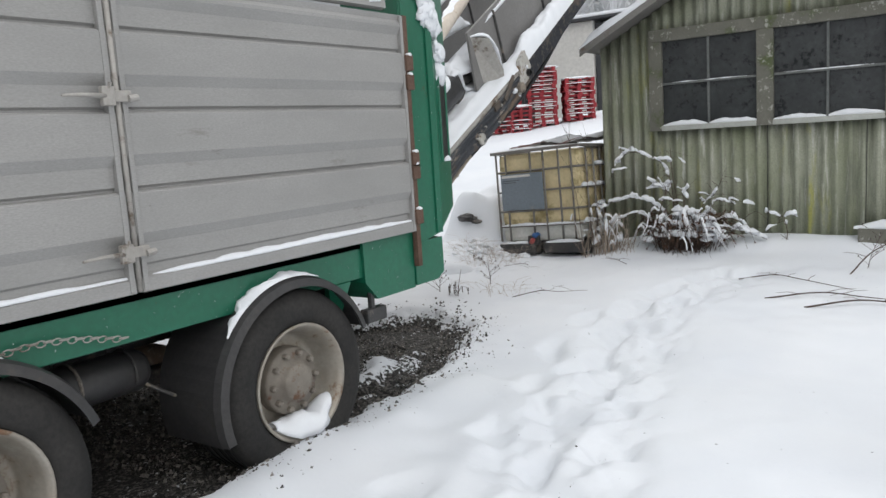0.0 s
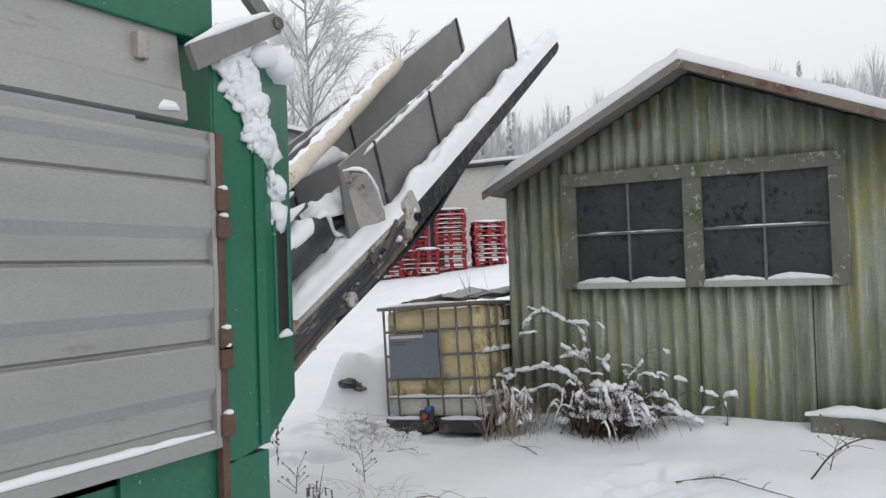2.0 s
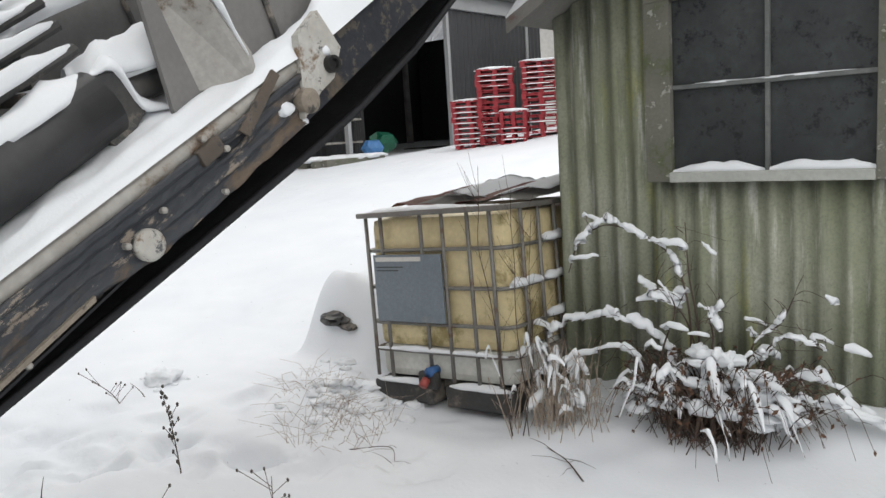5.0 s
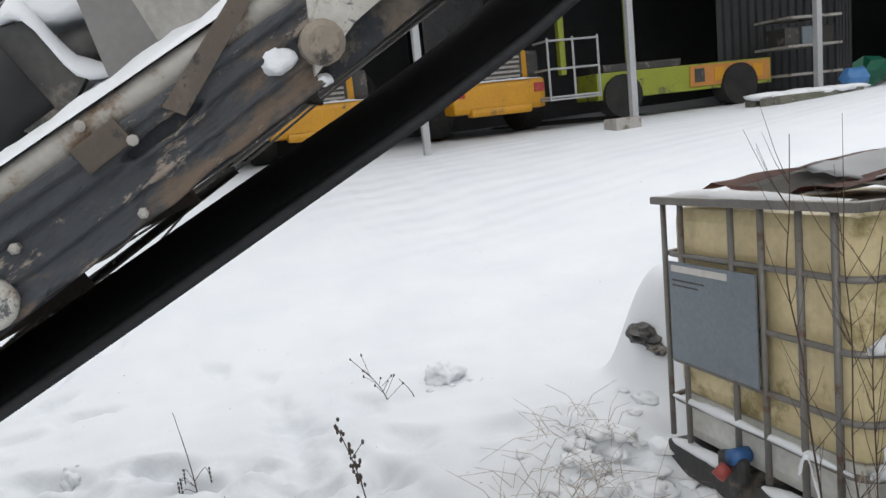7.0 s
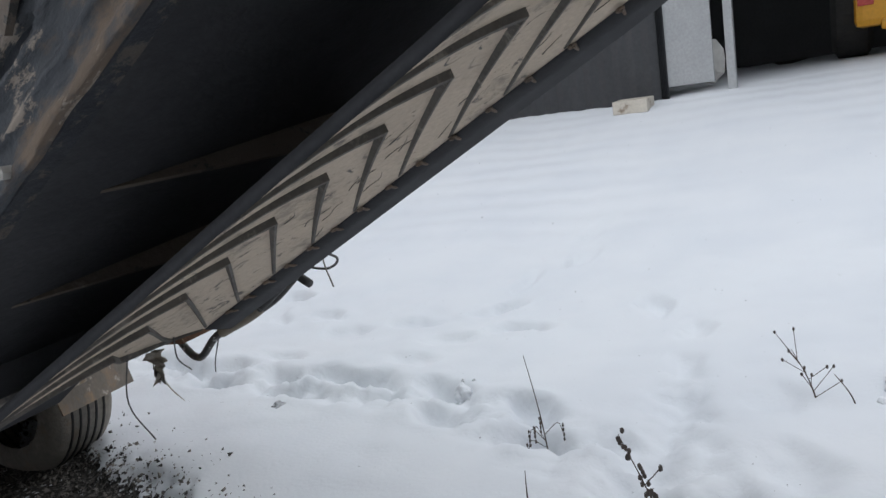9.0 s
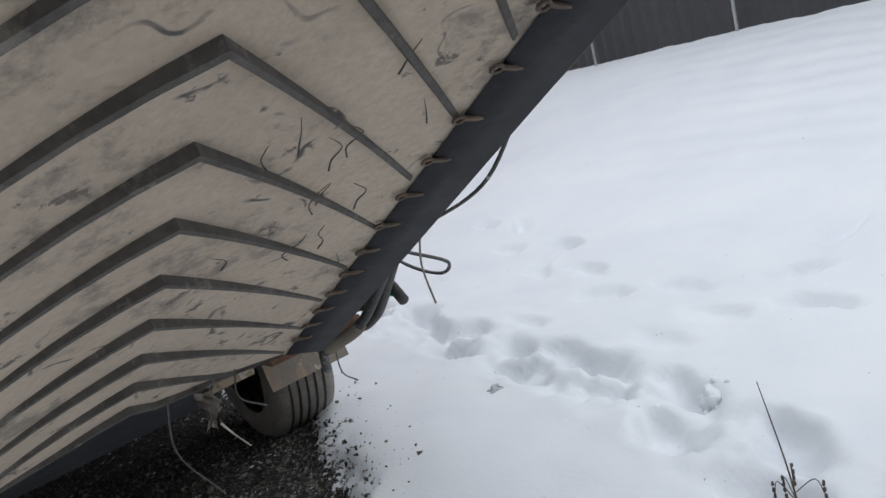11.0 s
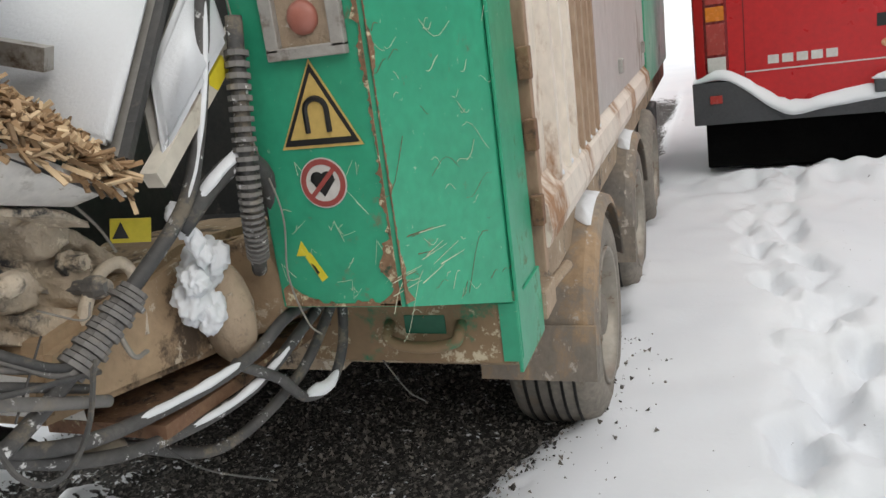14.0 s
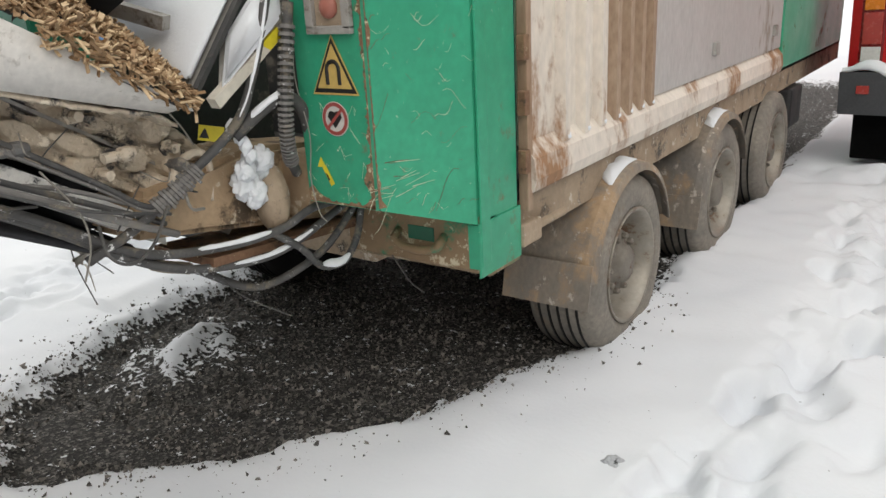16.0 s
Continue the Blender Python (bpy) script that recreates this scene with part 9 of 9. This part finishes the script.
bare_tree(-15.0, 26.0, 10, 5, "slender frosted birch behind the hall")
bare_tree(4.6, 12.6, 7.5, 6, "bare brown tree behind the shed", M_barktwig, M_barktwig, 0.8, 0.0)


# ---- weeds, bramble and twigs in the snow ----
M_stem = mat("dry_brown_stem", (0.085, 0.055, 0.04), (0.05, 0.036, 0.03), rough=0.85, scale=20, fine=80, bump=0.1)
M_seed = mat("dark_seed_head", (0.06, 0.05, 0.045), (0.10, 0.08, 0.07), rough=0.9, scale=20, fine=80, bump=0.2)
M_straw = mat("dry_straw", (0.42, 0.35, 0.29), (0.28, 0.22, 0.17), rough=0.85, scale=20, fine=80, bump=0.1)
M_deadleaf = mat("dead_brown_leaf", (0.10, 0.05, 0.03), (0.17, 0.085, 0.045), rough=0.8, scale=15, fine=60, bump=0.2)


def snow_bits(bm, path, rnd, size, cover=0.6):
    """Broken rolls of snow along a branch where it does not stand upright."""
    i = 0
    while i < len(path) - 2:
        n = rnd.randrange(3, 9)
        seg = path[i:i + n + 1]
        if len(seg) > 2 and rnd.random() < cover and abs((seg[-1] - seg[0]).normalized().z) < 0.9:
            s = size * rnd.uniform(0.55, 1.3)
            snow_roll(bm, [p + Vector((rnd.uniform(-0.008, 0.008), rnd.uniform(-0.008, 0.008), rnd.uniform(-0.004, 0.012))) for p in seg], s * 0.75, s * rnd.uniform(0.9, 1.5), rnd.random() * 9, 8, 0.8, 0.02, 0.6)
        i += n + rnd.randrange(0, 3)


def bush():
    rnd = random.Random(31)
    cx, cy = 0.36, 3.95
    z0 = ground_at(cx, cy)[0] - 0.05
    ob = thing("bramble_bush", "snow-laden bramble bush with brown stems before the shed", "bush", (cx, cy, z0))
    stems, leaves, snow = bmesh.new(), bmesh.new(), bmesh.new()
    for i in range(520):
        a = rnd.uniform(0, 6.28)
        bx = cx + rnd.gauss(0, 0.13)
        by = cy + rnd.gauss(0, 0.07)
        lean = rnd.uniform(0.1, 0.30)
        h = rnd.uniform(0.16, 0.42)
        base = Vector((bx, by, z0))
        tip = base + Vector((math.cos(a) * lean * 1.25, min(0.16, math.sin(a) * lean * 0.8), h))
        end = tip + Vector((math.cos(a) * 0.10, math.sin(a) * 0.06, rnd.uniform(-0.2, 0.02)))
        path = smooth_path([base, base.lerp(tip, 0.5) + Vector((0, 0, 0.05)), tip, end], 3)
        tube(stems, path, rnd.uniform(0.0018, 0.0042), 3, False, r1=0.0012)
        if rnd.random() < 0.12:
            snow_bits(snow, path[4:], rnd, rnd.uniform(0.012, 0.024), 0.85)
        for k in range(3):
            p = path[rnd.randrange(2, len(path))]
            s = rnd.uniform(0.008, 0.02)
            r = Euler((rnd.uniform(0, 6), rnd.uniform(0, 6), rnd.uniform(0, 6))).to_matrix()
            vs = [leaves.verts.new(p + r @ Vector(q) * s) for q in ((-1, 0, 0), (0, 0.5, 0.2), (1, 0, 0), (0, -0.5, 0.2))]
            leaves.faces.new(vs)
    for i in range(75):
        a = rnd.uniform(0, 6.28)
        rr = rnd.random() ** 0.6
        p = Vector((cx + 0.40 * rr * math.cos(a), cy - 0.02 + 0.17 * rr * math.sin(a), z0 + 0.45 - 0.30 * rr + rnd.uniform(-0.06, 0.05)))
        clod(snow, p, rnd.uniform(0.02, 0.075), rnd.uniform(0.02, 0.05), rnd.uniform(0.014, 0.042), i, 3)
    arch = [
        [(0.20, 4.0, z0), (0.22, 4.02, 0.85), (0.15, 4.04, 1.15), (0.02, 4.05, 1.27), (-0.14, 4.05, 1.33), (-0.26, 4.05, 1.33), (-0.38, 4.04, 1.24), (-0.44, 4.03, 1.08)],
        [(0.25, 4.0, z0), (0.26, 4.02, 0.8), (0.21, 4.04, 1.1), (0.19, 4.05, 1.36)],
        [(0.30, 3.98, z0 + 0.1), (0.22, 4.03, 0.82), (0.10, 4.05, 0.98), (-0.05, 4.06, 1.06)],
        [(0.22, 3.98, z0), (0.12, 4.0, 0.72), (-0.10, 4.0, 0.86), (-0.30, 4.0, 0.86), (-0.50, 4.0, 0.80), (-0.56, 4.0, 0.72)],
        [(0.10, 3.95, z0), (0.02, 3.98, 0.62), (-0.15, 3.98, 0.72), (-0.42, 3.96, 0.62), (-0.62, 3.92, 0.52)],
        [(0.42, 4.0, z0), (0.50, 4.05, 0.78), (0.62, 4.06, 0.9), (0.68, 4.06, 1.03)],
        [(0.45, 4.0, z0), (0.55, 4.05, 0.74), (0.66, 4.06, 0.84), (0.80, 4.06, 0.80)],
        [(0.48, 3.95, z0), (0.62, 4.0, 0.62), (0.82, 4.05, 0.66), (1.0, 4.08, 0.52)],
        [(0.45, 3.9, z0), (0.66, 3.95, 0.55), (0.85, 4.0, 0.58), (1.1, 4.05, 0.46)],
        [(0.30, 3.9, z0), (0.35, 3.95, 0.80), (0.33, 3.98, 0.92), (0.40, 4.0, 0.98)],
        [(1.25, 4.1, z0), (1.27, 4.12, 0.52), (1.24, 4.12, 0.66)],
        [(0.15, 3.9, z0), (0.10, 3.95, 0.70), (0.16, 3.98, 0.95), (0.06, 4.0, 1.08)],
    ]
    for i, pts in enumerate(arch):
        path = smooth_path(pts, 9)
        tube(stems, path, 0.006, 5, r1=0.0025)
        path = [p + Vector((0.02 * noise.noise(p * 9), 0.02 * noise.noise(p * 9 + Vector((5, 0, 0))), 0.022 * noise.noise(p * 11))) for p in path]
        snow_bits(snow, path[5:], rnd, 0.030 if i not in (5, 10) else 0.02, 0.95)
        snow_bits(snow, path[6:], rnd, 0.02, 0.95)
        for k in range(3):
            p = path[rnd.randrange(8, len(path))]
            q = [p, p + Vector((rnd.uniform(-0.12, 0.12), rnd.uniform(-0.05, 0.03), 0.03)), p + Vector((rnd.uniform(-0.22, 0.22), rnd.uniform(-0.06, 0.03), rnd.uniform(-0.06, 0.06)))]
            q = smooth_path(q, 5)
            tube(stems, q, 0.0025, 4, False, r1=0.001)
            snow_bits(snow, q[1:], rnd, 0.024, 0.6)
        for k in range(14):
            p = path[rnd.randrange(4, len(path))]
            q = p + Vector((rnd.uniform(-0.09, 0.09), rnd.uniform(-0.05, 0.05), rnd.uniform(-0.05, 0.11)))
            tube(stems, [p, p.lerp(q, 0.5) + Vector((0, 0, 0.01)), q], 0.0016, 3, False)
    tagged(part("stem", stems, M_stem, ob), kind="stuff")
    tagged(part("leaf", leaves, M_deadleaf, ob), kind="stuff")
    tagged(part("snow", snow, M_snow, ob, "", True), "thick clods of snow on the branches", kind="stuff")
    # flattened dead growth between tank and bush
    hd = thing("dead_growth", "flattened brown dead growth beside the tank", "weeds", (-0.55, 3.9, z0))
    stems, snow = bmesh.new(), bmesh.new()
    for i in range(150):
        b = Vector((-0.40 + rnd.gauss(0.0, 0.12), 3.80 + rnd.gauss(0, 0.10), 0.28))
        h = rnd.uniform(0.15, 0.5)
        t = b + Vector((rnd.gauss(0, 0.10), rnd.gauss(0, 0.06), h))
        path = [b, b.lerp(t, 0.6) + Vector((0, 0, 0.03)), t, t + Vector((rnd.gauss(0, 0.05), rnd.gauss(0, 0.05), -0.05))]
        tube(stems, path, rnd.uniform(0.0015, 0.004), 3, False, r1=0.0012)
        if rnd.random() < 0.22:
            snow_bits(snow, smooth_path(path, 2)[2:], rnd, 0.018, 0.9)
    tagged(part("stem", stems, M_straw, hd), kind="stuff")
    tagged(part("snow", snow, M_snow, hd, "", True), kind="stuff")


bush()


def sapling(x, y, h, seed, label):
    rnd = random.Random(seed)
    z = ground_at(x, y)[0] - 0.03
    ob = thing("sapling", label, "sapling", (x, y, z))
    bm = bmesh.new()
    for k in range(3):
        pts = [Vector((x + 0.05 * k, y, z))]
        for i in range(7):
            pts.append(pts[-1] + Vector((rnd.uniform(-0.035, 0.035) + (k - 1) * 0.015, rnd.uniform(-0.03, 0.03), (h - 0.12 * k) / 7)))
        path = smooth_path(pts, 3)
        tube(bm, path, 0.0042 - 0.0007 * k, 5, r1=0.0012)
        for j in range(17):
            p = path[rnd.randrange(6, len(path))]
            a = rnd.uniform(0, 6.28)
            ln = rnd.uniform(0.08, 0.24)
            q = p + Vector((math.cos(a) * ln * 0.7, math.sin(a) * ln * 0.5, ln))
            tube(bm, [p, p.lerp(q, 0.5) + Vector((0, 0, -0.015)), q], 0.0014, 3, False, r1=0.0007)
    tagged(part("stem", bm, M_stem, ob), kind="stuff")


sapling(-0.56, 3.60, 1.42, 3, "thin bare sapling beside the caged tank")


def weed(x, y, h, seed, kind, label, lean=(0, 0)):
    """A dead weed stalk standing in the snow."""
    rnd = random.Random(seed)
    z = ground_at(x, y)[0] - 0.03
    ob = thing("dry_weed", label, "weed", (x, y, z))
    stem, head = bmesh.new(), bmesh.new()
    path = smooth_path([Vector((x, y, z)), Vector((x + lean[0] * 0.35, y + lean[1] * 0.35, z + h * 0.5)), Vector((x + lean[0], y + lean[1], z + h))], 9)
    tube(stem, path, 0.004, 5, r1=0.0014)
    n = len(path)
    if kind == "spike":
        for k in range(26):
            p = path[int(n * (0.4 + 0.58 * k / 26))]
            a = rnd.uniform(0, 6.28)
            blob(head, p + Vector((math.cos(a) * 0.012, math.sin(a) * 0.012, rnd.uniform(0, 0.02))), 0.007, 0.007, 0.011, k, 0.4, 1)
        for k in range(6):
            p = path[int(n * (0.15 + 0.1 * k))]
            a = rnd.uniform(0, 6.28)
            q = p + Vector((math.cos(a) * 0.05, math.sin(a) * 0.05, 0.06))
            tube(stem, [p, q], 0.002, 3, False)
            blob(head, q, 0.007, 0.007, 0.014, k, 0.4, 1)
    elif kind == "drooping":
        for k in range(9):
            p = path[int(n * (0.12 + 0.03 * k))]
            a = rnd.uniform(0, 6.28)
            q = p + Vector((math.cos(a) * 0.075, math.sin(a) * 0.06, 0.05))
            e = q + Vector((math.cos(a) * 0.03, math.sin(a) * 0.02, -0.06))
            tube(stem, smooth_path([p, q, e], 4), 0.0018, 3, False)
            for j in range(4):
                blob(head, e + Vector((0, 0, 0.045 - 0.022 * j)), 0.006, 0.005, 0.011, k + j, 0.5, 1)
    elif kind == "fan":
        for k in range(10):
            p = path[int(n * (0.2 + 0.07 * k))]
            a = rnd.uniform(0, 6.28)
            ln = rnd.uniform(0.05, 0.14)
            q = p + Vector((math.cos(a) * ln, math.sin(a) * ln, ln * 0.8))
            tube(stem, [p, p.lerp(q, 0.5), q], 0.0018, 3, False)
            blob(head, q, 0.006, 0.006, 0.010, k, 0.4, 1)
    tagged(part("stem", stem, M_stem, ob), kind="stuff")
    tagged(part("seed_head", head, M_seed, ob), kind="stuff")


weed(-1.92, 2.54, 0.53, 1, "spike", "dark dead weed stalk with seed spikes", (0.09, -0.11))
weed(-2.76, 1.83, 0.56, 2, "drooping", "dead weed with drooping seed heads in the snow", (0.02, -0.055))
weed(-3.09, 2.89, 0.19, 3, "fan", "small fanned dead weed in the snow", (-0.14, -0.10))
weed(-3.044, 3.033, 0.14, 4, "bare", "low dead weed twig in the snow", (-0.03, -0.08))
weed(-1.25, 1.95, 0.22, 5, "fan", "small dead weed stub in the snow", (0.02, 0.0))
weed(-1.05, 1.95, 0.26, 6, "drooping", "small dead weed with seed heads", (0.05, 0.0))
weed(-0.95, 2.35, 0.25, 7, "fan", "thin dead stalk beside the trail", (-0.05, 0.05))
weed(-2.2, 1.95, 0.18, 8, "bare", "thin grass stalks in the snow", (0.03, 0.02))
weed(2.0, 3.6, 0.35, 9, "fan", "dead stalk rising from the snow", (0.12, 0.02))


def dry_grass(x, y, rx, ry, count, seed, label, h=0.22):
    rnd = random.Random(seed)
    bm = bmesh.new()
    for i in range(count):
        a, r = rnd.uniform(0, 6.28), rnd.random() ** 0.6
        bx, by = x + rx * r * math.cos(a), y + ry * r * math.sin(a)
        b = Vector((bx, by, ground_at(bx, by)[0] - 0.02))
        d = Vector((rnd.gauss(0, 0.10), rnd.gauss(0, 0.10), rnd.uniform(0.3, 1) * h * 0.85))
        tube(bm, [b, b + d * 0.55 + Vector((0, 0, 0.02)), b + d + Vector((d.x * 0.5, d.y * 0.5, -0.02))], 0.0016, 3, False, r1=0.0008)
    tagged(part("dry_grass", bm, M_straw), label, "grass", kind="stuff")


dry_grass(-1.5, 3.25, 0.34, 0.3, 100, 1, "thin dry grass poking through the snow", 0.24)
dry_grass(-0.75, 2.15, 0.25, 0.18, 26, 2, "sparse dry grass blades in the snow", 0.2)
dry_grass(-1.95, 3.5, 0.2, 0.2, 40, 3, "dry grass among snowy lumps", 0.2)


def fallen_twig(pts, r, seed):
    rnd = random.Random(seed)
    bm = bmesh.new()
    w = [Vector((x, y, ground_at(x, y)[0] + dz)) for x, y, dz in pts]
    path = smooth_path(w, 8)
    tube(bm, path, r, 6, r1=r * 0.4)
    for k in range(5):
        p = path[rnd.randrange(4, len(path) - 2)]
        q = p + Vector((rnd.uniform(-0.2, 0.2), rnd.uniform(-0.15, 0.15), rnd.uniform(0.0, 0.04)))
        tube(bm, [p, p.lerp(q, 0.5) + Vector((0, 0, 0.012)), q], r * 0.45, 4, False, r1=r * 0.2)
    tagged(part("fallen_twig", bm, M_stem), "thin fallen twig lying on the snow", "twig", group="fallen twigs by the shed")


fallen_twig([(1.08, 3.12, 0.01), (1.35, 3.2, 0.02), (1.6, 3.05, 0.02), (1.98, 2.92, 0.0)], 0.006, 1)
fallen_twig([(1.45, 2.42, 0.0), (1.8, 2.6, 0.03), (2.1, 2.55, 0.03), (2.4, 2.62, 0.0)], 0.007, 2)
fallen_twig([(1.75, 2.3, 0.0), (2.1, 2.45, 0.03), (2.5, 2.4, 0.04), (2.9, 2.6, 0.02)], 0.008, 3)
fallen_twig([(1.9, 3.4, 0.0), (2.05, 3.5, 0.16), (2.25, 3.55, 0.26), (2.5, 3.6, 0.22), (2.8, 3.5, 0.0)], 0.007, 4)
fallen_twig([(-0.55, 2.05, 0.0), (-0.35, 2.2, 0.05), (-0.15, 2.15, 0.06), (0.05, 2.3, 0.03)], 0.004, 5)
fallen_twig([(-1.25, 3.1, 0.0), (-1.05, 3.2, 0.02), (-0.9, 3.05, 0.0)], 0.003, 6)
fallen_twig([(0.0, 3.3, 0.0), (-0.15, 3.42, 0.02), (-0.3, 3.5, 0.0)], 0.004, 7)


def buried_box():
    """Low green board leaning at the wall's foot, capped with snow."""
    ob = thing("board", "short algae-green board under snow by the shed wall", "board", (2.15, 4.2, 0.4))
    bm = bmesh.new()
    box(bm, 1.86, 2.5, 4.12, 4.30, 0.36, 0.565, 0.01)
    part("plank", bm, M_oldwood, ob)
    bm = bmesh.new()
    snow_roll(bm, [(1.82, 4.2, 0.56), (2.1, 4.2, 0.57), (2.35, 4.2, 0.56), (2.6, 4.15, 0.50)], 0.10, 0.07, 3)
    part("snow", bm, M_snow, ob, smooth=True)


buried_box()


def tank_lumps():
    """Dark lumps that stand for shadow under the snowy mound by the tank, and loose lumps."""
    # flat dark clods imitate the shadow line below the snow overhang
    for i, (x, y, z, r) in enumerate(((-2.30, 4.07, 0.65, 0.085), (-2.17, 4.06, 0.61, 0.05), (-2.05, 3.75, 0.33, 0.05), (-1.9, 3.7, 0.33, 0.05), (-1.82, 3.55, 0.30, 0.04))):
        bm = bmesh.new()
        clod(bm, (x, y, z - 0.01), r * 1.5, r * 0.8, r * 0.55, i + 2, 3)
        tagged(part("rubble_stone", bm, M_dark), "dark lump standing for the shadow under overhanging snow beside the tank", "stone", group="stones by the tank")
    rnd = random.Random(6)
    bm = bmesh.new()
    for i in range(34):
        x, y = rnd.gauss(-1.74, 0.24), rnd.gauss(3.58, 0.20)
        q = rnd.uniform(0.018, 0.06)
        clod(bm, (x, y, ground_at(x, y)[0] + 0.003), q * 1.3, q, q * 0.5, i, 3)
    tagged(part("snow_lumps", bm, M_snow, smooth=True), "lumps of snow fallen beside the tank", "snow", kind="stuff")
    for x, y, rx, ry, rz, sd, lab in ((-3.2, 3.25, 0.13, 0.10, 0.085, 3, "round lump of snow broken open in the yard"), (-3.29, 1.165, 0.055, 0.05, 0.075, 5, "small upright clod of snow beside the footprints")):
        bm = bmesh.new()
        clod(bm, (x, y, ground_at(x, y)[0]), rx, ry, rz, sd)
        for k in range(7):
            a, q = k * 0.9, 0.9 + 0.5 * math.sin(k * 2.3)
            px, py = x + rx * q * math.cos(a) * 1.2, y + ry * q * math.sin(a) * 1.2
            clod(bm, (px, py, ground_at(px, py)[0] - 0.004), rx * 0.22, ry * 0.22, rz * 0.2, k + sd, 3)
        tagged(part("snow_lump", bm, M_snow, smooth=True), lab, "snow")
    bm = bmesh.new()
    clod(bm, (-2.965, 0.16, ground_at(-2.965, 0.16)[0] - 0.008), 0.04, 0.034, 0.026, 7)
    tagged(part("ice_clod", bm, M_ice, smooth=True), "dirty clod of ice on the trodden snow", "ice")


M_ice = mat("dirty_ice", (0.55, 0.57, 0.60), (0.30, 0.31, 0.32), rough=0.4, scale=30, fine=90, bump=0.4, dirt=(0.06, 0.06, 0.06), dirt_at=0.6, dirt_scale=25)
tank_lumps()


def house_corner():
    """Corner of a white house beside the yard: dark post with a painted highlight, grey strip, white boards."""
    ob = thing("white_house", "corner of a white boarded house with a dark post", "house", (2.56, -0.5, 0.1))
    def leaning(nm, x0, x1, y0, y1, m, label=""):
        bm = bmesh.new()
        lo, hi = 0.05, 4.6
        a, b = 0.054 * (1.73 - lo), 0.054 * (1.73 - hi)
        prism(bm, [(x0 + a, y0, lo), (x1 + a, y0, lo), (x1 + b, y0, hi), (x0 + b, y0, hi)], (0, y1 - y0, 0))
        bmesh.ops.recalc_face_normals(bm, faces=bm.faces[:])
        part(nm, bm, m, ob, label)
    # thin pale strip stands in for the bright highlight on the post's edge
    leaning("trim", 2.650, 2.656, -0.52, -0.48, M_sill, "pale strip painting the highlight along the post")
    leaning("corner_post", 2.658, 2.703, -0.53, -0.47, M_seed, "dark corner post")
    leaning("trim", 2.705, 2.728, -0.525, -0.475, M_bar, "grey trim strip")
    for i in range(8):
        leaning("wall_board", 2.732 + i * 0.14, 2.868 + i * 0.14, -0.50, -0.475 - 0.004 * (i % 2), M_white)
    bm = bmesh.new()
    box(bm, 2.74, 3.85, -0.58, -0.51, 2.13, 2.17, 0.004)
    ld = part("ledge", bm, M_oldwood, ob)
    bm = bmesh.new()
    snow_roll(bm, [(2.73, -0.55, 2.17), (3.2, -0.55, 2.17), (3.84, -0.55, 2.17)], 0.05, 0.11, 2)
    part("snow", bm, M_snow, ld, smooth=True)


house_corner()


def woodpile():
    ob = thing("woodpile", "snowy pile of split logs behind the shed", "firewood", (3.4, 6.0, 0.5))
    rnd = random.Random(12)
    for r in range(9):
        for c in range(6):
            x, z = 2.95 + c * 0.17 + 0.08 * (r % 2), 0.6 + r * 0.15
            bm = bmesh.new()
            tube(bm, [(x, 5.7 + rnd.uniform(-0.05, 0.05), z), (x, 6.3, z)], rnd.uniform(0.06, 0.082), 9)
            part("log", bm, M_log, ob)
            if rnd.random() < 0.5:
                bm = bmesh.new()
                blob(bm, (x, 5.72, z + 0.06), 0.07, 0.05, 0.03, r + c, 0.4, 1)
                part("snow", bm, M_snow, ob, smooth=True)


M_log = mat("split_log", (0.36, 0.28, 0.19), (0.22, 0.16, 0.11), rough=0.85, scale=8, fine=60, bump=0.3, vary=0.5)
woodpile()


def snowy_stump():
    ob = thing("stump", "leaning stick and stump under snow at the shed corner", "stump", (2.6, 4.0, 0.3))
    bm = bmesh.new()
    tube(bm, smooth_path([(2.42, 3.75, 0.28), (2.50, 3.85, 0.50), (2.58, 3.95, 0.66)], 5), 0.012, 6)
    part("stick", bm, M_stem, ob)
    bm = bmesh.new()
    tube(bm, [(2.62, 4.05, 0.2), (2.66, 4.05, 0.68)], 0.07, 10)
    part("stub", bm, M_oldwood, ob)
    bm = bmesh.new()
    snow_roll(bm, [(2.48, 3.85, 0.38), (2.56, 3.95, 0.58), (2.64, 4.04, 0.70), (2.70, 4.08, 0.66)], 0.085, 0.085, 4)
    part("snow", bm, M_snow, ob, smooth=True)


snowy_stump()
